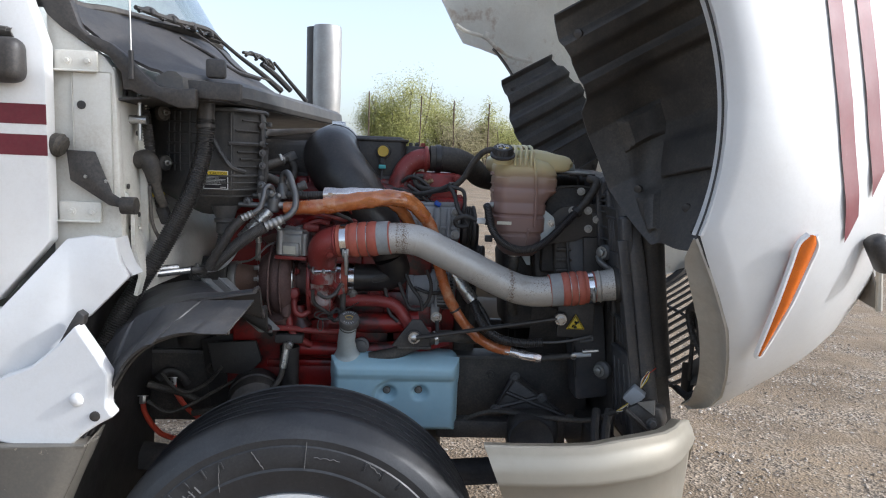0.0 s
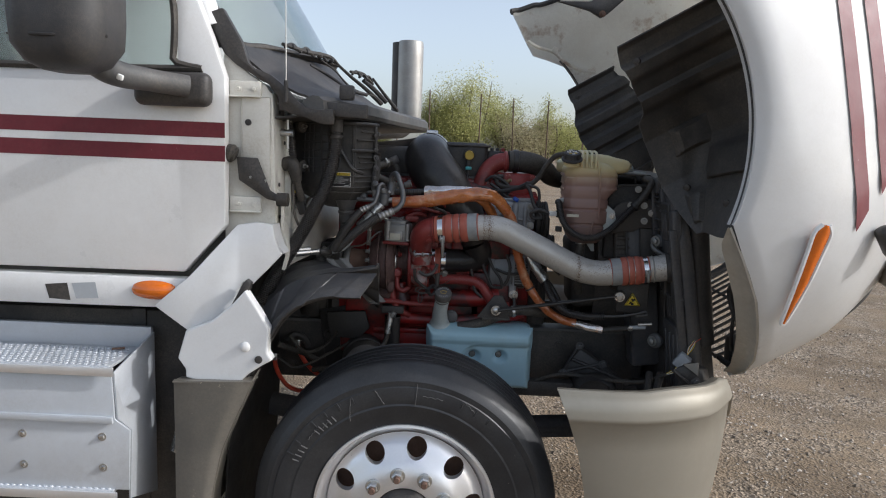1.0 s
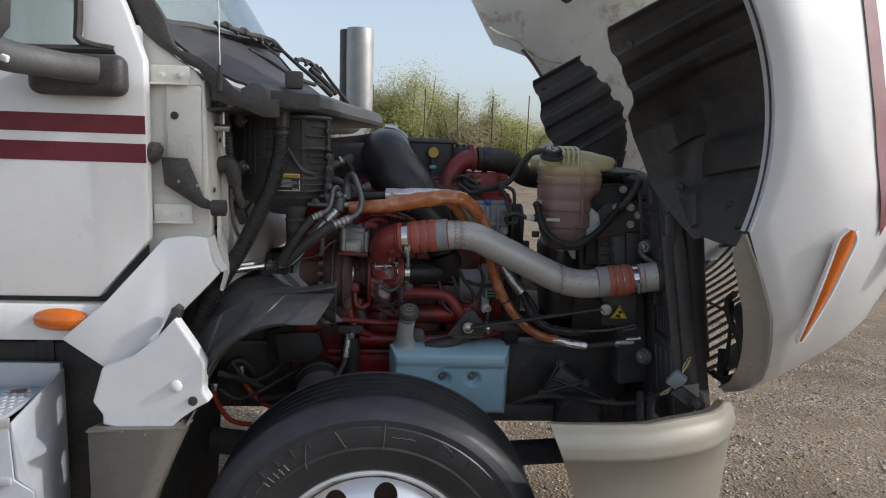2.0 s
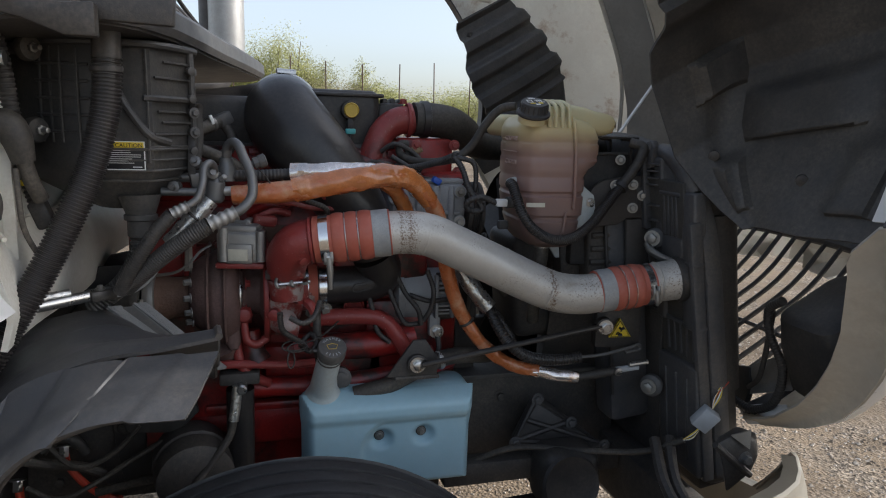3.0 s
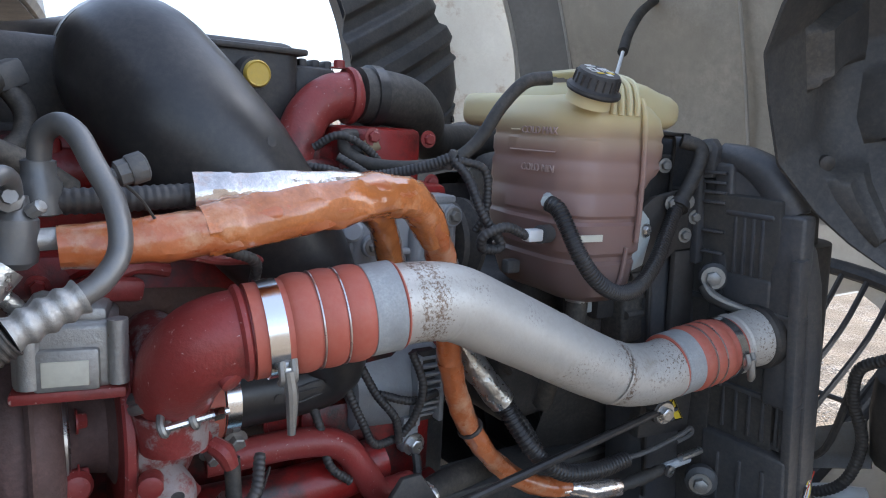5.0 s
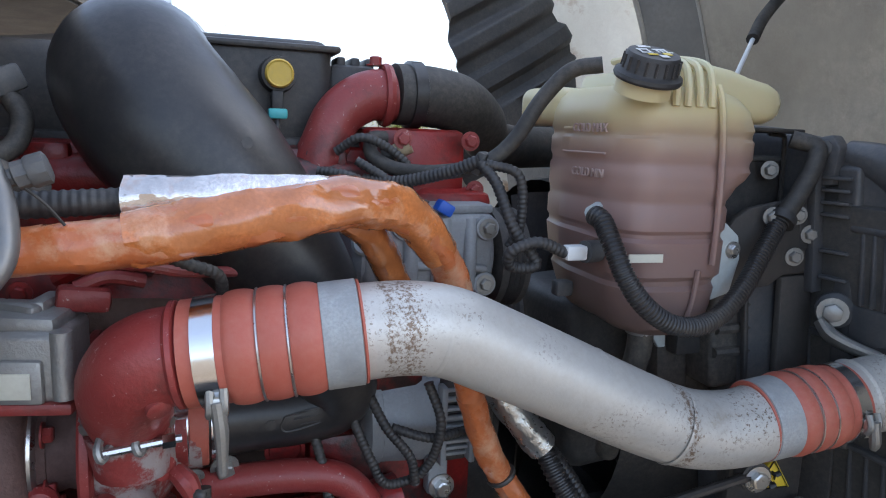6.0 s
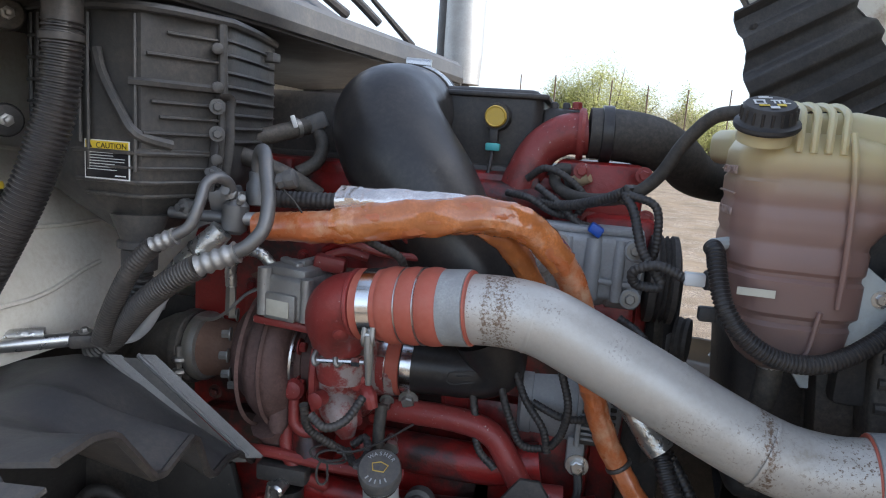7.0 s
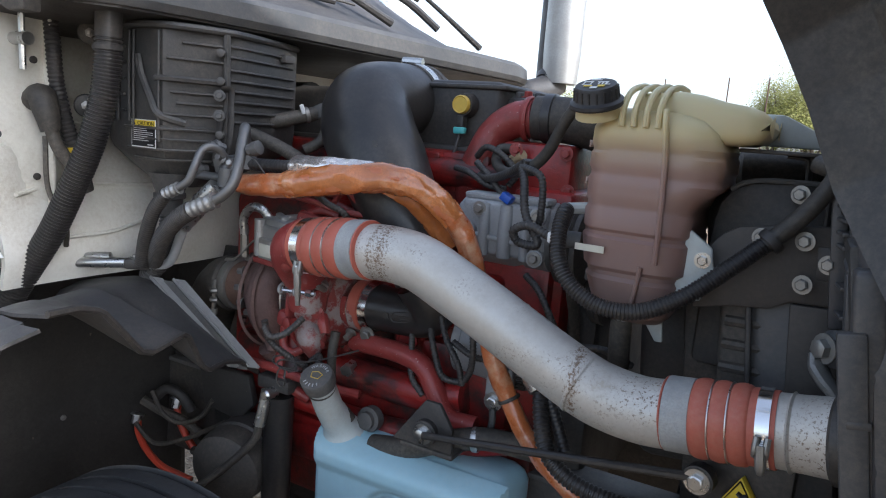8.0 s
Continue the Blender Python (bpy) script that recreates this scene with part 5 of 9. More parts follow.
def far_wall(h):
    """Moulded lip and hinge bracket on the inside of the far fender."""
    w = h
    part("moulded_lip", tube([(0.275, 3.405, 2.315), (0.33, 3.400, 2.285), (0.42, 3.405, 2.262), (0.48, 3.405, 2.215), (0.56, 3.41, 2.175), (0.66, 3.41, 2.16)], 0.009, 8, 6), "rust_white", w)
    part("lip_tab", box((0.425, 3.398, 2.270), (0.03, 0.02, 0.035), (0, 25, 0), 0.005), "rust_white", w)
    br = part("wall_bracket", plate([(0.42, 3.36, 2.525), (0.60, 3.36, 2.480), (0.66, 3.36, 2.445), (0.70, 3.36, 2.470), (0.78, 3.36, 2.545), (0.82, 3.36, 2.60), (0.70, 3.36, 2.60), (0.60, 3.36, 2.53)], (0, 0.03, 0), 0.006), "black", w, "black hinge bracket")
    part("bracket_bolt", bolt((0.665, 3.358, 2.465), (0, -1, 0), 0.012, 0.012), "rust", br)


def hood_inner(x, y):
    zt = table(x, [-0.7, -0.45, 0.1, 0.5, 0.8, 1.0, 1.06], [1.92, 1.90, 1.86, 1.79, 1.70, 1.58, 1.50])
    d = abs(y - YC)
    return x, y, zt - 0.012 - 0.04 * max(0, d - 0.3)


def lamp_back(h):
    """The back of the near headlamp box, its loom and the bent panels under it, seen through the open nose."""
    def ring(x, y0, y1, z0, z1, r):
        out = []
        for cy, cz, a0 in ((y1 - r, z1 - r, 0), (y0 + r, z1 - r, 90), (y0 + r, z0 + r, 180), (y1 - r, z0 + r, 270)):
            for k in range(4):
                a = radians(a0 + 30 * k)
                out.append(tilted((x, cy + r * math.cos(a), cz + r * math.sin(a))))
        return out
    bowl = part("lamp_box", skin(bmesh.new(), [ring(0.640, 1.78, 1.91, 1.04, 1.20, 0.03), ring(0.650, 1.76, 1.93, 1.02, 1.23, 0.04), ring(0.72, 1.73, 1.94, 1.00, 1.26, 0.045), ring(0.84, 1.80, 1.945, 0.99, 1.27, 0.045), ring(0.86, 1.82, 1.935, 1.0, 1.25, 0.04)]), "black", h, "black moulded back of the headlamp")
    part("upper_box", box(tilted((0.70, 1.87, 1.33)), (0.12, 0.12, 0.10), (0, 60, 12), 0.02, segs=3), "black", bowl)
    for q in ((0.70, 1.937, 1.08), (0.74, 1.942, 1.14), (0.77, 1.944, 1.07), (0.71, 1.936, 1.19), (0.66, 1.90, 1.10), (0.65, 1.84, 1.15)):
        part("box_screw", turned([(0.010, 0), (0.010, 0.004), (0.006, 0.007)], tilted(q), HINGE.to_3x3() @ Vector((-0.4, 1, 0)), 10), "grey_plastic", bowl)
    part("loom", corrugated([(0.90, 1.90, 1.27), (0.905, 1.945, 1.235), (0.925, 1.955, 1.17), (0.965, 1.945, 1.08), (0.975, 1.97, 0.985), (0.965, 2.03, 0.94), (0.955, 2.10, 0.945)], 0.011, 0.008), "black", bowl)
    part("loom", tube([(0.905, 1.94, 1.24), (0.93, 1.96, 1.21), (0.95, 2.0, 1.05), (0.99, 2.08, 0.98)], 0.007, 8, 6), "black", bowl)
    # bent sheet panels at the foot of the nose
    def bent(a, b, c, d, seed):
        a, b, c, d = map(Vector, (a, b, c, d))
        def f(u, v):
            q = a.lerp(b, u).lerp(d.lerp(c, u), v)
            q.x += 0.018 * noise.noise(Vector((u * 2.3, v * 2.1, seed)))
            return q
        return sheet(f, 14, 10, 0.003)
    part("foot_panel", bent((1.0, 2.10, 1.03), (0.995, 1.955, 1.12), (0.99, 1.93, 1.03), (0.995, 2.09, 0.955), 1.0), "alu", h, "bent bare metal panel")
    part("foot_panel", bent((0.985, 2.115, 0.915), (0.98, 1.93, 0.995), (0.985, 1.915, 0.945), (0.985, 2.06, 0.885), 4.0), "white", h, "bent grimy white panel edge")
    part("loose_bracket", plate([(0.985, 2.14, 1.02), (0.985, 2.085, 1.035), (0.985, 2.07, 0.99), (0.985, 2.085, 0.93), (0.985, 2.135, 0.935)], (0.02, 0, 0), 0.004), "black", h)


def stripe_on(h):
    def pt(x, f, lift=0.0035):
        row = hood_row(x)
        zs = [q.z for q in row]
        z = f
        y = table(z, zs[:11], [q.y for q in row][:11])
        return tilted((x, y - lift, z + lift * 0.7))
    # two burgundy bands that run down towards the nose
    for lo, w, x1 in ((0.0, 0.055, 0.49), (0.112, 0.055, 0.44)):
        def band(u, v):
            x = lerp(-0.5, x1 - 0.035 * v, u)
            z = 1.31 - (x - 0.49) * 0.36 + lo + w * v
            return pt(x, z)
        part("stripe", sheet(band, 60, 4, 0), "stripe", h, "burgundy vinyl stripe with torn edges")


def build_liner(side=1):
    """Moulded fender liner, ridged along the arch."""
    t = thing("fender_liner", tuple(tilted((WHEEL.x, YC + side * (1.75 - YC), 1.1))), "ridged black plastic fender liner inside the open hood, dusty", "liner", "fender liners")
    lift = 0.0 if side > 0 else 0.09
    def form(u, v):
        x = lerp(0.37, -0.31, u) if side > 0 else lerp(0.40, -0.275, u)
        dx = x - ARCH_X
        za = WHEEL.z + math.sqrt(max(0.0, ARCH_R ** 2 - dx * dx)) if x < 0.29 else 0.985
        zb = table(x, [-0.31, -0.25, -0.19, -0.12, -0.07, -0.045, 0.026, 0.1, 0.2, 0.37], [1.0, 0.99, 1.005, 1.018, 1.022, 1.0, 1.0, 0.997, 0.985, 0.988]) if side > 0 else table(x, [-0.31, -0.2, -0.13, -0.08, 0.05, 0.21, 0.37], [1.01, 1.0, 0.99, 0.955, 0.955, 0.97, 0.985]) + lift
        zc = max(za + 0.01, table(x, [-0.31, -0.1, 0.1, 0.25, 0.37], [1.36, 1.40, 1.36, 1.20, 1.02] if side > 0 else [1.40, 1.47, 1.50, 1.45, 1.35]))
        yi = table(x, [-0.31, -0.25, -0.19, -0.12, -0.045, 0.026, 0.1, 0.2, 0.28, 0.33, 0.37], [1.80, 1.82, 1.85, 1.90, 1.96, 2.0, 2.005, 2.0, 1.955, 1.91, 1.86]) if side > 0 else 1.82
        pts = [(1.482, za - 0.006), (1.52, lerp(za, zc, 0.62)), (1.60, zc), (1.72, zc - 0.015), (yi - 0.03, lerp(zc, zb, 0.42)), (yi - 0.01, lerp(zc, zb, 0.75)), (yi, zb)]
        f = v * 6
        i = min(int(f), 5)
        p = [Vector((0, *pts[max(0, min(6, i + k))])) for k in (-1, 0, 1, 2)]
        t = f - i
        c = 0.5 * ((2 * p[1]) + (p[2] - p[0]) * t + (2 * p[0] - 5 * p[1] + 4 * p[2] - p[3]) * t * t + (3 * p[1] - p[0] - 3 * p[2] + p[3]) * t ** 3)
        d = (p[2] - p[1])
        nrm = Vector((0, -d.z, d.y)).normalized()
        x0 = 0.16 if side < 0 else -0.06
        if x < x0:
            ph = ((x0 - x) / 0.118) % 1.0
            c -= nrm * 0.026 * min(1.0, 0.25 + 1.2 * v) * max(0.0, min(1.0, min(ph, 0.64 - ph) * 6)) * min(1.0, v * 5) * min(1, (x0 - x) / 0.03)
        elif side > 0 and 0.02 < x < 0.35 and 0.30 < v < 0.84:
            i, j = int((0.35 - x) / 0.11), int((v - 0.30) / 0.18)
            fx, fv = (0.35 - x) / 0.11 - i, (v - 0.30) / 0.18 - j
            if (i + j) % 2 == 0:
                c -= nrm * 0.030 * max(0.0, min(1.0, min(fx, 1 - fx, fv, 1 - fv) * 8 - 0.4))
        elif side < 0 and 0.35 < v < 0.8 and x < 0.30:
            c -= nrm * 0.012
        return tilted((x, YC + side * (c.y - YC), c.z))
    part("moulding", sheet(form, 130, 44, 0.005), "liner", t)
    for u0, v0 in ((0.1, 0.55), (0.2, 0.8), (0.28, 0.4), (0.45, 0.3), (0.9, 0.9)):
        part("fastener", turned([(0.012, -0.006), (0.012, 0.008), (0.005, 0.010)], Vector(form(u0, v0)), HINGE.to_3x3() @ Vector((-0.2, -side * 0.8, -0.6)), 12), "black", t)


# ---- frame, shield and suspension below ----
def build_chassis():
    f = thing("chassis_rail", (0, 2.32, 0.85), "black painted truck chassis rail with bolts", "chassis")
    part("near_rail", plate([(-2.6, 2.31, 0.725), (0.62, 2.31, 0.725), (0.72, 2.31, 0.74), (0.72, 2.31, 0.972), (-2.6, 2.31, 0.976)], (0, 0.03, 0), 0.003), "black_dusty", f)
    part("near_flange", box((-0.94, 2.355, 0.972), (3.3, 0.10, 0.012), bevel=0.003), "grey_plastic", f)
    part("far_rail", box((-0.94, 2 * YC - 2.32, 0.84), (3.3, 0.04, 0.27)), "black_dusty", f)
    part("cross_member", box((0.10, YC, 0.74), (0.16, 0.7, 0.12), bevel=0.01), "black_dusty", f)
    part("axle", tube([(WHEEL.x, 1.75, 0.50), (WHEEL.x, 2.1, 0.46), (WHEEL.x, 3.1, 0.46), (WHEEL.x, 3.45, 0.50)], 0.07, 12, 4), "black_dusty", f)
    for k in range(3):
        part("spring_leaf", tube([(-1.0, 2.26, 0.66 - k * 0.02), (WHEEL.x, 2.26, 0.57 - k * 0.02), (0.52, 2.26, 0.60 - k * 0.02)], 0.03, 6, 8, squash=0.35), "black_dusty", f)
    for k in range(12):
        part("frame_bolt", bolt((-1.4 + k * 0.155 + 0.03 * (k % 3), 2.31, 0.78 + 0.13 * (k % 2)), (0, -1, 0), 0.012, 0.01), "black_dusty", f)
    br = thing("tow_bracket", (0.48, 2.2, 0.82), "black triangular cast bracket bolted in front of the rail", "bracket")
    A, B, C = Vector((0.436, 2.222, 0.935)), Vector((0.625, 2.19, 0.80)), Vector((0.370, 2.205, 0.825))
    part("web", plate([A, B, C], (0, 0.03, 0), 0.006), "black", br)
    part("rim", tube([A, B, C, A], 0.011, 8, 1, straight=True), "black", br)
    part("rib", tube([A.lerp(C, 0.5), B], 0.008, 8, 2), "black", br)
    part("rib", tube([A.lerp(B, 0.5), C], 0.008, 8, 2), "black", br)
    for q in (A, B, C, A.lerp(B, 0.5)):
        part("bolt", bolt(q + Vector((0, -0.01, 0)), (0, -1, 0), 0.011, 0.01), "grey_plastic", br)
    part("lower_box", box((0.51, 2.22, 0.76), (0.20, 0.12, 0.10), bevel=0.01), "black_dusty", br)
    tb = thing("air_cleaner_can", (0.45, 2.12, 0.66), "black moulded box with a round port below the bracket", "box")
    part("case", box((0.490, 2.14, 0.755), (0.165, 0.13, 0.17), (0, 0, 0), 0.045, segs=4), "black", tb)
    part("port_rim", turned([(0.070, 0), (0.078, 0.004), (0.072, 0.012), (0.062, 0.006)], (0.47, 2.057, 0.768), (0, -1, 0.25), 32), "black", tb)
    sh = thing("shock_absorber", (-0.33, 2.2, 0.8), "black tubular shock absorber", "shock absorber")
    part("body", tube([(-0.325, 2.20, 1.03), (-0.33, 2.20, 0.60)], 0.032, 20, 4), "black_gloss", sh)
    part("top_mount", box((-0.325, 2.20, 1.06), (0.09, 0.05, 0.03), bevel=0.006), "black_dusty", sh)
    part("mount_stud", turned([(0.012, 0), (0.012, 0.03), (0.008, 0.034)], (-0.32, 2.18, 1.045), (0, -1, 0), 12), "steel", sh)


def build_shield():
    """Black splash shield over the wheel, between cab and engine."""
    s = thing("splash_shield", (-0.55, 2.0, 1.1), "dusty black plastic splash shield with a grey edge strip", "shield")
    inner = curve_points([(-0.74, 2.02, 1.245), (-0.66, 2.05, 1.262), (-0.569, 2.083, 1.263), (-0.475, 2.14, 1.17), (-0.385, 2.195, 1.08)], 8)
    outer = curve_points([(-0.72, 1.76, 1.15), (-0.63, 1.74, 1.235), (-0.52, 1.72, 1.275), (-0.42, 1.70, 1.285), (-0.335, 1.70, 1.29)], 8)
    lower = curve_points([(-0.765, 1.70, 0.90), (-0.70, 1.68, 1.02), (-0.61, 1.64, 1.16), (-0.50, 1.61, 1.225), (-0.375, 1.60, 1.235)], 8)
    def pick(line, u):
        f = u * (len(line) - 1)
        i = min(int(f), len(line) - 2)
        return line[i].lerp(line[i + 1], f - i)
    def top(u, v):
        p = pick(outer, u).lerp(pick(inner, u), v)
        p.z += max(0.0, (u - 0.35) / 0.65) * table(v, [0, 0.107, 0.19, 0.267, 0.349, 0.400, 0.453, 0.564, 0.590, 0.640, 0.689, 0.788, 0.877, 1], [0.025, 0.046, 0.050, 0.023, -0.008, -0.006, 0.010, 0.043, 0.028, -0.014, -0.024, 0.0, 0.006, -0.012])
        p.z += max(0.0, 1 - u / 0.35) * (0.012 * math.sin(math.pi * v) - 0.02 * max(0.0, min(1.0, (0.5 - abs(v - 0.5)) * 10 - 2)))
        return p
    part("top_panel", sheet(top, 40, 60, 0.006), "black_flat", s)
    def skirt(u, v):
        p = pick(outer, u).lerp(pick(lower, u), v)
        p.y -= 0.02 * math.sin(math.pi * v) + 0.014 * max(0.0, min(1.0, (v - 0.45) * 10)) + 0.010 * max(0.0, min(1.0, math.sin(u * 15) * 4))
        return p
    part("side_panel", sheet(skirt, 64, 16, 0.006), "black_flat", s)
    part("lower_lip", tube(lower, 0.007, 6, 1, straight=True), "black", s)
    part("front_lip", tube([Vector(top(1.0, k / 40)) for k in range(41)], 0.006, 6, 1, straight=True), "black", s)
    for a, b in (((-0.572, 2.060, 1.272), (-0.412, 2.132, 1.092)), ((-0.528, 2.082, 1.271), (-0.376, 2.152, 1.094))):
        a, b, w = Vector(a), Vector(b), Vector((0.022, 0.012, -0.002))
        part("edge_strip", plate([a, b, b + w, a + w], (0.004, 0.001, 0.005), 0.001), "strip", s, "grey woven edge strip")
        part("strip_lip", tube([a + Vector((0.004, 0, 0.005)), b + Vector((0.004, 0, 0.005))], 0.0028, 6, 2), "strip", s)
    part("strip_web", plate([(-0.554, 2.070, 1.268), (-0.392, 2.142, 1.089), (-0.374, 2.150, 1.088), (-0.526, 2.080, 1.267)], (0.002, 0.001, 0.003), 0.001), "grey_plastic", s)
    part("rear_panel", sheet(lambda u, v: (-0.86 + 0.06 * v + 0.012 * math.sin(u * 8), lerp(1.74, 2.36, u), lerp(0.22, 1.28, v)), 16, 10, 0.006), "mud_black", s)
    part("inner_wall", sheet(lambda u, v: (lerp(-0.86, -0.50, u), 2.335 - 0.015 * math.sin(u * 6), lerp(0.98, 1.30, v)), 6, 6, 0.006), "mud_black", s)
    for k, pts in enumerate((((-0.722, 2.262, 0.875), (-0.715, 2.258, 0.847), (-0.685, 2.262, 0.795), (-0.645, 2.272, 0.752), (-0.61, 2.28, 0.735)), ((-0.803, 2.205, 0.83), (-0.80, 2.205, 0.80), (-0.785, 2.215, 0.755), (-0.76, 2.24, 0.705), (-0.727, 2.27, 0.676), (-0.69, 2.28, 0.668)))):
        solo("brake_hose", tube(pts, 0.009, 10, 8), "orange_cable", "bright red-orange nylon brake air hose", "hose", "brake hoses")
    part("panel_rivet", turned([(0.007, 0), (0.006, 0.004), (0.003, 0.005)], (-0.822, 2.02, 0.90), (1, 0, 0), 12), "steel_dull", s)
    part("panel_rivet", turned([(0.007, 0), (0.006, 0.004), (0.003, 0.005)], (-0.845, 1.86, 0.72), (1, 0, 0), 12), "steel_dull", s)
    br = thing("brake_chamber", (-0.55, 2.2, 0.9), "grimy black brake chamber with fittings behind the wheel", "brake")
    part("chamber", turned([(0.05, 0), (0.085, 0.02), (0.09, 0.06), (0.085, 0.075), (0.09, 0.08), (0.085, 0.14), (0.04, 0.16)], (-0.42, 2.12, 0.84), (-0.2, 1, 0.1), 24), "black_dusty", br)
    part("bracket", plate([(-0.60, 2.22, 1.03), (-0.44, 2.22, 1.04), (-0.42, 2.22, 0.97), (-0.47, 2.22, 0.92), (-0.58, 2.22, 0.93)], (0, 0.02, 0), 0.006), "mud_black", br)
    for pts in (((-0.74, 2.20, 0.93), (-0.70, 2.20, 0.88), (-0.66, 2.22, 0.86), (-0.60, 2.23, 0.89), (-0.55, 2.22, 0.95)), ((-0.78, 2.18, 0.84), (-0.72, 2.19, 0.80), (-0.65, 2.21, 0.82), (-0.58, 2.22, 0.86), (-0.50, 2.21, 0.91))):
        part("air_line", tube(pts, 0.006, 8, 6), "rubber", br)
    for q in ((-0.722, 2.262, 0.895), (-0.803, 2.205, 0.85)):
        part("fitting", bolt(q, (0, -0.3, -1), 0.011, 0.025), "steel", br)
    part("hose_guide", tube([(-0.76, 2.225, 0.90), (-0.735, 2.24, 0.925), (-0.70, 2.255, 0.91), (-0.68, 2.27, 0.87)], 0.013, 12, 5), "mud_black", br)
    part("hose_guide", tube([(-0.79, 2.21, 0.89), (-0.74, 2.23, 0.865), (-0.69, 2.26, 0.84), (-0.64, 2.27, 0.81)], 0.012, 10, 5), "rubber", br)
    part("hose_guide", tube([(-0.66, 2.26, 0.77), (-0.58, 2.25, 0.79), (-0.50, 2.21, 0.82), (-0.43, 2.16, 0.86)], 0.011, 10, 6), "rubber", br)
    part("well_flange", plate([(-0.64, 2.29, 1.02), (-0.46, 2.29, 1.06), (-0.45, 2.29, 0.78), (-0.60, 2.29, 0.74)], (0, 0.012, 0), 0.004), "mud_black", br)
    part("flange_bolt", bolt((-0.60, 2.288, 0.92), (0, -1, 0), 0.013, 0.010), "black_dusty", br)
    hs = thing("foil_wrapped_hose", (-0.39, 2.18, 1.0), "black hose with a silver foil sleeve end", "hose")
    part("foil_end", tube([(-0.330, 2.165, 1.050), (-0.334, 2.160, 1.010), (-0.340, 2.155, 0.970)], 0.012, 12, 5), "foil_tube", hs)
    part("hose", tube([(-0.340, 2.155, 0.970), (-0.352, 2.15, 0.93), (-0.40, 2.12, 0.87), (-0.47, 2.08, 0.80)], 0.009, 10, 6), "rubber", hs)


# ---- radiator pack ----
def build_radiator():
    r = thing("radiator", (0.76, YC, 0.95), "black radiator pack with ribbed plastic side frame and dusty bolts", "radiator")
    edge = [(2.62, 1.647), (2.36, 1.645), (2.26, 1.638), (2.18, 1.624), (2.11, 1.602), (2.055, 1.572), (2.015, 1.538), (1.988, 1.50), (1.968, 1.455), (1.957, 1.40), (1.95, 1.30), (1.95, 0.80), (2.05, 0.72), (2.62, 0.70)]
    full = edge + [(2 * YC - y, z) for y, z in edge[-2:0:-1]]
    def lean(z):
        return 0.17 * (1.2 - z)
    part("side_frame", plate([(0.745 + lean(z), y, z) for y, z in full], (0.052, 0, 0), 0.016), "radiator_black", r)
    part("core", box((0.79 + lean(1.15), YC, 1.15), (0.12, 1.20, 0.80), (0, -9.6, 0), 0.006), "fin", r)
    # raised face round a tall pocket with upright ribs, and a rounded shoulder along the top
    def face(y0, y1, z0, z1, nm="face_panel", lift=0.0, th=0.034):
        zc = (z0 + z1) / 2
        return part(nm, box((0.705 + 0.12 * (1.45 - zc) - lift, (y0 + y1) / 2, zc), (th, y1 - y0, z1 - z0), (0, -6.8, 0), 0.007, segs=3), "radiator_black", r)
    face(1.962, 2.016, 1.180, 1.515)
    face(2.092, 2.128, 1.180, 1.590)
    face(2.010, 2.100, 1.500, 1.512, "pocket_ledge", 0.006)
    face(2.010, 2.100, 1.345, 1.402, lift=0.002)
    face(1.962, 2.128, 0.800, 1.090)
    for k in range(4):
        part("pocket_rib", box((0.692, 2.030 + 0.0165 * k, 1.452), (0.018, 0.0062, 0.102), (0, -6.8, 0), 0.0022), "radiator_black", r)
    for k in range(5):
        part("pocket_rib", box((0.742, 1.990 + 0.026 * k, 1.145), (0.014, 0.006, 0.085), (0, -6.8, 0), 0.002), "radiator_black", r)
    part("shoulder", tube([(0.694, 2.130, 1.604), (0.700, 2.085, 1.592), (0.707, 2.045, 1.570), (0.711, 2.016, 1.540), (0.713, 2.000, 1.508)], [0.018, 0.026, 0.032, 0.034, 0.026], 16, 8), "radiator_black", r, "rounded grey-black shoulder of the frame")
    for z in (1.00, 0.93, 0.86):
        part("lower_rib", box((0.722 + 0.12 * (1.0 - z) + 0.03, 2.045, z), (0.016, 0.150, 0.008), (0, -6.8, 0), 0.002), "radiator_black", r)
    for y in (2.000, 2.045, 2.090):
        part("lower_rib", box((0.752, y, 0.945), (0.016, 0.007, 0.22), (0, -6.8, 0), 0.002), "radiator_black", r)
    part("vertical_rib", box((0.735 + lean(1.15), 2.17, 1.18), (0.03, 0.015, 0.80), (0, -9.6, 0), 0.004), "radiator_black", r)
    part("vertical_rib", box((0.735 + lean(1.15), 1.965, 1.12), (0.03, 0.018, 0.66), (0, -9.6, 0), 0.004), "radiator_black", r)
    for z in (1.345, 1.19):
        part("cross_rib", box((0.735 + lean(z), 2.06, z), (0.026, 0.21, 0.010), (0, -9.6, 0), 0.003), "radiator_black", r)
    for z in (1.570, 1.553, 1.536, 1.519, 1.468, 1.430):
        part("tooth", box((0.672 + 0.12 * (1.55 - z), 2.120, z), (0.014, 0.040, 0.005), (0, 0, 8), 0.0015), "radiator_black", r)
    part("step_wall", box((0.672, 2.150, 1.50), (0.020, 0.016, 0.19), (0, -6.8, 0), 0.003), "radiator_black", r)
    part("bolt_recess", plate([(0.646, 2.152, 1.512), (0.684, 2.152, 1.512), (0.688, 2.152, 1.466), (0.650, 2.152, 1.466)], (0, 0.01, 0), 0.003), "black", r)
    ear = part("top_ear", plate([(0.665, 2.16, 1.555), (0.665, 2.125, 1.56), (0.665, 2.12, 1.61), (0.665, 2.135, 1.628), (0.665, 2.155, 1.625), (0.665, 2.17, 1.60)], (0.02, 0, 0), 0.004), "radiator_black", r)
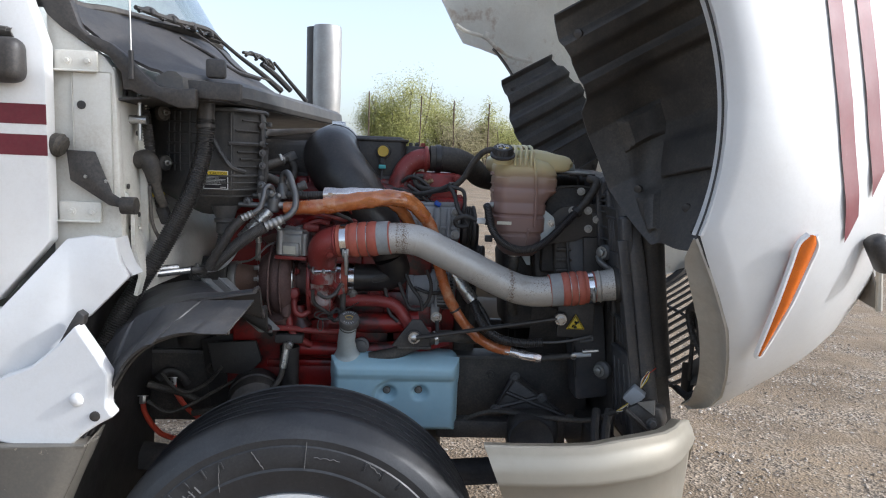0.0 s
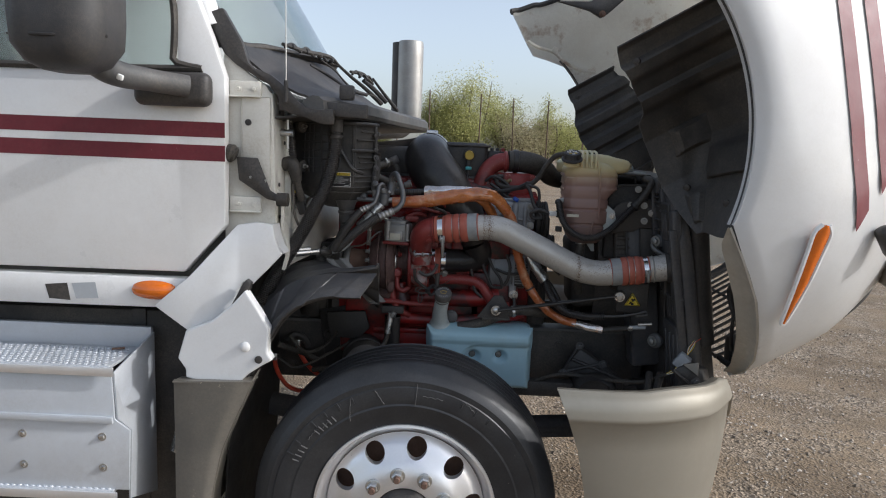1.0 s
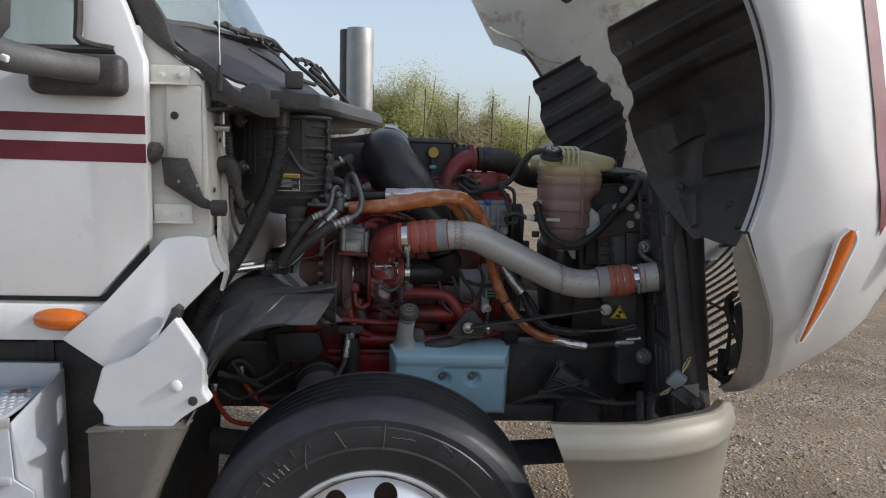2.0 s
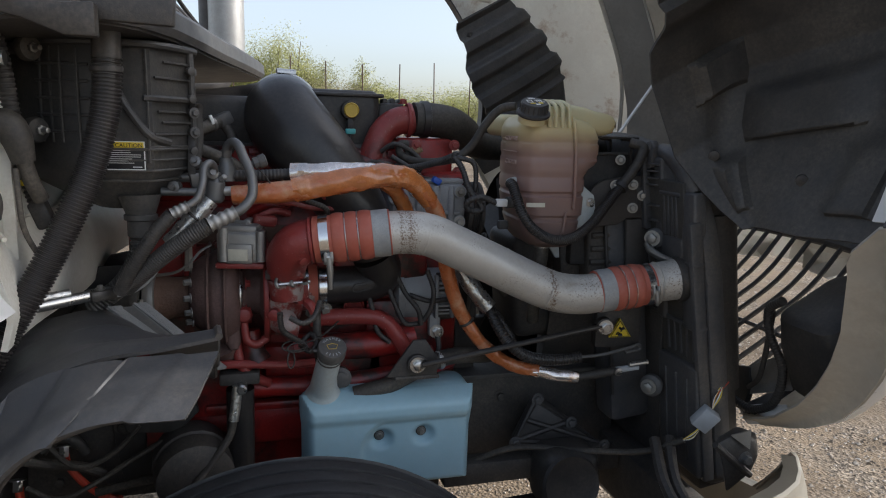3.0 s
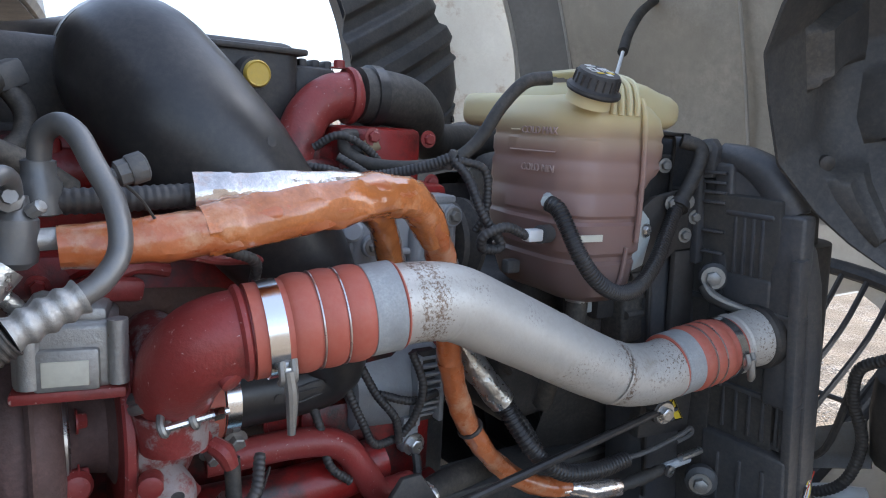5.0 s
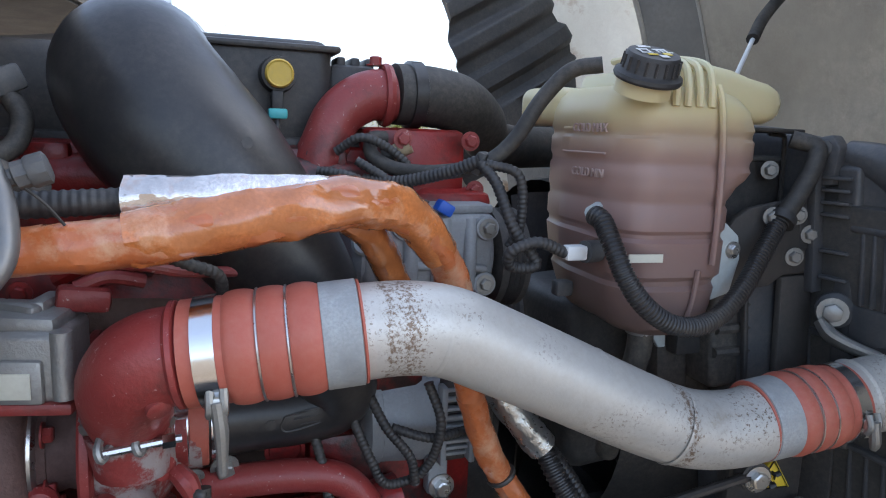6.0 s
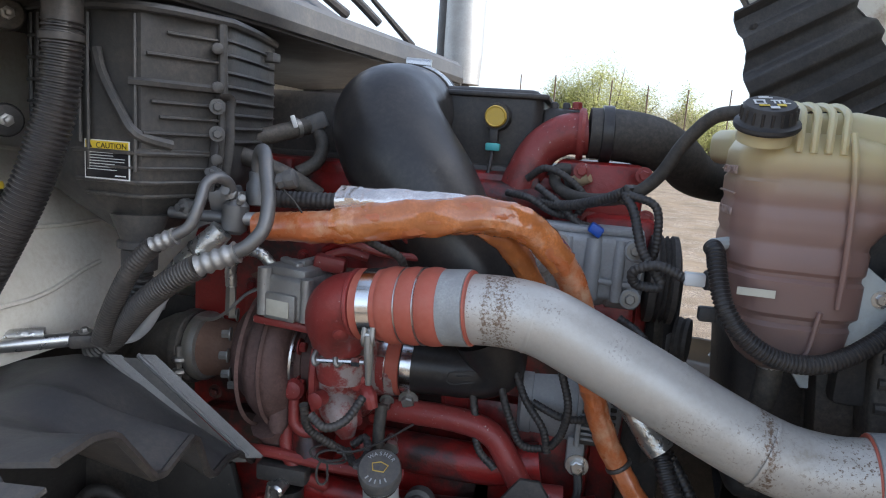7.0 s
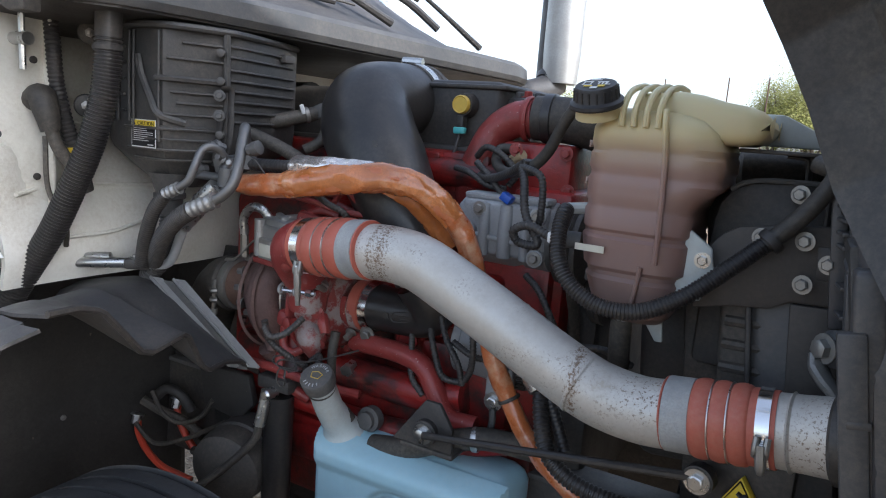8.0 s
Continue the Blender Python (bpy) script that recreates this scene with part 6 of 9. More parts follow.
    part("ear_hole", turned([(0.010, 0), (0.010, 0.003), (0.005, 0.004)], (0.664, 2.142, 1.61), (-1, -0.3, 0), 16), "grey_plastic", ear)
    # charge-air tank end with the inlet collar
    part("air_tank", tube([(0.79, 2.02, 1.46), (0.81, 2.02, 1.30), (0.85, 2.02, 1.02)], 0.045, 16, 6), "black", r)
    part("inlet_collar", turned([(0.0515, 0), (0.056, 0.004), (0.056, 0.045)], (0.697, 2.031, 1.298), (1, -0.22, 0.15), 32), "black", r)
    # mounting ears with bolts
    for q, s in (((0.671, 2.114, 1.387), 0.74), ((0.684, 2.095, 1.002), 0.85)):
        v = Vector(q)
        lug = part("mount_lug", turned([(0.034 * s, 0), (0.034 * s, 0.014), (0.026 * s, 0.02), (0.015, 0.022)], v + Vector((0.022, 0.004, 0)), (-0.75, -0.65, 0), 20), "grey_plastic", r, "grey cast mounting lug with a bolt")
        part("lug_bolt", bolt(v + Vector((0.002, -0.01, 0)), (-0.75, -0.65, 0), 0.013, 0.012), "steel_dull", lug)
    part("lug_arm", tube([(0.668, 2.118, 1.372), (0.672, 2.104, 1.356), (0.682, 2.082, 1.346), (0.692, 2.058, 1.341), (0.700, 2.030, 1.338), (0.708, 2.000, 1.340)], [0.016, 0.019, 0.017, 0.014, 0.012, 0.010], 12, 6, squash=0.55), "steel_dull", r, "grey cast curved mounting arm")
    for q in ((0.578, 2.136, 1.516), (0.631, 2.144, 1.517), (0.663, 2.149, 1.489), (0.636, 2.146, 1.458), (0.616, 2.188, 1.576)):
        part("frame_bolt", bolt(q, (-0.35, -1, 0), 0.0085, 0.007), "steel_dull", r)
    # rim along the edge and the framed pocket above the charge pipe
    for y0, y1, z0, z1 in ((1.985, 2.11, 1.10, 1.18),):
        part("pocket_frame", tube([(0.738 + lean(z), y, z) for y, z in ((y0, z0), (y1, z0), (y1, z1), (y0, z1), (y0, z0))], 0.008, 6, 1, straight=True), "radiator_black", r)
    part("shroud", turned([(0.44, 0.10), (0.40, 0.06), (0.36, 0.0), (0.345, -0.12)], (0.62, YC + 0.05, 1.18), (1, 0, 0), 48, caps=False), "black_dusty", r, "black fan shroud ring")
    part("shroud_plate", plate([(0.70, 2.12, 1.58), (0.70, 3.1, 1.58), (0.76, 3.1, 0.75), (0.76, 2.12, 0.75)], (0.006, 0, 0), 0.002), "black_dusty", r)
    part("shroud_side", box((0.585, 2.43, 1.37), (0.15, 0.40, 0.42), (0, -8, 0), 0.05, segs=4), "black_dusty", r)
    part("side_tank", box((0.66, 2.22, 1.18), (0.12, 0.10, 0.62), (0, -7, 0), 0.02), "radiator_black", r)
    part("side_rib", box((0.60, 2.165, 1.20), (0.008, 0.01, 0.5), (0, -7, 0), 0.003), "black", r)
    lab = thing("warning_label", (0.60, 2.105, 1.15), "yellow triangular fan warning sticker with black symbol", "label")
    A, B, C = Vector((0.602, 2.105, 1.182)), Vector((0.575, 2.109, 1.132)), Vector((0.633, 2.101, 1.134))
    mid = (A + B + C) / 3
    part("triangle", plate([A, B, C], (0.004, 0.012, 0), 0.001), "yellow_label", lab)
    off = Vector((-0.0005, -0.0018, 0))
    part("black_border", tube([mid.lerp(q, 0.84) + off for q in (A, B, C, A)], 0.0018, 6, 1, straight=True, squash=0.5), "black_label", lab)
    def on(u, v):
        return mid + (C - B) * u + (A - (B + C) / 2) * v + off
    for k in range(3):
        a = 0.4 + k * 2.09
        part("fan_blade", tube([on(0.06, 0.12), on(0.06 + 0.13 * math.cos(a), 0.12 + 0.14 * math.sin(a))], 0.004, 6, 2, squash=0.3), "black_label", lab)
    part("symbol", tube([on(-0.16, -0.18), on(-0.10, -0.05), on(-0.02, -0.14)], 0.005, 6, 3, squash=0.3), "black_label", lab)
    part("symbol", tube([on(-0.08, -0.22), on(0.08, -0.16)], 0.0045, 6, 3, squash=0.3), "black_label", lab)
    part("backing", box((0.61, 2.135, 1.16), (0.12, 0.03, 0.12), (0, 0, -8), 0.006), "black", r)
    part("rod_boss", turned([(0.022, 0), (0.022, 0.02), (0.015, 0.022)], (0.552, 2.10, 1.17), (-0.2, -1, 0), 18), "black", r)
    part("rod_bolt", bolt((0.548, 2.079, 1.17), (-0.2, -1, 0), 0.012, 0.010), "steel", r)
    rod = thing("support_rod", (0.3, 2.09, 1.12), "thin black steel support rod bolted at both ends", "rod")
    part("rod", tube([(0.09, 2.108, 1.092), (0.54, 2.085, 1.172)], 0.007, 10, 3), "black_gloss", rod)
    cn = thing("loose_connector", (0.8, 2.02, 0.93), "pale grey multi-pin plug hanging on a wiring loom", "connector")
    part("plug_body", box((0.757, 1.945, 0.970), (0.045, 0.03, 0.055), (10, 35, -20), 0.004), "grey_con", cn)
    rnd = random.Random(3)
    for k in range(6):
        a = Vector((0.757, 1.945, 0.970))
        part("wire", tube([a + Vector((0.015, 0.0, 0.02)), a + Vector((0.03 + 0.012 * rnd.uniform(-1, 1), 0.0, 0.055)), a + Vector((0.045 + 0.02 * rnd.uniform(-1, 1), 0.01, 0.085))], 0.0016, 5, 4), ("yellow_label", "white_label", "black", "orange_cable")[k % 4], cn)
        part("wire", tube([a + Vector((-0.01, 0.0, -0.02)), a + Vector((-0.03, 0.0, -0.04 + 0.008 * rnd.uniform(-1, 1))), a + Vector((-0.05, 0.01, -0.055))], 0.0016, 5, 4), ("black", "white_label", "yellow_label")[k % 3], cn)
    part("loom", tube([(0.71, 1.955, 0.915), (0.64, 2.02, 0.86), (0.52, 2.10, 0.835), (0.36, 2.16, 0.83), (0.25, 2.2, 0.78)], 0.008, 8, 8), "rubber", cn)
    for x0, z0, x1 in ((0.66, 0.84, 0.63), (0.70, 0.84, 0.66)):
        solo("bumper_strut", tube([(x0, 2.0, z0 + 0.06), (x1, 1.90, z0), (x1, 1.80, z0 - 0.05)], 0.014, 8, 4), "black", "black bent bumper mounting strut", "bracket", "bumper struts")


# ---- engine ----
def build_engine():
    e = thing("engine", (-0.15, 2.6, 0.9), "red painted six-cylinder diesel engine, oily and dusty", "engine")
    part("block", box((-0.17, 2.58, 1.10), (0.80, 0.56, 0.70), bevel=0.02), "red", e)
    part("head", box((-0.19, 2.60, 1.51), (0.78, 0.42, 0.15), bevel=0.015), "red", e)
    part("oil_pan", box((-0.17, 2.60, 0.66), (0.75, 0.40, 0.22), bevel=0.04), "black_dusty", e)
    vc = part("valve_cover", box((-0.115, 2.62, 1.656), (0.310, 0.36, 0.158), bevel=0.022, segs=4), "black", e, "black moulded valve cover")
    part("cover_rim", box((-0.23, 2.62, 1.585), (0.72, 0.40, 0.022), bevel=0.008), "black", vc)
    part("cover_rear", box((-0.42, 2.62, 1.642), (0.32, 0.36, 0.135), bevel=0.020, segs=4), "black", vc)
    part("cover_lip", box((-0.115, 2.62, 1.722), (0.330, 0.375, 0.010), bevel=0.004), "black", vc)
    part("cover_step", box((0.075, 2.58, 1.668), (0.075, 0.24, 0.075), bevel=0.012), "black", vc)
    for x in (0.058, 0.080, 0.102):
        part("cover_lug", box((x, 2.50, 1.700), (0.014, 0.05, 0.035), bevel=0.004), "black", vc)
    cap = part("oil_filler", turned([(0.026, 0), (0.0245, 0.020), (0.0235, 0.028)], (-0.04, 2.44, 1.682), (0, -1, 0), 24), "black", vc)
    part("filler_cap", turned([(0.0195, 0.024), (0.0195, 0.036), (0.0175, 0.039), (0.0155, 0.0375)], (-0.04, 2.44, 1.682), (0, -1, 0), 24), "yellow", cap, "yellow oil filler cap")
    part("sensor", box((-0.042, 2.42, 1.645), (0.016, 0.02, 0.03), bevel=0.003), "black", vc)
    part("sensor_clip", box((-0.042, 2.414, 1.628), (0.026, 0.016, 0.014), bevel=0.003), "teal", vc)
    # side of the block: jacket bosses, cover plates and bolts
    rnd = random.Random(8)
    for x, z, sx, sz in ((-0.42, 1.02, 0.22, 0.20), (-0.12, 1.04, 0.30, 0.13), (0.08, 1.10, 0.20, 0.22), (-0.3, 1.28, 0.3, 0.16), (0.02, 1.30, 0.24, 0.12), (-0.25, 0.90, 0.6, 0.10)):
        part("side_cover", box((x, 2.295, z), (sx, 0.05, sz), bevel=0.014), "red", e)
    for k in range(26):
        x, z = rnd.uniform(-0.52, 0.2), rnd.choice((0.95, 1.0, 1.10, 1.15, 1.22, 1.36, 1.42))
        part("flange_bolt", bolt((x, 2.268, z), (0, -1, 0), 0.0085, 0.010), "red", e)
    man = part("exhaust_manifold", tube([(-0.55, 2.36, 1.36), (-0.3, 2.33, 1.37), (0.0, 2.35, 1.37), (0.16, 2.37, 1.37)], 0.045, 14, 6), "rust", e)
    for x in (-0.45, -0.3, -0.12, 0.02):
        part("manifold_runner", tube([(x, 2.34, 1.38), (x, 2.42, 1.42), (x, 2.48, 1.44)], [0.035, 0.032, 0.036], 12, 4), "rust", man)
    part("rail_pipe", tube([(-0.5, 2.40, 1.535), (-0.2, 2.39, 1.54), (0.0, 2.39, 1.54), (0.10, 2.40, 1.53)], 0.03, 14, 6), "red", e)
    for k in range(6):
        part("injector_boss", box((-0.44 + k * 0.115, 2.40, 1.565), (0.06, 0.05, 0.035), bevel=0.008), "red", e)
    # coolant pipes along the block
    part("coolant_pipe", tube([(-0.16, 2.24, 1.18), (-0.04, 2.225, 1.185), (0.02, 2.22, 1.17), (0.055, 2.215, 1.125), (0.085, 2.215, 1.085), (0.14, 2.22, 1.08)], 0.0205, 16, 8), "red_clean", e)
    part("coolant_pipe", tube([(-0.20, 2.25, 1.105), (0.0, 2.245, 1.105), (0.10, 2.25, 1.12)], 0.034, 16, 6), "red", e)
    part("coolant_pipe", tube([(-0.30, 2.24, 1.015), (-0.1, 2.24, 1.01), (0.10, 2.24, 1.03), (0.2, 2.24, 1.06)], 0.024, 14, 6), "red", e)
    part("oil_line", tube([(-0.42, 2.20, 1.085), (-0.34, 2.185, 1.095), (-0.22, 2.19, 1.085), (-0.12, 2.21, 1.08)], 0.010, 10, 6), "red_clean", e)
    part("oil_drain", tube([(-0.335, 2.22, 1.19), (-0.325, 2.20, 1.10), (-0.30, 2.20, 1.06), (-0.26, 2.22, 1.03)], [0.014, 0.012, 0.012, 0.012], 12, 6), "red_clean", e)
    part("drain_cup", turned([(0.022, 0), (0.028, 0.01), (0.028, 0.03), (0.02, 0.04)], (-0.335, 2.225, 1.165), (0, -0.4, 1), 18), "red_clean", e)
    part("plug", turned([(0.026, 0), (0.026, 0.02), (0.018, 0.022), (0.018, 0.032), (0.01, 0.034)], (-0.09, 2.22, 1.035), (0, -1, 0.1), 18), "grey_plastic", e)
    gb = part("bell_housing", turned([(0.30, 0), (0.30, 0.03), (0.27, 0.05), (0.24, 0.20), (0.20, 0.30)], (-0.56, 2.60, 1.02), (-1, 0, 0), 36), "black_dusty", e, "black flywheel housing")
    for k in range(10):
        a = k * 0.55 + 1.8
        part("housing_bolt", bolt((-0.545, 2.60 + 0.285 * math.cos(a), 1.02 + 0.285 * math.sin(a)), (1, 0, 0), 0.010, 0.010), "black_dusty", gb)
    part("side_rail", box((-0.1, 2.272, 0.955), (0.62, 0.03, 0.022), bevel=0.006), "red", e)
    for x in (-0.36, -0.2, -0.05, 0.1):
        part("freeze_plug", turned([(0.026, 0), (0.026, 0.004), (0.021, 0.005), (0.019, 0.002)], (x, 2.268, 1.20), (0, -1, 0), 20), "red", e)
    for x, z, dx in ((-0.30, 1.43, 0.10), (-0.14, 1.44, 0.12), (0.04, 1.42, 0.08)):
        part("cast_rib", tube([(x, 2.28, z), (x + dx * 0.5, 2.265, z + 0.025), (x + dx, 2.28, z + 0.01)], 0.010, 8, 5), "red", e)
    part("sample_valve", turned([(0.010, 0), (0.010, 0.02), (0.014, 0.022), (0.014, 0.032), (0.006, 0.034)], (-0.145, 2.215, 1.14), (0.2, -1, -0.2), 6), "steel", e)
    part("union_nut", turned([(0.013, 0), (0.013, 0.022), (0.009, 0.024)], (0.095, 2.215, 1.075), (1, 0, 0), 6), "steel", e)
    # thermostat elbow
    th = part("water_outlet", tube([(-0.01, 2.44, 1.46), (0.004, 2.41, 1.53), (0.022, 2.405, 1.585), (0.044, 2.412, 1.630), (0.082, 2.417, 1.657), (0.122, 2.42, 1.662)], [0.044, 0.039, 0.035, 0.034, 0.036, 0.038], 20, 8), "red_clean", e, "red cast water outlet elbow")
    part("outlet_bolt", bolt((0.10, 2.43, 1.703), (0, 0, 1), 0.009, 0.012), "red_clean", th)
    part("outlet_bead", turned([(0.044, 0), (0.046, 0.006), (0.044, 0.012)], (0.106, 2.419, 1.661), (1, 0, 0), 24), "red_clean", th)
    part("front_housing", box((0.15, 2.47, 1.545), (0.15, 0.20, 0.14), bevel=0.012), "red", e)
    part("front_housing", box((0.19, 2.42, 1.38), (0.12, 0.2, 0.3), bevel=0.014), "red", e)
    for q in ((0.12, 2.345, 1.60), (0.22, 2.345, 1.60), (0.14, 2.345, 1.52), (0.23, 2.345, 1.53)):
        part("housing_bolt", bolt(q, (0, -1, 0), 0.009, 0.008), "red_clean", e)
    part("front_cover", box((0.27, 2.62, 1.15), (0.08, 0.5, 0.6), bevel=0.02), "black_dusty", e)
    part("sensor_plug", tube([(0.108, 2.36, 1.578), (0.132, 2.350, 1.592)], 0.0115, 14, 2), "tan_plastic", e)
    part("sensor_collar", tube([(0.100, 2.364, 1.573), (0.109, 2.360, 1.579)], 0.0130, 14, 2), "black", e)
    # mount bracket with the rod bolt
    mb = thing("rod_bracket", (0.08, 2.12, 1.09), "dark steel bracket plate with a large bolt", "bracket")
    part("plate", plate([(0.01, 2.135, 1.055), (0.135, 2.135, 1.055), (0.135, 2.135, 1.10), (0.105, 2.135, 1.145), (0.075, 2.135, 1.145)], (0, 0.01, 0), 0.003), "black_dusty", mb)
    part("foot", box((0.085, 2.155, 1.052), (0.11, 0.05, 0.010), bevel=0.003), "black_dusty", mb)
    part("boss", turned([(0.024, 0), (0.024, 0.012), (0.018, 0.014)], (0.083, 2.135, 1.088), (0, -1, 0), 20), "black", mb)
    part("bolt", bolt((0.083, 2.121, 1.088), (0, -1, 0), 0.0125, 0.012), "steel", mb)


def build_turbo():
    t = thing("turbocharger", (-0.3, 2.25, 1.1), "turbocharger with oxidised turbine housing and flaking red compressor", "turbocharger")
    tx, cy, cz = -0.366, 2.258, 1.247
    # turbine volute: a growing scroll round the x axis over a rounded body
    bm = bmesh.new()
    rings = []
    for k in range(49):
        a = 2 * math.pi * k / 48 + 1.2
        rr = lerp(0.030, 0.043, k / 48)
        far = 0.076 + 0.014 * k / 48
        ctr = Vector((tx + 0.008, cy + math.cos(a) * far, cz + math.sin(a) * far))
        d = Vector((0, math.cos(a), math.sin(a)))
        rings.append([ctr + Vector((1.12, 0, 0)) * rr * math.cos(q) + d * rr * math.sin(q) for q in [2 * math.pi * j / 18 for j in range(18)]])
    skin(bm, rings)
    tv = part("turbine_housing", bm, "iron", t, "brown oxidised iron turbine volute")
    part("turbine_body", turned([(0.055, -0.066), (0.072, -0.060), (0.088, -0.040), (0.096, -0.015), (0.096, 0.02), (0.088, 0.040), (0.066, 0.050), (0.06, 0.06)], (tx, cy, cz), (1, 0, 0), 40), "iron", tv)
    for dx, r0 in ((-0.022, 0.128), (0.014, 0.126)):
        part("casting_bead", turned([(r0 - 0.006, -0.004), (r0 - 0.001, 0), (r0 - 0.006, 0.004)], (tx + dx, cy, cz - 0.004), (1, 0, 0), 56, caps=False), "iron", tv)
    part("turbine_foot", tube([(tx + 0.005, 2.215, 1.14), (tx + 0.02, 2.25, 1.10), (tx + 0.025, 2.33, 1.09)], [0.040, 0.036, 0.042], 12, 4), "iron", tv)
    part("drain_nub", turned([(0.020, -0.02), (0.017, 0.012), (0.012, 0.020), (0.010, 0.026)], (tx + 0.028, 2.192, 1.155), (0.1, -0.45, -1), 12), "iron", tv)
    for k in range(5):
        a = math.pi + (k - 2) * 0.45
        part("volute_stud", bolt((tx - 0.058, cy + 0.080 * math.cos(a), cz + 0.080 * math.sin(a) + 0.01), (-1, -0.3, 0), 0.0075, 0.014), "steel_dull", tv)
    # exhaust outlet with its V-band and the wrapped down pipe
    part("outlet", turned([(0.056, -0.004), (0.052, 0.02), (0.047, 0.05), (0.047, 0.08), (0.056, 0.105)], (-0.513, 2.262, 1.238), (1, -0.06, 0.05), 32), "rust", t, "rusty exhaust outlet neck")
    band = part("v_band", turned([(0.056, -0.013), (0.060, -0.011), (0.0625, -0.004), (0.0625, 0.004), (0.060, 0.011), (0.056, 0.013)], (-0.514, 2.262, 1.238), (1, -0.06, 0.05), 40), "steel_dull", t, "dull steel V-band clamp")
    part("band_bolt", tube([(-0.531, 2.203, 1.252), (-0.531, 2.200, 1.172)], 0.0052, 8, 2), "steel_dull", band)
    part("band_nut", turned([(0.008, 0), (0.008, 0.014), (0.006, 0.016)], (-0.531, 2.201, 1.186), (0, 0, -1), 6), "steel_dull", band)
    for z in (1.228, 1.206):
        part("band_lug", tube([(-0.523, 2.203, z), (-0.531, 2.196, z), (-0.539, 2.203, z)], 0.006, 8, 3), "steel_dull", band)
    part("down_pipe", tube([(-0.521, 2.262, 1.238), (-0.573, 2.275, 1.225), (-0.658, 2.32, 1.15), (-0.678, 2.36, 1.0)], 0.060, 24, 6), "fin", t, "dark mesh heat-wrapped exhaust pipe")
    part("wrap_end", turned([(0.056, -0.008), (0.066, -0.006), (0.068, 0.0), (0.066, 0.012), (0.060, 0.016)], (-0.543, 2.266, 1.233), (1, -0.1, 0.1), 32), "fin", t)
    part("heat_strap", tube([(-0.50, 2.205, 1.305), (-0.455, 2.185, 1.315), (-0.425, 2.180, 1.335), (-0.400, 2.185, 1.362), (-0.378, 2.19, 1.375)], 0.0045, 6, 6, squash=0.5), "steel_dull", t)
    # bearing housing, red cap and drain
    part("bearing_housing", turned([(0.066, 0), (0.058, 0.012), (0.052, 0.03), (0.056, 0.046), (0.075, 0.056)], (-0.322, cy, cz), (1, 0, 0), 32), "iron", t)
    vb = part("heat_band", turned([(0.068, 0), (0.074, 0.003), (0.076, 0.008), (0.074, 0.013), (0.068, 0.016)], (-0.330, cy, cz), (1, 0, 0), 44), "steel", t, "bright V-band round the turbine")
    for a in (2.6, 3.6, 4.4):
        part("band_bolt", bolt((-0.308, cy + 0.066 * math.cos(a), cz + 0.066 * math.sin(a)), (1, 0, 0), 0.009, 0.010), "red_clean", vb)
    part("oil_cap", turned([(0.017, -0.004), (0.019, 0.004), (0.019, 0.012), (0.014, 0.019), (0.006, 0.021)], (-0.313, 2.200, 1.209), (0.1, -1, 0.1), 20), "red_clean", t)
    part("oil_pipe", tube([(-0.313, 2.198, 1.205), (-0.311, 2.192, 1.175), (-0.306, 2.188, 1.150), (-0.285, 2.19, 1.138), (-0.262, 2.20, 1.150)], 0.0095, 12, 6), "red_clean", t)
    part("drain_saddle", tube([(-0.30, 2.22, 1.165), (-0.295, 2.215, 1.12), (-0.285, 2.21, 1.09)], [0.022, 0.026, 0.034], 14, 4), "red", t)
    # compressor: back plate, scroll and the outlet leg that rises beside it
    ccx, ccy, ccz = -0.216, 2.262, 1.250
    bm = bmesh.new()
    rings = []
    for k in range(49):
        f = k / 48
        a = math.pi * 0.99 - 2 * math.pi * (1 - f) * 0.92
        rr = lerp(0.018, 0.036, f)
        rad = lerp(0.070, 0.110, f)
        ctr = Vector((ccx, ccy + math.cos(a) * rad, ccz + math.sin(a) * rad))
        d = Vector((0, math.cos(a), math.sin(a)))
        rings.append([ctr + Vector((1, 0, 0)) * rr * math.cos(q) + d * rr * math.sin(q) for q in [2 * math.pi * j / 18 for j in range(18)]])
    for k in range(1, 8):
        rr = lerp(0.036, 0.0405, k / 7)
        ctr = Vector((ccx - 0.0006 * k, ccy - 0.110 - 0.0006 * k, ccz + 0.0075 * k))
        rings.append([ctr + Vector((1, 0, 0)) * rr * math.cos(q) + Vector((0, -1, 0)) * rr * math.sin(q) for q in [2 * math.pi * j / 18 for j in range(18)]])
    skin(bm, rings)
    cs = part("compressor_housing", bm, "red_flake", t, "aluminium compressor scroll with flaking red paint")
    part("back_plate", turned([(0.118, 0), (0.121, 0.003), (0.121, 0.011), (0.116, 0.014)], (-0.268, ccy, ccz), (1, 0, 0), 56), "red_clean", cs)
    part("compressor_face", turned([(0.108, -0.045), (0.108, -0.020), (0.092, 0.018), (0.068, 0.034), (0.055, 0.038), (0.052, 0.066)], (ccx, ccy, ccz), (1, 0, 0), 40), "red_flake", cs)
    part("inlet_ring", turned([(0.053, 0), (0.056, 0.004), (0.056, 0.016), (0.053, 0.02)], (ccx + 0.034, ccy, ccz + 0.003), (1, 0, 0), 40), "red_clean", cs)
    for k in range(7):
        a = k * 0.9 + 0.3
        part("face_bolt", bolt((ccx + 0.004, ccy + 0.095 * math.cos(a), ccz + 0.095 * math.sin(a)), (1, -0.2, 0), 0.007, 0.008), "steel_dull", cs)
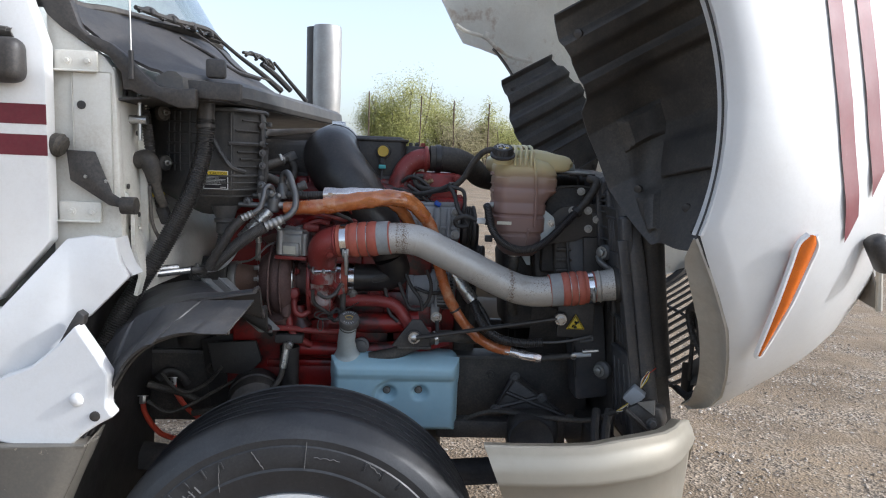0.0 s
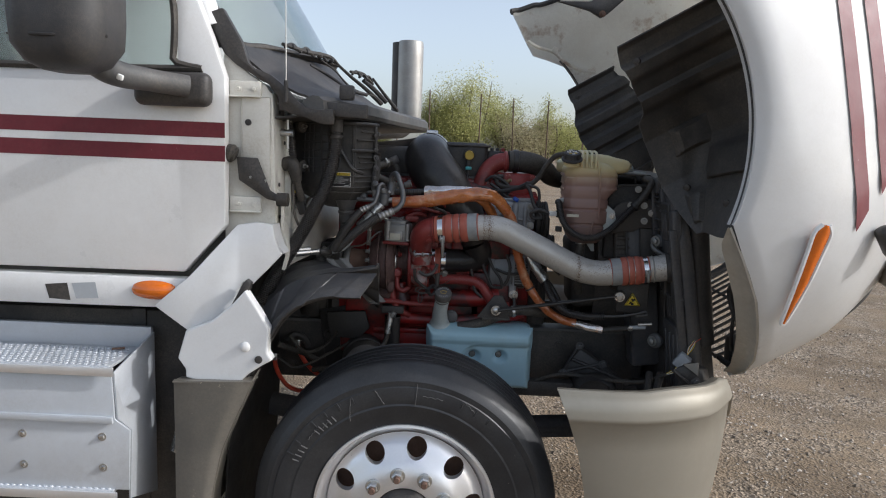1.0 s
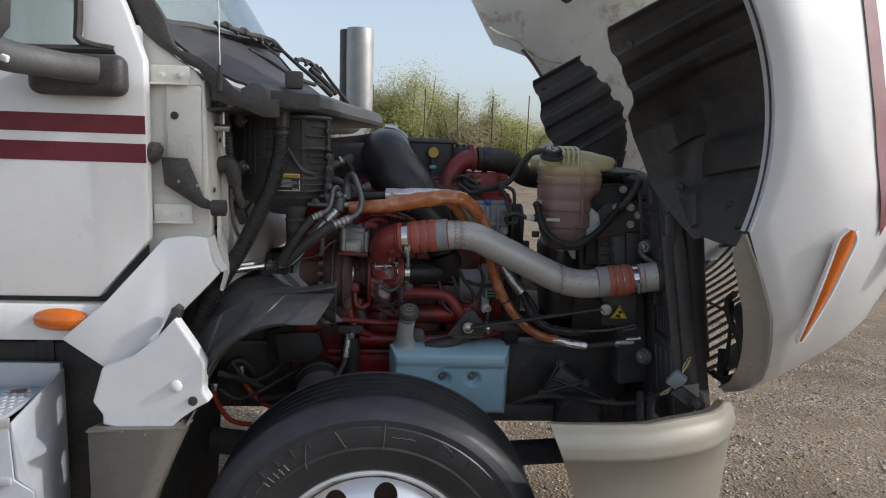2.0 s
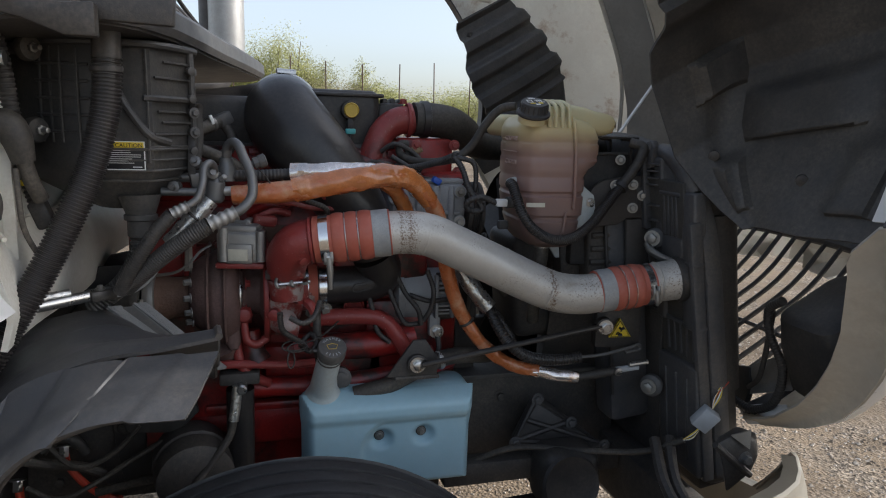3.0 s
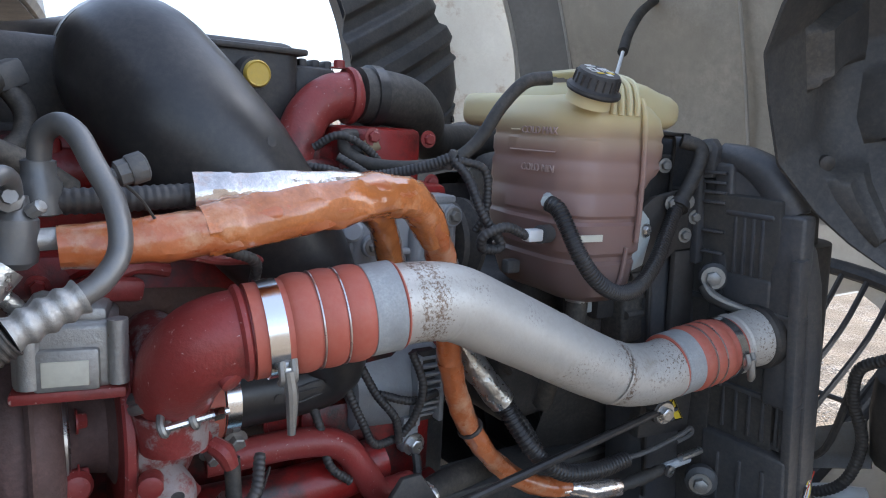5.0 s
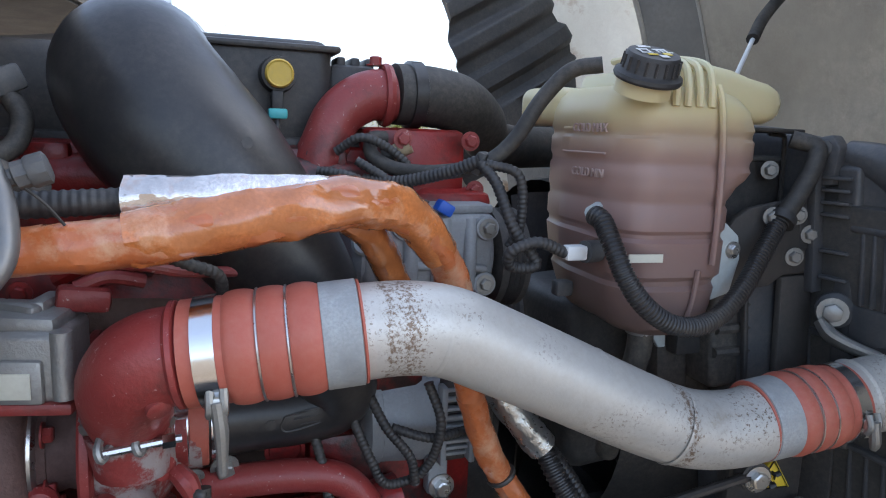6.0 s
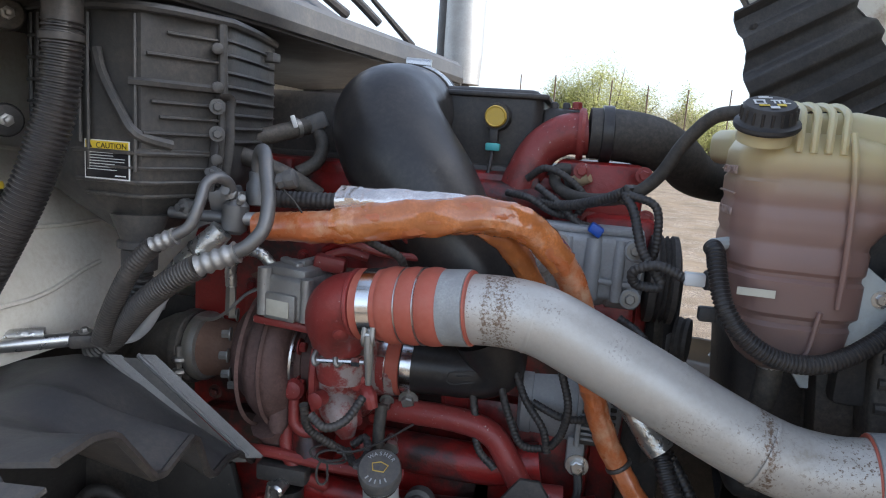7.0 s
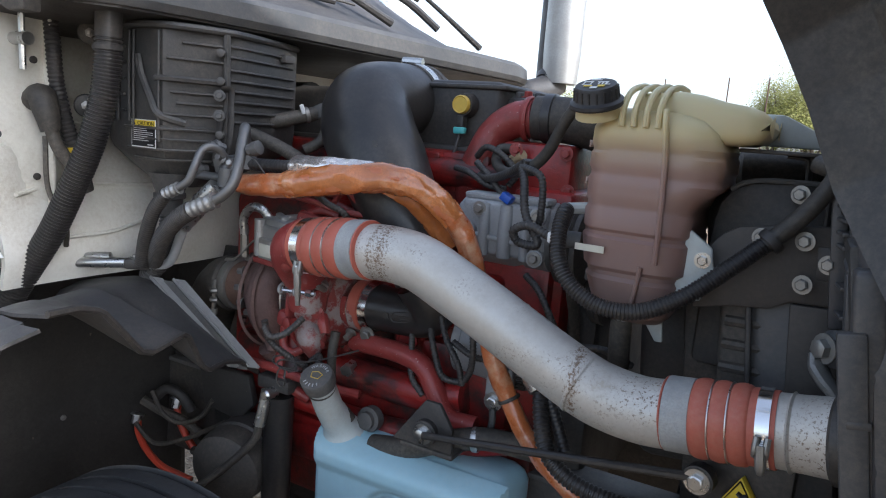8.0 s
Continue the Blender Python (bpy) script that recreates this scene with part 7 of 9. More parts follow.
    for q, d in (((-0.190, 2.150, 1.255), (0.6, -1, 0.1)), ((-0.245, 2.130, 1.225), (-0.2, -1, 0)), ((-0.198, 2.172, 1.185), (0.4, -1, -0.4))):
        part("scroll_boss", turned([(0.013, -0.012), (0.013, 0.008), (0.009, 0.010)], q, d, 12), "red_clean", cs)
    part("lower_lobe", tube([(-0.235, 2.185, 1.205), (-0.215, 2.165, 1.185), (-0.205, 2.165, 1.155)], [0.034, 0.028, 0.012], 14, 5), "red_flake", cs)
    part("speed_sensor", tube([(-0.176, 2.150, 1.248), (-0.165, 2.138, 1.240), (-0.158, 2.135, 1.222)], [0.010, 0.012, 0.009], 10, 4), "red_clean", cs)
    oc = part("outlet_clamp", turned([(0.0405, -0.012), (0.0440, -0.008), (0.0450, -0.003), (0.0425, 0.0), (0.0450, 0.003), (0.0440, 0.008), (0.0405, 0.012)], (-0.219, 2.147, 1.312), (0, 0.50, 1), 40), "steel_dull", t, "steel V-clamp on the compressor outlet")
    part("clamp_screw", tube([(-0.242, 2.098, 1.300), (-0.168, 2.112, 1.302)], 0.0042, 8, 2), "steel", oc)
    for x, y in ((-0.237, 2.100), (-0.205, 2.106)):
        part("clamp_loop", tube([(x, y + 0.012, 1.318), (x - 0.004, y - 0.004, 1.306), (x, y - 0.006, 1.296), (x + 0.006, y + 0.008, 1.304)], 0.0042, 8, 4), "steel_dull", oc)
    part("clamp_nut", turned([(0.0075, -0.006), (0.0075, 0.006), (0.005, 0.007)], (-0.180, 2.110, 1.3015), (1, 0.18, 0), 6), "chrome", oc)
    # red elbow
    el = thing("charge_elbow", (-0.21, 2.12, 1.32), "red painted cast charge-air elbow, speckled", "elbow")
    part("casting", tube([(-0.216, 2.144, 1.316), (-0.217, 2.132, 1.336), (-0.213, 2.110, 1.364), (-0.200, 2.090, 1.386), (-0.180, 2.078, 1.398), (-0.150, 2.069, 1.4035)], [0.0405, 0.0435, 0.0465, 0.0470, 0.0462, 0.0455], 28, 8), "red_clean", el)
    part("bead", turned([(0.0455, -0.002), (0.0500, 0.0015), (0.0500, 0.006), (0.0455, 0.009)], (-0.170, 2.0735, 1.4010), (1, -0.13, 0.13), 36), "red_clean", el)
    part("boss", turned([(0.011, -0.01), (0.011, 0.006), (0.007, 0.008)], (-0.185, 2.052, 1.362), (0.4, -1, -0.6), 14), "red_clean", el)
    # actuator
    ac = thing("turbo_actuator", (-0.31, 2.19, 1.33), "grey cast aluminium actuator box with a yellowed label", "actuator")
    rz = -12
    part("body", box((-0.312, 2.187, 1.374), (0.092, 0.085, 0.070), (0, 0, rz), 0.008, segs=3), "alu", ac)
    part("lid", box((-0.310, 2.190, 1.413), (0.078, 0.074, 0.020), (0, 2, rz), 0.007), "alu", ac)
    part("lid_rib", box((-0.318, 2.182, 1.424), (0.050, 0.016, 0.014), (0, 4, rz - 20), 0.005), "alu", ac)
    part("lid_rib", box((-0.296, 2.200, 1.425), (0.018, 0.050, 0.014), (0, 0, rz), 0.005), "alu", ac)
    part("front_pad", box((-0.318, 2.1425, 1.362), (0.060, 0.010, 0.044), (0, 0, rz), 0.005), "alu", ac)
    part("label_plate", box((-0.320, 2.1365, 1.360), (0.042, 0.002, 0.026), (0, 0, rz), 0.001), "ivory", ac)
    part("red_base", box((-0.308, 2.187, 1.334), (0.106, 0.094, 0.013), (0, 0, rz), 0.004), "red_clean", ac)
    for dx in (-0.038, 0.040):
        part("corner_screw", bolt((-0.312 + dx, 2.141 - 0.20 * dx, 1.396), (0, -1, 0), 0.006, 0.005), "rust", ac)
    part("corner_post", tube([(-0.350, 2.152, 1.345), (-0.350, 2.152, 1.420)], 0.011, 12, 2), "alu", ac)
    part("corner_post", tube([(-0.272, 2.135, 1.345), (-0.272, 2.135, 1.412)], 0.010, 12, 2), "alu", ac)
    part("top_fitting", box((-0.262, 2.205, 1.426), (0.052, 0.030, 0.026), (0, 8, 10), 0.007), "red_clean", ac)
    part("top_pipe", tube([(-0.27, 2.21, 1.436), (-0.24, 2.215, 1.446), (-0.205, 2.225, 1.438)], 0.008, 10, 5), "red_clean", ac)
    # braided oil feed and its bracket
    br = thing("oil_feed_hose", (-0.38, 2.17, 1.4), "short braided steel oil hose with fittings", "hose")
    part("braid", tube([(-0.425, 2.185, 1.375), (-0.422, 2.180, 1.412), (-0.400, 2.180, 1.436), (-0.372, 2.182, 1.434), (-0.352, 2.188, 1.412)], 0.0095, 14, 10, shape=lambda q, u: 1 + 0.05 * math.sin(q * 900)), "foil_tube", br)
    part("end_fitting", tube([(-0.425, 2.185, 1.38), (-0.427, 2.188, 1.325)], [0.0085, 0.0095], 6, 3), "steel_dull", br)


def build_charge_pipe():
    c = thing("charge_air_pipe", (0.25, 2.04, 1.3), "dull aluminised charge-air pipe with rust specks and red silicone boots", "pipe")
    line = [(-0.02, 2.054, 1.417), (0.04, 2.058, 1.418), (0.09, 2.060, 1.410), (0.145, 2.062, 1.386), (0.23, 2.062, 1.346), (0.31, 2.060, 1.307), (0.375, 2.057, 1.279), (0.42, 2.055, 1.267), (0.47, 2.052, 1.264), (0.515, 2.051, 1.270)]
    R = 0.0472
    p = part("pipe", tube(line, R, 40, 8), "pipe", c)
    for q, d in (((0.255, 2.062, 1.334), (0.9, 0, -0.43)), ((0.375, 2.054, 1.279), (0.93, -0.12, -0.33)), ((0.075, 2.0595, 1.4135), (0.95, 0.03, -0.2))):
        part("weld_bead", turned([(R - 0.0002, -0.003), (R + 0.0007, 0), (R - 0.0002, 0.003)], q, d, 40, caps=False), "pipe", p)
    def boot(a, b, nm):
        a, b = Vector(a), Vector(b)
        ln = (b - a).length
        def shape(s, u):
            f = s / ln
            if 0.30 < f < 0.97:
                k = (f - 0.30) / 0.67 * 3
                return 1.0 + 0.075 * math.sqrt(max(0, math.sin(math.pi * (k % 1.0))))
            return 1.0
        pts = [a.lerp(b, k / 60) for k in range(61)]
        return part(nm, tube(pts, 0.0500, 40, 1, straight=True, shape=shape), "silicone", c, "red silicone boot with three humps")
    def wires(bt, a, b, d):
        for f in (0.535, 0.745):
            part("boot_wire", turned([(0.0500, -0.0020), (0.0532, -0.0007), (0.0532, 0.0007), (0.0500, 0.0020)], a.lerp(b, f), d, 40, caps=False), "steel", bt)
    def clamp(at, d, r, w, screw, drop):
        k = part("band_clamp", turned([(r, -w / 2), (r + 0.0014, -w / 2 + 0.0004), (r + 0.0014, w / 2 - 0.0004), (r, w / 2)], at, d, 44), "chrome", c, "bright steel band clamp")
        s = Vector(screw).normalized()
        q = Vector(at) + s * (r + 0.006)
        side = Vector(d).normalized()
        part("clamp_block", box(q, (0.017, 0.010, 0.014), (0, 0, 0), 0.003), "steel", k)
        for e in (-1, 1):
            part("clamp_loop", tube([q + side * 0.006 * e + Vector((0, 0, 0.014)), q + side * 0.006 * e + s * 0.005, q + side * 0.006 * e + Vector((0, 0, -0.010))], 0.0042, 8, 4), "steel_dull", k)
        part("clamp_bolt", tube([q + s * 0.004 + Vector((0, 0, 0.006)), q + s * 0.006 + Vector((0.003, 0, -0.020)), q + s * 0.004 + Vector((0.004, 0, -drop))], [0.0062, 0.0068, 0.0042], 10, 4), "steel_dull", k)
        return k
    a, b = Vector((-0.160, 2.071, 1.4022)), Vector((-0.036, 2.0535, 1.4165))
    d1 = (b - a).normalized()
    bt = boot(a, b, "upper_boot")
    wires(bt, a, b, d1)
    part("grey_cuff", turned([(0.0490, 0), (0.0512, 0.001), (0.0512, 0.035), (0.0490, 0.036)], b - d1 * 0.003, d1, 40), "silicone_grey", c)
    part("red_edge", turned([(0.0495, 0), (0.0506, 0.001), (0.0495, 0.003)], b + d1 * 0.033, d1, 40), "silicone", c)
    clamp(a + d1 * 0.022, d1, 0.0506, 0.020, (0.05, -0.80, -0.62), 0.062)
    a, b = Vector((0.637, 2.043, 1.2865)), Vector((0.534, 2.051, 1.2735))
    d2 = (b - a).normalized()
    bt = boot(a, b, "lower_boot")
    wires(bt, a, b, d2)
    part("grey_cuff", turned([(0.0490, 0), (0.0512, 0.001), (0.0512, 0.035), (0.0490, 0.036)], b - d2 * 0.003, d2, 40), "silicone_grey", c)
    part("red_edge", turned([(0.0495, 0), (0.0506, 0.001), (0.0495, 0.003)], b + d2 * 0.033, d2, 40), "silicone", c)
    clamp(a + d2 * 0.014, d2, 0.0508, 0.017, (-0.05, -0.98, -0.10), 0.030)
    part("cooler_spigot", tube([(0.628, 2.0435, 1.2855), (0.666, 2.039, 1.2915), (0.702, 2.030, 1.299)], [0.0475, 0.048, 0.050], 36, 4), "pipe", c, "aluminium cooler inlet spigot")
    part("spigot_bead", turned([(0.048, 0), (0.0515, 0.003), (0.048, 0.006)], (0.650, 2.0415, 1.2885), (1, -0.15, 0.14), 36), "pipe", c)


def build_intake():
    t = thing("air_intake_duct", (-0.1, 2.3, 1.5), "large smooth black air intake elbow sweeping down to the turbo", "duct")
    main = [(-0.62, 2.66, 1.655), (-0.36, 2.665, 1.670), (-0.255, 2.63, 1.680), (-0.214, 2.555, 1.683), (-0.207, 2.48, 1.682), (-0.210, 2.395, 1.676), (-0.211, 2.318, 1.657), (-0.180, 2.280, 1.610), (-0.130, 2.258, 1.552), (-0.076, 2.24, 1.48), (-0.03, 2.234, 1.41), (-0.005, 2.236, 1.335)]
    d = part("duct", tube(main, [0.055, 0.068, 0.076, 0.080, 0.083, 0.088, 0.093, 0.096, 0.092, 0.082, 0.068, 0.054], 36, 8), "black_gloss", t)
    ring = part("hose_clamp", turned([(0.0885, -0.008), (0.0905, -0.007), (0.0905, 0.007), (0.0885, 0.008)], (-0.207, 2.470, 1.682), (0.0, 1, 0.03), 44), "steel", t)
    part("collar", turned([(0.082, -0.028), (0.0870, -0.026), (0.0885, 0.018), (0.0860, 0.02), (0.0860, 0.026), (0.0885, 0.028), (0.0885, 0.045), (0.082, 0.05)], (-0.208, 2.478, 1.682), (0.0, 1, 0.03), 44), "rubber", t)
    part("worm_screw", tube([(-0.225, 2.463, 1.773), (-0.178, 2.471, 1.771)], 0.010, 10, 2, shape=lambda s, u: 1 + 0.15 * math.sin(s * 800)), "steel", ring)
    low = part("lower_hose", tube([(-0.005, 2.236, 1.335), (0.014, 2.246, 1.295), (0.006, 2.254, 1.270), (-0.03, 2.260, 1.259), (-0.09, 2.263, 1.256), (-0.15, 2.264, 1.255)], [0.054, 0.050, 0.047, 0.046, 0.046, 0.050], 28, 8), "black_gloss", t)
    part("hose_clamp", turned([(0.0505, -0.010), (0.0530, -0.009), (0.0530, 0.009), (0.0505, 0.010)], (-0.130, 2.264, 1.255), (1, 0, 0), 40), "chrome", low)
    part("clamp_bolt", bolt((-0.125, 2.232, 1.204), (0.1, -1, -0.2), 0.011, 0.012), "steel_dull", low)
    part("clamp_bolt", bolt((-0.160, 2.225, 1.200), (0.1, -1, -0.3), 0.008, 0.020), "steel_dull", low)
    part("hose_clamp", turned([(0.0545, -0.009), (0.0565, -0.008), (0.0565, 0.008), (0.0545, 0.009)], (-0.172, 2.263, 1.254), (1, 0, 0), 40), "chrome", low)
    part("red_cuff", turned([(0.0525, -0.02), (0.0540, -0.018), (0.0540, 0.033), (0.0525, 0.034)], (-0.176, 2.263, 1.254), (1, 0, 0), 40), "silicone", low)
    part("mould_frame", tube([(-0.055, 2.2162, 1.267), (-0.006, 2.2120, 1.277), (0.0, 2.2115, 1.263), (-0.048, 2.2155, 1.248), (-0.060, 2.2165, 1.254), (-0.055, 2.2162, 1.267)], 0.0014, 5, 4), "black", low)
    for k in range(2):
        part("mould_text", tube([(-0.045 + 0.008 * k, 2.2155, 1.263 - 0.007 * k), (-0.012, 2.2125, 1.268 - 0.007 * k)], 0.0018, 5, 2, squash=0.6), "black", low)
    part("pip", turned([(0.006, 0), (0.0065, 0.002), (0.003, 0.0022)], (-0.072, 2.217, 1.258), (0.0, -1, 0), 12), "black", low)
    part("pip", turned([(0.006, 0), (0.0065, 0.002), (0.003, 0.0022)], (-0.098, 2.183, 1.592), (0.3, -1, 0.25), 12), "black", d)
    part("moulded_mark", tube([(-0.152, 2.195, 1.605), (-0.140, 2.193, 1.585), (-0.128, 2.189, 1.562), (-0.118, 2.186, 1.545)], 0.0025, 6, 4), "black", d)
    part("cleaner_lid", tube([(-0.62, 2.63, 1.655), (-0.74, 2.63, 1.645)], [0.075, 0.08], 24, 3), "black", t)


def build_hoses():
    up = thing("radiator_hose", (0.3, 2.5, 1.6), "black rubber upper radiator hose with a clamp", "hose")
    part("hose", tube([(0.125, 2.419, 1.664), (0.18, 2.424, 1.663), (0.235, 2.44, 1.655), (0.285, 2.475, 1.632), (0.325, 2.53, 1.604), (0.40, 2.60, 1.590), (0.55, 2.68, 1.590), (0.70, 2.72, 1.590)], [0.044, 0.045, 0.045, 0.043, 0.041, 0.040, 0.040, 0.040], 24, 8), "rubber", up)
    part("clamp", turned([(0.047, -0.01), (0.049, -0.009), (0.049, 0.009), (0.047, 0.01)], (0.155, 2.422, 1.664), (1, 0.05, 0), 36), "black_gloss", up)
    ov = thing("overflow_hose", (0.2, 2.2, 1.6), "thin grey-black rubber hose to the coolant tank neck", "hose")
    part("hose", tube([(0.322, 2.175, 1.700), (0.290, 2.195, 1.692), (0.258, 2.208, 1.655), (0.230, 2.220, 1.605), (0.196, 2.234, 1.574), (0.150, 2.268, 1.560), (0.105, 2.318, 1.560), (0.078, 2.348, 1.576), (0.080, 2.360, 1.598), (0.100, 2.365, 1.600)], 0.0100, 14, 8), "rubber", ov)
    part("clip", box((0.192, 2.234, 1.574), (0.014, 0.028, 0.030), (0, 20, -40), 0.004), "black", ov)
    tk = thing("corrugated_hose", (0.45, 2.07, 1.42), "black corrugated hose looping below the coolant tank", "hose")
    part("hose", corrugated([(0.300, 2.134, 1.520), (0.302, 2.118, 1.514), (0.304, 2.098, 1.490), (0.314, 2.078, 1.452), (0.340, 2.068, 1.418), (0.385, 2.068, 1.395), (0.440, 2.076, 1.396), (0.495, 2.092, 1.425), (0.545, 2.114, 1.470), (0.588, 2.132, 1.512)], 0.0125, 0.0052), "black_gloss", tk)
    part("fitting", tube([(0.325, 2.165, 1.524), (0.300, 2.140, 1.522)], 0.009, 10, 2), "neck", tk)
    part("upper_hose", tube([(0.585, 2.130, 1.508), (0.622, 2.136, 1.550), (0.648, 2.140, 1.592), (0.652, 2.150, 1.612), (0.630, 2.17, 1.620)], 0.0125, 14, 8), "rubber", tk)
    part("clip", turned([(0.018, -0.006), (0.019, 0), (0.018, 0.006)], (0.590, 2.131, 1.513), (0.6, 0.2, 0.7), 20), "black", tk)
    # large corrugated drain from the cowl
    bg = thing("cowl_drain_hose", (-0.6, 1.92, 1.5), "thick black corrugated drain hose from the cowl", "hose")
    part("hose", corrugated([(-0.518, 1.935, 1.748), (-0.520, 1.934, 1.70), (-0.528, 1.931, 1.64), (-0.553, 1.92, 1.552), (-0.593, 1.905, 1.46), (-0.635, 1.890, 1.375), (-0.68, 1.868, 1.295), (-0.725, 1.845, 1.21), (-0.765, 1.83, 1.12)], 0.0250, 0.0066), "black_gloss", bg)
    part("cuff", tube([(-0.517, 1.936, 1.81), (-0.518, 1.935, 1.745)], 0.0235, 20, 3), "black", bg)
    part("clip_band", turned([(0.0255, -0.005), (0.0265, -0.004), (0.0265, 0.004), (0.0255, 0.005)], (-0.519, 1.9345, 1.728), (0, 0, 1), 24), "black", bg)
    sm = thing("wiring_conduit", (-0.63, 1.84, 1.65), "black corrugated wiring conduit along the pillar, yellow tie", "conduit")
    part("conduit", corrugated([(-0.69, 1.935, 1.80), (-0.676, 1.93, 1.73), (-0.67, 1.932, 1.66), (-0.666, 1.945, 1.59), (-0.658, 1.958, 1.533), (-0.648, 1.96, 1.49)], 0.0145, 0.008), "black", sm)
    part("tie", turned([(0.0165, -0.005), (0.0175, 0), (0.0165, 0.005)], (-0.658, 1.958, 1.533), (0.15, 0, -1), 16), "yellow_label", sm)
    part("plug", box((-0.642, 1.96, 1.475), (0.03, 0.03, 0.05), (0, -20, 0), 0.006), "black", sm)
    part("wire", tube([(-0.66, 1.90, 1.56), (-0.655, 1.90, 1.46), (-0.635, 1.92, 1.39), (-0.65, 1.93, 1.345)], 0.005, 8, 6), "rubber", sm)
    part("boot_cable", tube([(-0.648, 1.905, 1.575), (-0.643, 1.915, 1.54), (-0.635, 1.935, 1.505)], 0.013, 12, 5), "rubber", sm)
    # air-conditioning lines
    ac = thing("air_conditioning_lines", (-0.4, 2.05, 1.45), "grey aluminium air-conditioning pipes with ribbed ferrules and black hoses", "pipe")
    def ferrule(a, b, r, rings=4):
        a, b = Vector(a), Vector(b)
        ln = (b - a).length
        return part("ferrule", tube([a.lerp(b, k / 32) for k in range(33)], r, 18, 1, straight=True, shape=lambda q, u: 1 + 0.10 * math.cos(q / ln * rings * 2 * math.pi)), "alu", ac)
    # suction pipe: arch, near leg, ferrule and its wide hose
    part("line", tube([(-0.318, 2.000, 1.470), (-0.300, 2.004, 1.482), (-0.285, 2.014, 1.505), (-0.286, 2.028, 1.540), (-0.300, 2.048, 1.575), (-0.309, 2.062, 1.596), (-0.321, 2.076, 1.604), (-0.333, 2.090, 1.592), (-0.336, 2.096, 1.560)], 0.0098, 16, 8), "ac_pipe", ac)
    ferrule((-0.316, 2.001, 1.471), (-0.366, 1.990, 1.448), 0.0140)
    part("hose", corrugated([(-0.366, 1.990, 1.448), (-0.405, 1.990, 1.424), (-0.455, 2.002, 1.386), (-0.500, 2.022, 1.345), (-0.528, 2.038, 1.318)], 0.0175, 0.0050, 0.06), "black", ac)
    part("socket", turned([(0.012, -0.012), (0.018, -0.010), (0.018, 0.018), (0.014, 0.024), (0.014, 0.036), (0.010, 0.038)], (-0.336, 2.098, 1.535), (0, 0, 1), 20), "ac_pipe", ac)
    # liquid pipe: small arch into the can, ferrule and its narrow hose
    part("line", tube([(-0.405, 1.992, 1.484), (-0.385, 2.000, 1.500), (-0.376, 2.008, 1.530), (-0.374, 2.020, 1.555), (-0.365, 2.032, 1.564), (-0.358, 2.050, 1.557), (-0.357, 2.066, 1.535)], 0.0078, 16, 8), "ac_pipe", ac)
    ferrule((-0.402, 1.993, 1.485), (-0.432, 1.988, 1.470), 0.0112, 3)
    part("hose", corrugated([(-0.432, 1.988, 1.470), (-0.462, 1.986, 1.436), (-0.495, 1.994, 1.385), (-0.520, 2.006, 1.345), (-0.535, 2.014, 1.315)], 0.0135, 0.0050, 0.06), "black", ac)
    can = part("filter_can", turned([(0.010, -0.030), (0.0175, -0.024), (0.0185, -0.016), (0.0185, 0.012), (0.012, 0.020), (0.010, 0.032)], (-0.357, 2.070, 1.512), (0.05, 0.05, 1), 22), "ac_pipe", ac)
    part("can_tip", turned([(0.006, 0), (0.006, 0.012), (0.004, 0.014)], (-0.345, 2.060, 1.531), (0.6, -0.6, 0.5), 8), "alu", can)
    part("rail", tube([(-0.52, 2.115, 1.530), (-0.43, 2.105, 1.531), (-0.34, 2.098, 1.532)], 0.0105, 14, 3), "ac_pipe", ac)
    part("rail", tube([(-0.46, 2.070, 1.505), (-0.40, 2.072, 1.504), (-0.365, 2.072, 1.504)], 0.0085, 14, 3), "ac_pipe", ac)
    part("stub", tube([(-0.345, 2.070, 1.506), (-0.318, 2.076, 1.506)], 0.0100, 14, 2), "alu", ac)
    part("rib_hose", corrugated([(-0.325, 2.098, 1.535), (-0.28, 2.098, 1.536), (-0.20, 2.10, 1.540)], 0.0125, 0.0075, 0.08), "black", ac)
    part("service_port", turned([(0.007, -0.004), (0.007, 0.010), (0.0115, 0.012), (0.0115, 0.026), (0.008, 0.028)], (-0.292, 2.046, 1.560), (1, 0.1, 0.35), 8), "grey_plastic", ac)
    part("port_cap", turned([(0.0125, 0.0), (0.0135, 0.002), (0.0135, 0.014), (0.010, 0.016)], (-0.272, 2.048, 1.567), (1, 0.1, 0.35), 10), "grey_plastic", ac)
    part("tie_wire", tube([(-0.276, 2.046, 1.556), (-0.262, 2.050, 1.542), (-0.250, 2.056, 1.524)], 0.0014, 6, 5), "black", ac)
    # foil-wrapped pipe between the hoses with its bend at the foot
    part("heat_wrap", tube([(-0.366, 2.050, 1.490), (-0.385, 2.045, 1.468), (-0.415, 2.040, 1.436), (-0.445, 2.038, 1.404)], [0.0165, 0.0185, 0.0190, 0.0170], 18, 8, shape=lambda q, u: 1 + 0.10 * noise.noise(Vector((q * 60, math.cos(u) * 2, math.sin(u) * 2)))), "foil_tube", ac, "crinkled silver heat wrap")
    part("wrap_tie", turned([(0.0195, -0.003), (0.0205, 0), (0.0195, 0.003)], (-0.396, 2.043, 1.457), (0.65, 0.1, 0.72), 18), "black", ac)
    part("tie_tail", tube([(-0.380, 2.030, 1.450), (-0.376, 2.024, 1.440), (-0.378, 2.020, 1.430)], 0.0022, 6, 3), "black", ac)
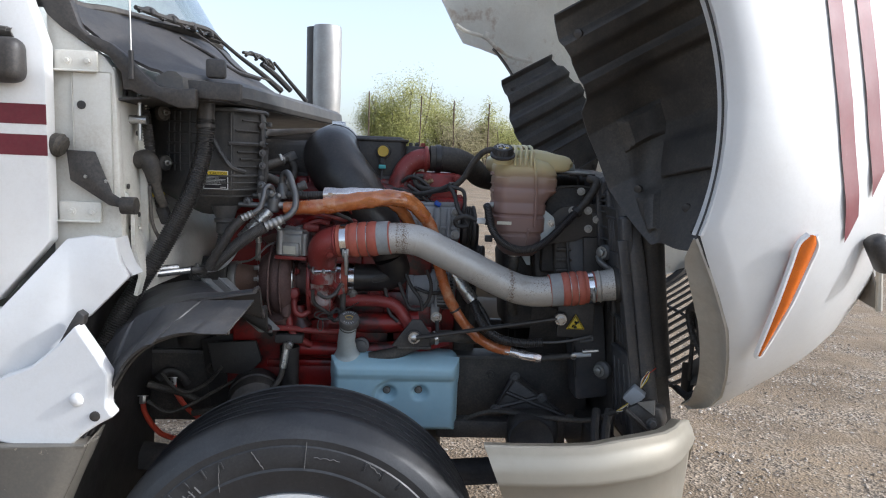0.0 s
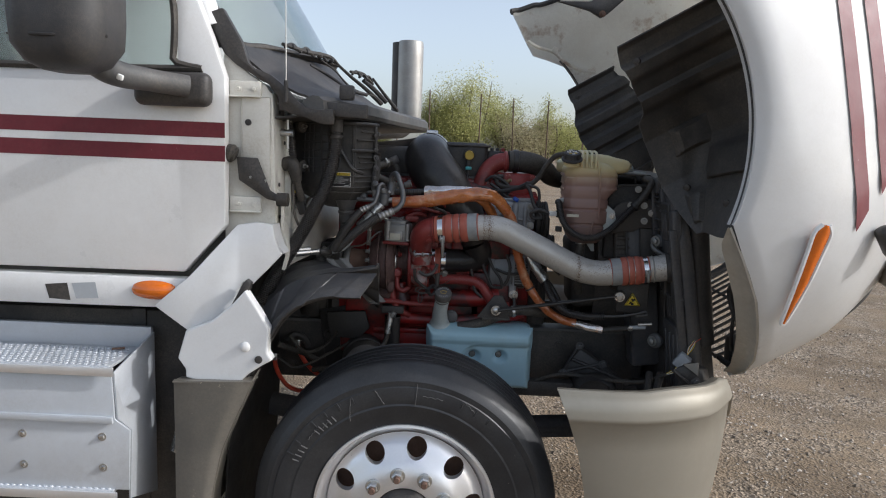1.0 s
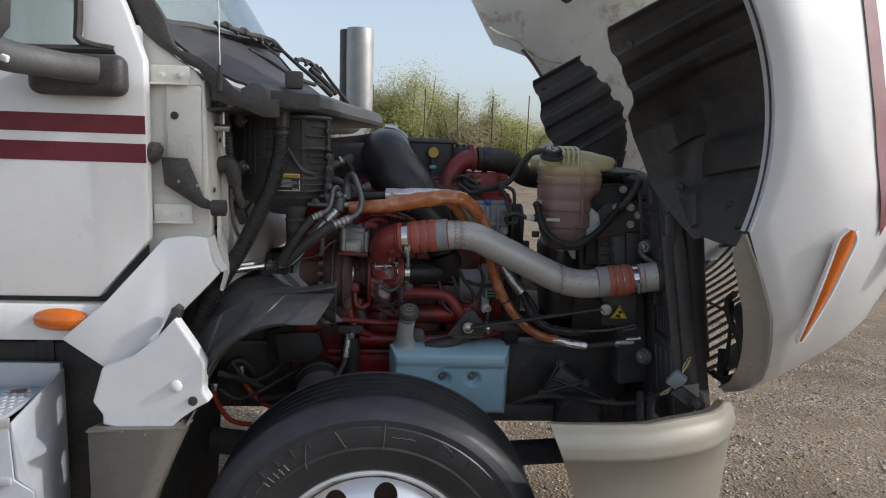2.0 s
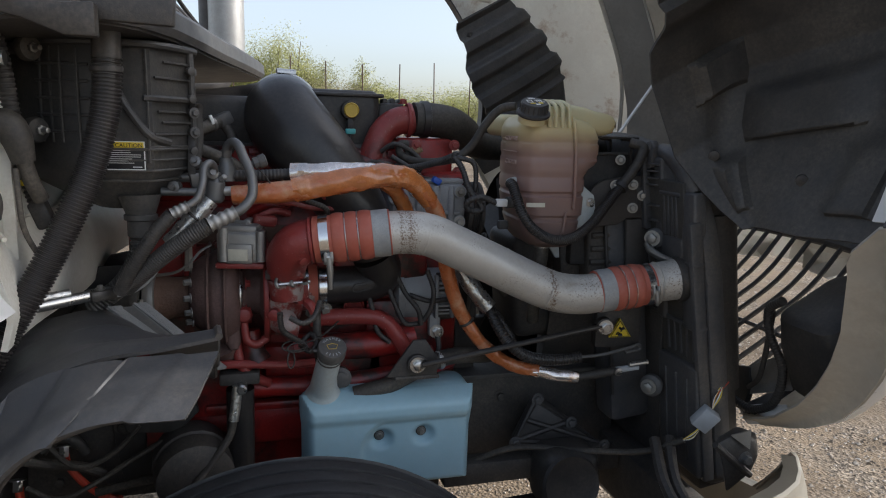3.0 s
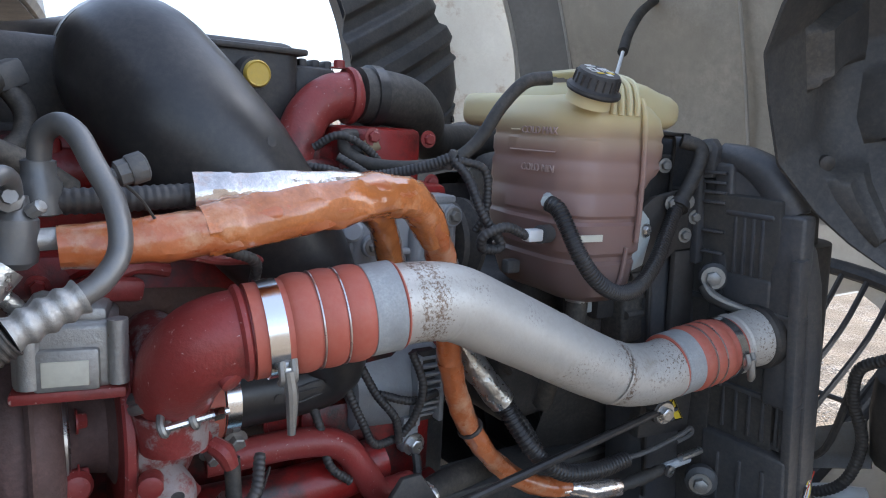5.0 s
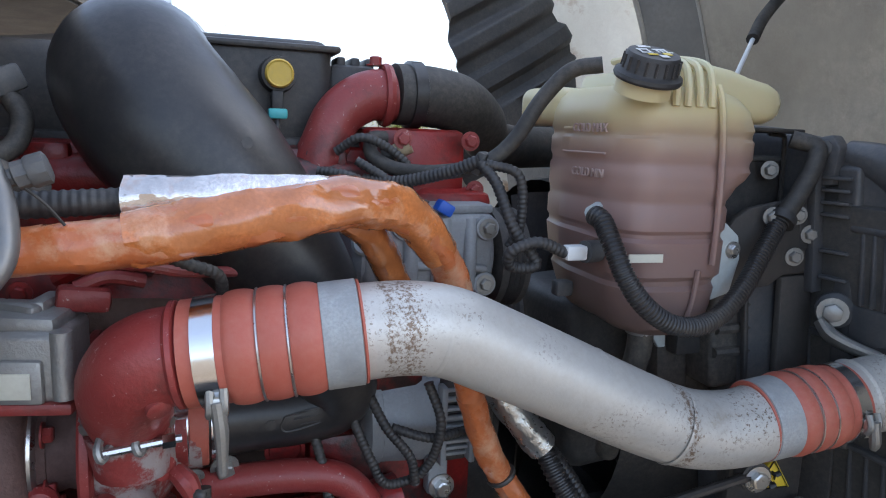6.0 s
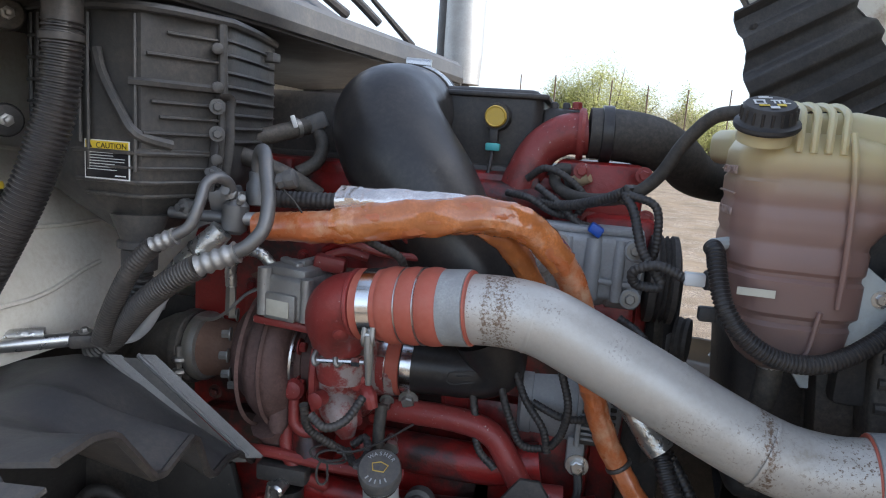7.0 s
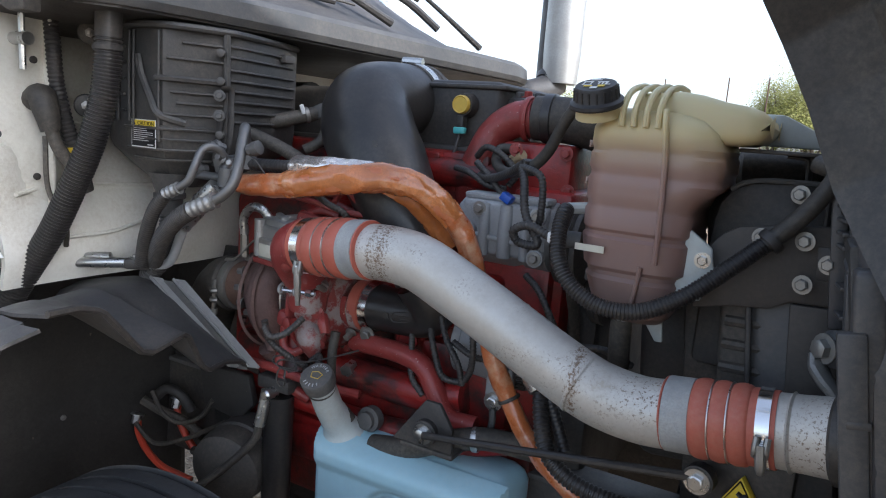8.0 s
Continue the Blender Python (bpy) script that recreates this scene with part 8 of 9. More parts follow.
    part("bottom_bend", tube([(-0.440, 2.040, 1.408), (-0.462, 2.046, 1.375), (-0.490, 2.055, 1.335), (-0.518, 2.062, 1.312), (-0.545, 2.055, 1.306), (-0.565, 2.045, 1.308)], 0.0095, 16, 8), "grey_con", ac)
    part("silver_bar", tube([(-0.86, 1.87, 1.285), (-0.75, 1.92, 1.298), (-0.66, 1.97, 1.305), (-0.58, 2.030, 1.309)], 0.011, 12, 6), "steel", ac)
    part("pale_sleeve", tube([(-0.80, 1.905, 1.300), (-0.72, 1.945, 1.312), (-0.62, 2.005, 1.318)], 0.010, 12, 6), "foil_tube", ac)
    clampk = part("bar_clamp", box((-0.572, 2.034, 1.308), (0.050, 0.034, 0.022), (0, 0, 35), 0.006), "black", ac)
    part("clamp_screw", bolt((-0.572, 2.028, 1.320), (0, -0.2, 1), 0.006, 0.006), "steel_dull", clampk)
    # heater hose with its clip and plug above
    part("sensor_hose", tube([(-0.46, 2.20, 1.600), (-0.425, 2.25, 1.615), (-0.390, 2.30, 1.630), (-0.365, 2.335, 1.642)], 0.0155, 14, 8), "rubber", ac)
    part("sensor_hose", tube([(-0.352, 2.345, 1.640), (-0.335, 2.335, 1.610), (-0.340, 2.32, 1.580), (-0.365, 2.30, 1.560)], 0.012, 14, 8), "rubber", ac)
    part("sensor_hose", tube([(-0.41, 2.18, 1.590), (-0.375, 2.20, 1.575), (-0.335, 2.22, 1.555), (-0.30, 2.24, 1.530)], 0.014, 14, 8), "rubber", ac)
    part("sensor_plug", box((-0.352, 2.345, 1.650), (0.038, 0.032, 0.030), (0, -25, 20), 0.005), "grey_plastic", ac)
    part("plug_clip", turned([(0.0165, -0.005), (0.018, -0.004), (0.018, 0.004), (0.0165, 0.005)], (-0.378, 2.318, 1.637), (0.5, 0.65, 0.25), 18), "steel_dull", ac)
    part("clip_ear", box((-0.376, 2.302, 1.648), (0.008, 0.010, 0.022), (0, -20, 20), 0.002), "white_label", ac)
    part("hanger", plate([(-0.408, 2.090, 1.625), (-0.394, 2.088, 1.625), (-0.394, 2.075, 1.540), (-0.410, 2.077, 1.535)], (0, 0.006, 0), 0.002), "black", ac)
    for q, d, r0 in (((-0.365, 2.075, 1.540), (0.2, -1, 0.2), 0.010), ((-0.39, 2.09, 1.56), (-0.2, -1, 0.3), 0.009), ((-0.43, 2.085, 1.515), (-0.3, -1, 0), 0.010)):
        part("fitting", turned([(r0, 0), (r0, 0.010), (r0 * 1.25, 0.012), (r0 * 1.25, 0.022), (r0 * 0.6, 0.024), (r0 * 0.6, 0.032)], q, d, 8), "ac_pipe", ac)
    part("valve_block", box((-0.385, 2.095, 1.528), (0.045, 0.030, 0.036), (6, -10, 10), 0.005), "ac_pipe", ac)


def build_sleeve():
    s = thing("orange_heat_sleeve", (0.0, 2.1, 1.5), "orange heat-shield sleeve with torn shiny silver wrap", "sleeve")
    def crumple(k):
        def f(q, u):
            return 1 + 0.17 * noise.noise(Vector((q * 28, math.cos(u) * 1.4, math.sin(u) * 1.4 + k))) + 0.07 * noise.noise(Vector((q * 90, math.cos(u) * 3, math.sin(u) * 3 + k)))
        return f
    part("front_run", tube([(-0.325, 2.075, 1.497), (-0.24, 2.068, 1.503), (-0.16, 2.066, 1.516), (-0.08, 2.072, 1.530), (-0.01, 2.085, 1.538), (0.04, 2.10, 1.532), (0.08, 2.12, 1.508), (0.115, 2.14, 1.465), (0.135, 2.15, 1.42), (0.15, 2.16, 1.36), (0.165, 2.17, 1.29)], [0.020, 0.022, 0.024, 0.025, 0.023, 0.021, 0.021, 0.020, 0.019, 0.018, 0.018], 20, 12, shape=crumple(1)), "orange", s)
    part("torn_wrap", tube([(-0.208, 2.088, 1.546), (-0.16, 2.080, 1.549), (-0.10, 2.076, 1.553), (-0.04, 2.080, 1.556), (0.01, 2.09, 1.551)], [0.019, 0.018, 0.016, 0.012, 0.006], 18, 14, squash=0.7, shape=crumple(5)), "foil", s, "torn crinkled silver and peach wrap")
    part("clear_wrap", tube([(-0.205, 2.066, 1.509), (-0.16, 2.066, 1.517), (-0.08, 2.072, 1.531), (-0.01, 2.085, 1.539), (0.04, 2.10, 1.533), (0.075, 2.118, 1.512), (0.105, 2.135, 1.478)], [0.0245, 0.0262, 0.0268, 0.0255, 0.0235, 0.0228, 0.0215], 22, 12, shape=crumple(4)), "peach_wrap", s, "wrinkled glossy peach heat wrap")
    part("side_branch", tube([(-0.02, 2.10, 1.53), (0.02, 2.13, 1.505), (0.05, 2.16, 1.465), (0.075, 2.18, 1.42)], [0.017, 0.019, 0.018, 0.016], 16, 10, shape=crumple(3)), "peach_wrap", s)
    part("lower_run", tube([(0.165, 2.17, 1.29), (0.185, 2.175, 1.235), (0.215, 2.18, 1.175), (0.25, 2.175, 1.125), (0.295, 2.17, 1.082), (0.345, 2.155, 1.055), (0.40, 2.14, 1.045)], [0.018, 0.018, 0.017, 0.016, 0.016, 0.016, 0.016], 18, 12, shape=crumple(7)), "orange", s)
    part("end_wrap", tube([(0.385, 2.143, 1.047), (0.44, 2.13, 1.036), (0.50, 2.12, 1.028)], [0.015, 0.017, 0.016], 18, 10, shape=crumple(9)), "foil", s, "pale clear plastic end wrap")
    part("tail_cable", tube([(0.50, 2.12, 1.028), (0.55, 2.11, 1.037), (0.60, 2.105, 1.044)], [0.010, 0.012, 0.009], 12, 6, shape=lambda q, u: 1 + 0.12 * math.sin(q * 300)), "rubber", s)
    part("eyelet", turned([(0.010, 0), (0.010, 0.006), (0.005, 0.007)], (0.60, 2.095, 1.045), (0, -1, 0), 14), "steel", s)
    part("tail_pin", tube([(0.60, 2.105, 1.046), (0.66, 2.10, 1.052)], 0.008, 10, 2), "grey_con", s)
    part("tie", turned([(0.020, -0.003), (0.021, 0), (0.020, 0.003)], (0.218, 2.18, 1.171), (0.5, 0, -0.8), 16), "black", s)
    f = thing("foil_conduit", (0.3, 2.15, 1.15), "black corrugated conduit with a silver foil upper end", "conduit")
    part("foil_end", tube([(0.20, 2.20, 1.31), (0.225, 2.195, 1.27), (0.25, 2.185, 1.235), (0.275, 2.175, 1.205)], [0.018, 0.021, 0.022, 0.022], 16, 8, shape=crumple(11)), "foil_tube", f)
    part("conduit", corrugated([(0.275, 2.175, 1.205), (0.29, 2.15, 1.165), (0.315, 2.12, 1.125), (0.36, 2.11, 1.095), (0.43, 2.108, 1.083), (0.50, 2.11, 1.085)], 0.0145, 0.0075), "black_gloss", f)
    part("conduit", corrugated([(0.285, 2.18, 1.20), (0.31, 2.165, 1.165), (0.335, 2.15, 1.12)], 0.011, 0.0075), "black_gloss", f)
    part("tail", tube([(0.50, 2.11, 1.085), (0.56, 2.105, 1.09), (0.63, 2.10, 1.105), (0.655, 2.10, 1.112), (0.66, 2.10, 1.10), (0.62, 2.10, 1.093)], 0.0045, 8, 8), "grey_plastic", f)
    part("pin", tube([(0.63, 2.095, 1.062), (0.68, 2.09, 1.068)], 0.007, 10, 2), "steel", f)


def build_coolant_tank():
    t = thing("coolant_tank", (0.42, 2.19, 1.385), "translucent coolant expansion tank, yellowed top, pink-brown coolant", "tank")
    def rrect(x0, x1, y0, y1, z, r=0.025, n=5):
        out = []
        for cx, cy, a0 in ((x1 - r, y1 - r, 0), (x0 + r, y1 - r, 90), (x0 + r, y0 + r, 180), (x1 - r, y0 + r, 270)):
            for k in range(n):
                a = radians(a0 + 90 * k / (n - 1))
                out.append(Vector((cx + r * math.cos(a), cy + r * math.sin(a), z)))
        return out
    def body_ring(z, i, x1):
        """A level slice: flat front, left side cut back towards the engine, rounded corners."""
        x0 = 0.322 + max(0.0, 1.47 - z) * 0.28
        pts = [(x1, 2.118), (x1, 2.33), (x0 + 0.022, 2.34), (x0 + 0.004, 2.26), (x0, 2.150), (x0 + 0.026, 2.104), (x1 - 0.035, 2.098)]
        c = Vector(((x0 + x1) / 2, 2.22, z))
        out = []
        n = len(pts)
        for k in range(n):
            q, a, b = (Vector((*pts[(k + e) % n], z)) for e in (0, -1, 1))
            ra = q + (a - q).normalized() * min(0.018, (a - q).length * 0.4)
            rb = q + (b - q).normalized() * min(0.018, (b - q).length * 0.4)
            for t in (0.0, 0.3, 0.7, 1.0):
                p = ra.lerp(q, t).lerp(q.lerp(rb, t), t)
                out.append(p + (c - p).normalized() * i)
        return out
    rings = []
    for z, i, x1 in ((1.362, 0.045, 0.470), (1.366, 0.022, 0.472), (1.378, 0.006, 0.474), (1.405, 0.002, 0.478), (1.428, 0.000, 0.480), (1.434, 0.005, 0.482), (1.440, 0.005, 0.484), (1.446, 0.0, 0.487),
                     (1.488, 0.0, 0.488), (1.493, 0.004, 0.488), (1.498, 0.004, 0.488), (1.503, 0.0, 0.488), (1.528, 0.0, 0.489), (1.533, 0.003, 0.489), (1.539, 0.003, 0.490), (1.546, 0.0, 0.492), (1.556, 0.0, 0.499), (1.565, 0.0, 0.512), (1.575, 0.0, 0.520),
                     (1.580, 0.003, 0.521), (1.586, 0.003, 0.521), (1.592, 0.0, 0.521), (1.612, 0.0, 0.521), (1.616, 0.003, 0.521), (1.621, 0.003, 0.521), (1.626, 0.0, 0.520), (1.650, 0.001, 0.510), (1.666, 0.010, 0.500), (1.676, 0.024, 0.490), (1.680, 0.05, 0.480)):
        rings.append(body_ring(z, i, x1))
    b = part("body", skin(bmesh.new(), rings), "tank", t)
    rings = []
    for x, i, z0, z1 in ((0.385, 0.016, 1.628, 1.700), (0.395, 0.006, 1.628, 1.706), (0.45, 0.002, 1.630, 1.707), (0.48, 0.002, 1.632, 1.703), (0.51, 0.002, 1.633, 1.695), (0.54, 0.003, 1.634, 1.691), (0.557, 0.007, 1.636, 1.689), (0.567, 0.014, 1.640, 1.686), (0.572, 0.024, 1.644, 1.682)):
        rings.append([Vector((x, q.x, q.y)) for q in rrect(2.120 + i, 2.35 - i, z0 + i * 0.8, z1 - i * 0.8, 0, 0.016)])
    part("top_chamber", skin(bmesh.new(), rings), "tank", t)
    part("side_lobe", box((0.368, 2.365, 1.655), (0.075, 0.10, 0.056), (0, 0, 12), 0.018, segs=4), "tank", t)
    part("chamber_lug", plate([(0.545, 2.325, 1.690), (0.575, 2.325, 1.690), (0.630, 2.345, 1.664), (0.636, 2.345, 1.640), (0.545, 2.325, 1.640)], (0, 0.03, 0), 0.005), "neck", t)
    part("seam", tube([(0.437, 2.102, 1.678), (0.440, 2.0955, 1.655), (0.446, 2.094, 1.60), (0.449, 2.094, 1.52), (0.449, 2.095, 1.462)], 0.0042, 8, 5), "tank", b)
    part("seam", tube([(0.430, 2.096, 1.455), (0.425, 2.097, 1.41), (0.418, 2.10, 1.385)], 0.0036, 8, 4), "tank", b)
    for k in range(4):
        part("top_rib", tube([(0.378 + 0.017 * k, 2.101, 1.652), (0.378 + 0.017 * k, 2.104, 1.678), (0.382 + 0.017 * k, 2.122, 1.702), (0.386 + 0.017 * k, 2.18, 1.714), (0.386 + 0.017 * k, 2.25, 1.714)], 0.0048, 8, 5), "tank", b)
    part("neck", turned([(0.033, -0.014), (0.032, -0.006), (0.031, 0.004)], (0.338, 2.110, 1.678), (-0.05, -0.42, 1), 24), "tank", t)
    ax = Vector((-0.05, -0.42, 1)).normalized()
    base = Vector((0.338, 2.106, 1.680))
    cap = part("cap", turned([(0.0380, 0), (0.0395, 0.003), (0.0385, 0.007), (0.0335, 0.009), (0.0320, 0.011), (0.0310, 0.026), (0.0290, 0.030), (0.0, 0.031)], base, ax, 40), "black", t, "black screw cap with printed warning symbols")
    for k in range(18):
        a = 2 * math.pi * k / 18
        a1 = ax.orthogonal().normalized()
        b1 = ax.cross(a1)
        d = a1 * math.cos(a) + b1 * math.sin(a)
        part("grip", tube([base + d * 0.0320 + ax * 0.011, base + d * 0.0312 + ax * 0.026], 0.0018, 6, 2), "black", cap)
    ux = (Vector((1, 0, 0)) - ax * ax.x).normalized()
    uy = ax.cross(ux)
    for x, y, sx, sy, m in ((-0.020, 0.002, 0.002, 0.014, "white_label"), (-0.008, 0.002, 0.002, 0.014, "white_label"), (-0.014, 0.009, 0.014, 0.003, "white_label"), (-0.014, -0.005, 0.014, 0.002, "white_label"), (0.010, 0.008, 0.016, 0.003, "white_label"), (0.005, 0.002, 0.002, 0.010, "white_label"), (0.011, 0.002, 0.002, 0.010, "white_label"), (0.017, 0.002, 0.003, 0.012, "white_label"), (-0.010, -0.012, 0.012, 0.004, "yellow_label"), (0.012, -0.011, 0.010, 0.007, "yellow_label"), (0.002, -0.020, 0.010, 0.007, "white_label"), (-0.004, 0.019, 0.016, 0.0025, "white_label"), (-0.006, 0.024, 0.012, 0.002, "white_label"), (0.020, -0.004, 0.008, 0.002, "white_label")):
        c = base + ax * 0.0312 + ux * x * 0.88 + uy * y * 0.88
        part("print", plate([c + ux * sx / 2 * a + uy * sy / 2 * bb for a, bb in ((-1, -1), (1, -1), (1, 1), (-1, 1))], ax * 0.0006, 0), m, cap)
    part("level_label", plate([(0.330, 2.1010, 1.467), (0.375, 2.0965, 1.467), (0.375, 2.0965, 1.477), (0.330, 2.1010, 1.477)], (0, -0.0015, 0), 0), "ivory", b)
    part("side_lug", plate([(0.480, 2.125, 1.520), (0.518, 2.128, 1.492), (0.524, 2.128, 1.462), (0.512, 2.128, 1.415), (0.470, 2.125, 1.405)], (0, 0.010, 0), 0.003), "neck", t)
    part("lug_bolt", bolt((0.508, 2.127, 1.474), (0, -1, 0), 0.0075, 0.006), "steel", t)
    part("foot_lug", plate([(0.415, 2.18, 1.378), (0.455, 2.18, 1.378), (0.460, 2.18, 1.328), (0.448, 2.18, 1.328)], (0, 0.008, 0), 0.002), "neck", t)
    part("left_lug", box((0.325, 2.24, 1.405), (0.026, 0.02, 0.022), bevel=0.004), "grey_plastic", t)
    for y0, y1, z in ((2.262, 2.238, 1.624), (2.262, 2.155, 1.593)):
        part("moulded_mark", tube([(0.3245, y0, z), (0.3225, y1, z)], 0.0018, 6, 2, squash=0.6), "tank", b)
    lettering("level_mark_text", "COLD MAX", 0.0155, (0.3205, 2.232, 1.619), (0, -1, 0), (0, 0, 1), "tank_mark", b, 0.0012)
    lettering("level_mark_text", "COLD MIN", 0.0155, (0.3205, 2.228, 1.563), (0, -1, 0), (0, 0, 1), "tank_mark", b, 0.0012)
    part("drain", tube([(0.40, 2.16, 1.385), (0.40, 2.16, 1.33), (0.40, 2.19, 1.25), (0.42, 2.24, 1.15)], 0.017, 14, 6), "rubber", t)
    part("drain_clamp", turned([(0.0185, -0.006), (0.0195, 0), (0.0185, 0.006)], (0.40, 2.16, 1.365), (0, 0, 1), 20), "steel", t)
    sn = part("level_sensor", tube([(0.30, 2.15, 1.472), (0.322, 2.155, 1.472)], 0.014, 14, 2), "grey_plastic", t)
    part("sensor_plug", box((0.285, 2.148, 1.472), (0.028, 0.018, 0.018), bevel=0.003), "white_label", sn)
    part("sensor_loop", corrugated([(0.272, 2.148, 1.472), (0.235, 2.15, 1.485), (0.205, 2.16, 1.472), (0.212, 2.17, 1.452), (0.245, 2.17, 1.455), (0.215, 2.18, 1.50), (0.20, 2.20, 1.55), (0.185, 2.22, 1.575)], 0.0075, 0.006), "black", sn)
    part("hose_tail", corrugated([(0.185, 2.222, 1.578), (0.15, 2.25, 1.56), (0.10, 2.29, 1.545), (0.06, 2.32, 1.545)], 0.0085, 0.006), "black", sn)
    cb = thing("tank_bracket", (0.6, 2.16, 1.45), "dusty brown-black tank side plate with a black tray", "bracket")
    part("plate", plate([(0.500, 2.146, 1.470), (0.512, 2.146, 1.494), (0.527, 2.146, 1.513), (0.548, 2.146, 1.526), (0.60, 2.150, 1.534), (0.672, 2.156, 1.540), (0.690, 2.158, 1.430), (0.625, 2.150, 1.430), (0.600, 2.149, 1.416), (0.555, 2.147, 1.412), (0.500, 2.146, 1.400)], (0, 0.012, 0), 0.004), "brown_black", cb)
    part("plate_post", plate([(0.625, 2.151, 1.428), (0.690, 2.158, 1.428), (0.712, 2.160, 1.200), (0.645, 2.155, 1.200)], (0, 0.012, 0), 0.003), "brown_black", cb)
    # ribbed dark box set back under the plate
    part("ribbed_box", box((0.592, 2.235, 1.345), (0.105, 0.11, 0.17), (0, -5, 0), 0.010, segs=3), "black_dusty", cb)
    for z in (1.385, 1.350, 1.315):
        part("box_rib", tube([(0.545, 2.180, z - 0.002), (0.60, 2.178, z), (0.645, 2.180, z + 0.002)], 0.008, 8, 4), "black_dusty", cb)
    part("box_edge", box((0.512, 2.255, 1.33), (0.056, 0.05, 0.24), (0, -6, 0), 0.008), "black_dusty", cb)
    # Plain dark block added further back to fill the dark gap under the tank.
    part("lower_block", box((0.50, 2.44, 1.22), (0.20, 0.22, 0.30), (0, -5, 0), 0.03, segs=3), "black_dusty", cb)
    # tray and its two bent legs
    part("tray", plate([(0.530, 2.17, 1.634), (0.655, 2.17, 1.634), (0.655, 2.36, 1.634), (0.530, 2.36, 1.634)], (0, 0, -0.006), 0.002), "black", cb)
    for x, y in ((0.620, 2.252), (0.650, 2.20)):
        part("tray_leg", tube([(x - 0.03, y, 1.628), (x - 0.006, y, 1.626), (x, y, 1.616), (x + 0.002, y, 1.58), (x + 0.004, y, 1.53)], 0.006, 8, 5, squash=0.6), "black", cb)
    fs = thing("fan_shroud_lobe", (0.6, 2.4, 1.2), "matt black rounded lobe of the fan shroud", "shroud")
    lobe = [(0.500, 1.30), (0.503, 1.50), (0.505, 1.528), (0.510, 1.553), (0.524, 1.573), (0.543, 1.585), (0.575, 1.591), (0.66, 1.592), (0.70, 1.30)]
    part("lobe", plate([(x, 2.205, z) for x, z in lobe], (0, 0.10, 0), 0.012), "black_dusty", fs)
    part("lobe_flange", tube([(x, 2.205, z) for x, z in lobe[4:8]], 0.004, 6, 4), "grey_plastic", fs)
    part("neck_hose", tube([(0.52, 2.40, 1.605), (0.60, 2.40, 1.607), (0.70, 2.40, 1.60)], 0.026, 16, 4), "rubber", fs)


def build_washer():
    w = thing("washer_reservoir", (0.02, 2.17, 0.75), "pale blue windscreen washer reservoir with a milky filler neck", "tank")
    def ring(x0, x1, y0, y1, z, r=0.02, n=5):
        out = []
        for cx, cy, a0 in ((x1 - r, y1 - r, 0), (x0 + r, y1 - r, 90), (x0 + r, y0 + r, 180), (x1 - r, y0 + r, 270)):
            for k in range(n):
                a = radians(a0 + 90 * k / (n - 1))
                out.append(Vector((cx + r * math.cos(a), cy + r * math.sin(a), z)))
        return out
    rings = []
    for z, i in ((0.752, 0.02), (0.758, 0.006), (0.78, 0.0), (0.90, 0.0), (0.925, -0.003), (0.95, -0.005), (0.985, -0.005), (1.0, 0.002), (1.010, 0.014), (1.014, 0.03)):
        rings.append(ring(-0.183 + i, 0.235 - i, 2.168 + i, 2.28 - i * 0.5, z))
    b = part("body", skin(bmesh.new(), rings), "blue_tank", w)
    # moulded front: a shoulder, a set-back area with a curved border, and two bolt dents in it
    def step(v, w):
        v = max(0.0, min(1.0, v / w + 0.5))
        return v * v * (3 - 2 * v)
    dents = ((0.003, 0.895), (0.108, 0.897))
    def front(u, v):
        x, z = lerp(-0.186, 0.238, u), lerp(0.752, 1.012, v)
        e = min(x + 0.186, 0.238 - x, z - 0.752, (1.012 - z) * 0.8)
        y = 2.122 + 0.05 * (1 - min(1.0, max(0.0, e) / 0.03)) ** 2.2
        y += 0.010 * step(0.952 - z, 0.025)
        ax, az = 0.02 - x, z - 0.875
        d = 0.065 - (math.hypot(max(ax, 0), max(az, 0)) if ax > 0 and az > 0 else max(ax, az))
        if z < 0.875:
            d = 0.065 - ax
        y += 0.014 * step(d, 0.016)
        for cx, cz in dents:
            y += 0.022 * math.exp(-(((x - cx) / 0.024) ** 2 + ((z - cz) / 0.022) ** 2) ** 2)
        return x, y, z
    part("front_face", sheet(front, 110, 80, 0.003), "blue_tank", b)
    for cx, cz in dents:
        # Black disc behind the bolt puts the dent's upper-left shade into colour.
        k = part("bolt_washer", turned([(0.013, 0), (0.013, 0.003), (0.008, 0.004)], (cx - 0.004, 2.164, cz + 0.004), (0, -1, 0), 16), "black", b)
        part("bolt", bolt((cx - 0.004, 2.161, cz + 0.004), (0, -1, 0), 0.007, 0.006), "steel_dull", k)
    part("neck", tube([(-0.135, 2.18, 1.005), (-0.135, 2.165, 1.03), (-0.134, 2.13, 1.075), (-0.128, 2.10, 1.12), (-0.125, 2.085, 1.142)], [0.044, 0.033, 0.028, 0.027, 0.027], 22, 8), "neck", w)
    cap_ax = Vector((0.05, -0.55, 0.83)).normalized()
    cap = part("cap", turned([(0.031, -0.012), (0.032, 0.0), (0.032, 0.012), (0.030, 0.015), (0.0, 0.0155)], (-0.124, 2.078, 1.15), cap_ax, 30), "grey_plastic", w, "grey washer filler cap with an embossed symbol")
    part("cap_tab", box((-0.158, 2.080, 1.153), (0.014, 0.012, 0.006), bevel=0.002), "grey_plastic", cap)
    part("neck_ring", turned([(0.027, -0.002), (0.028, 0), (0.027, 0.002)], (-0.127, 2.093, 1.128), cap_ax, 24), "black", w)
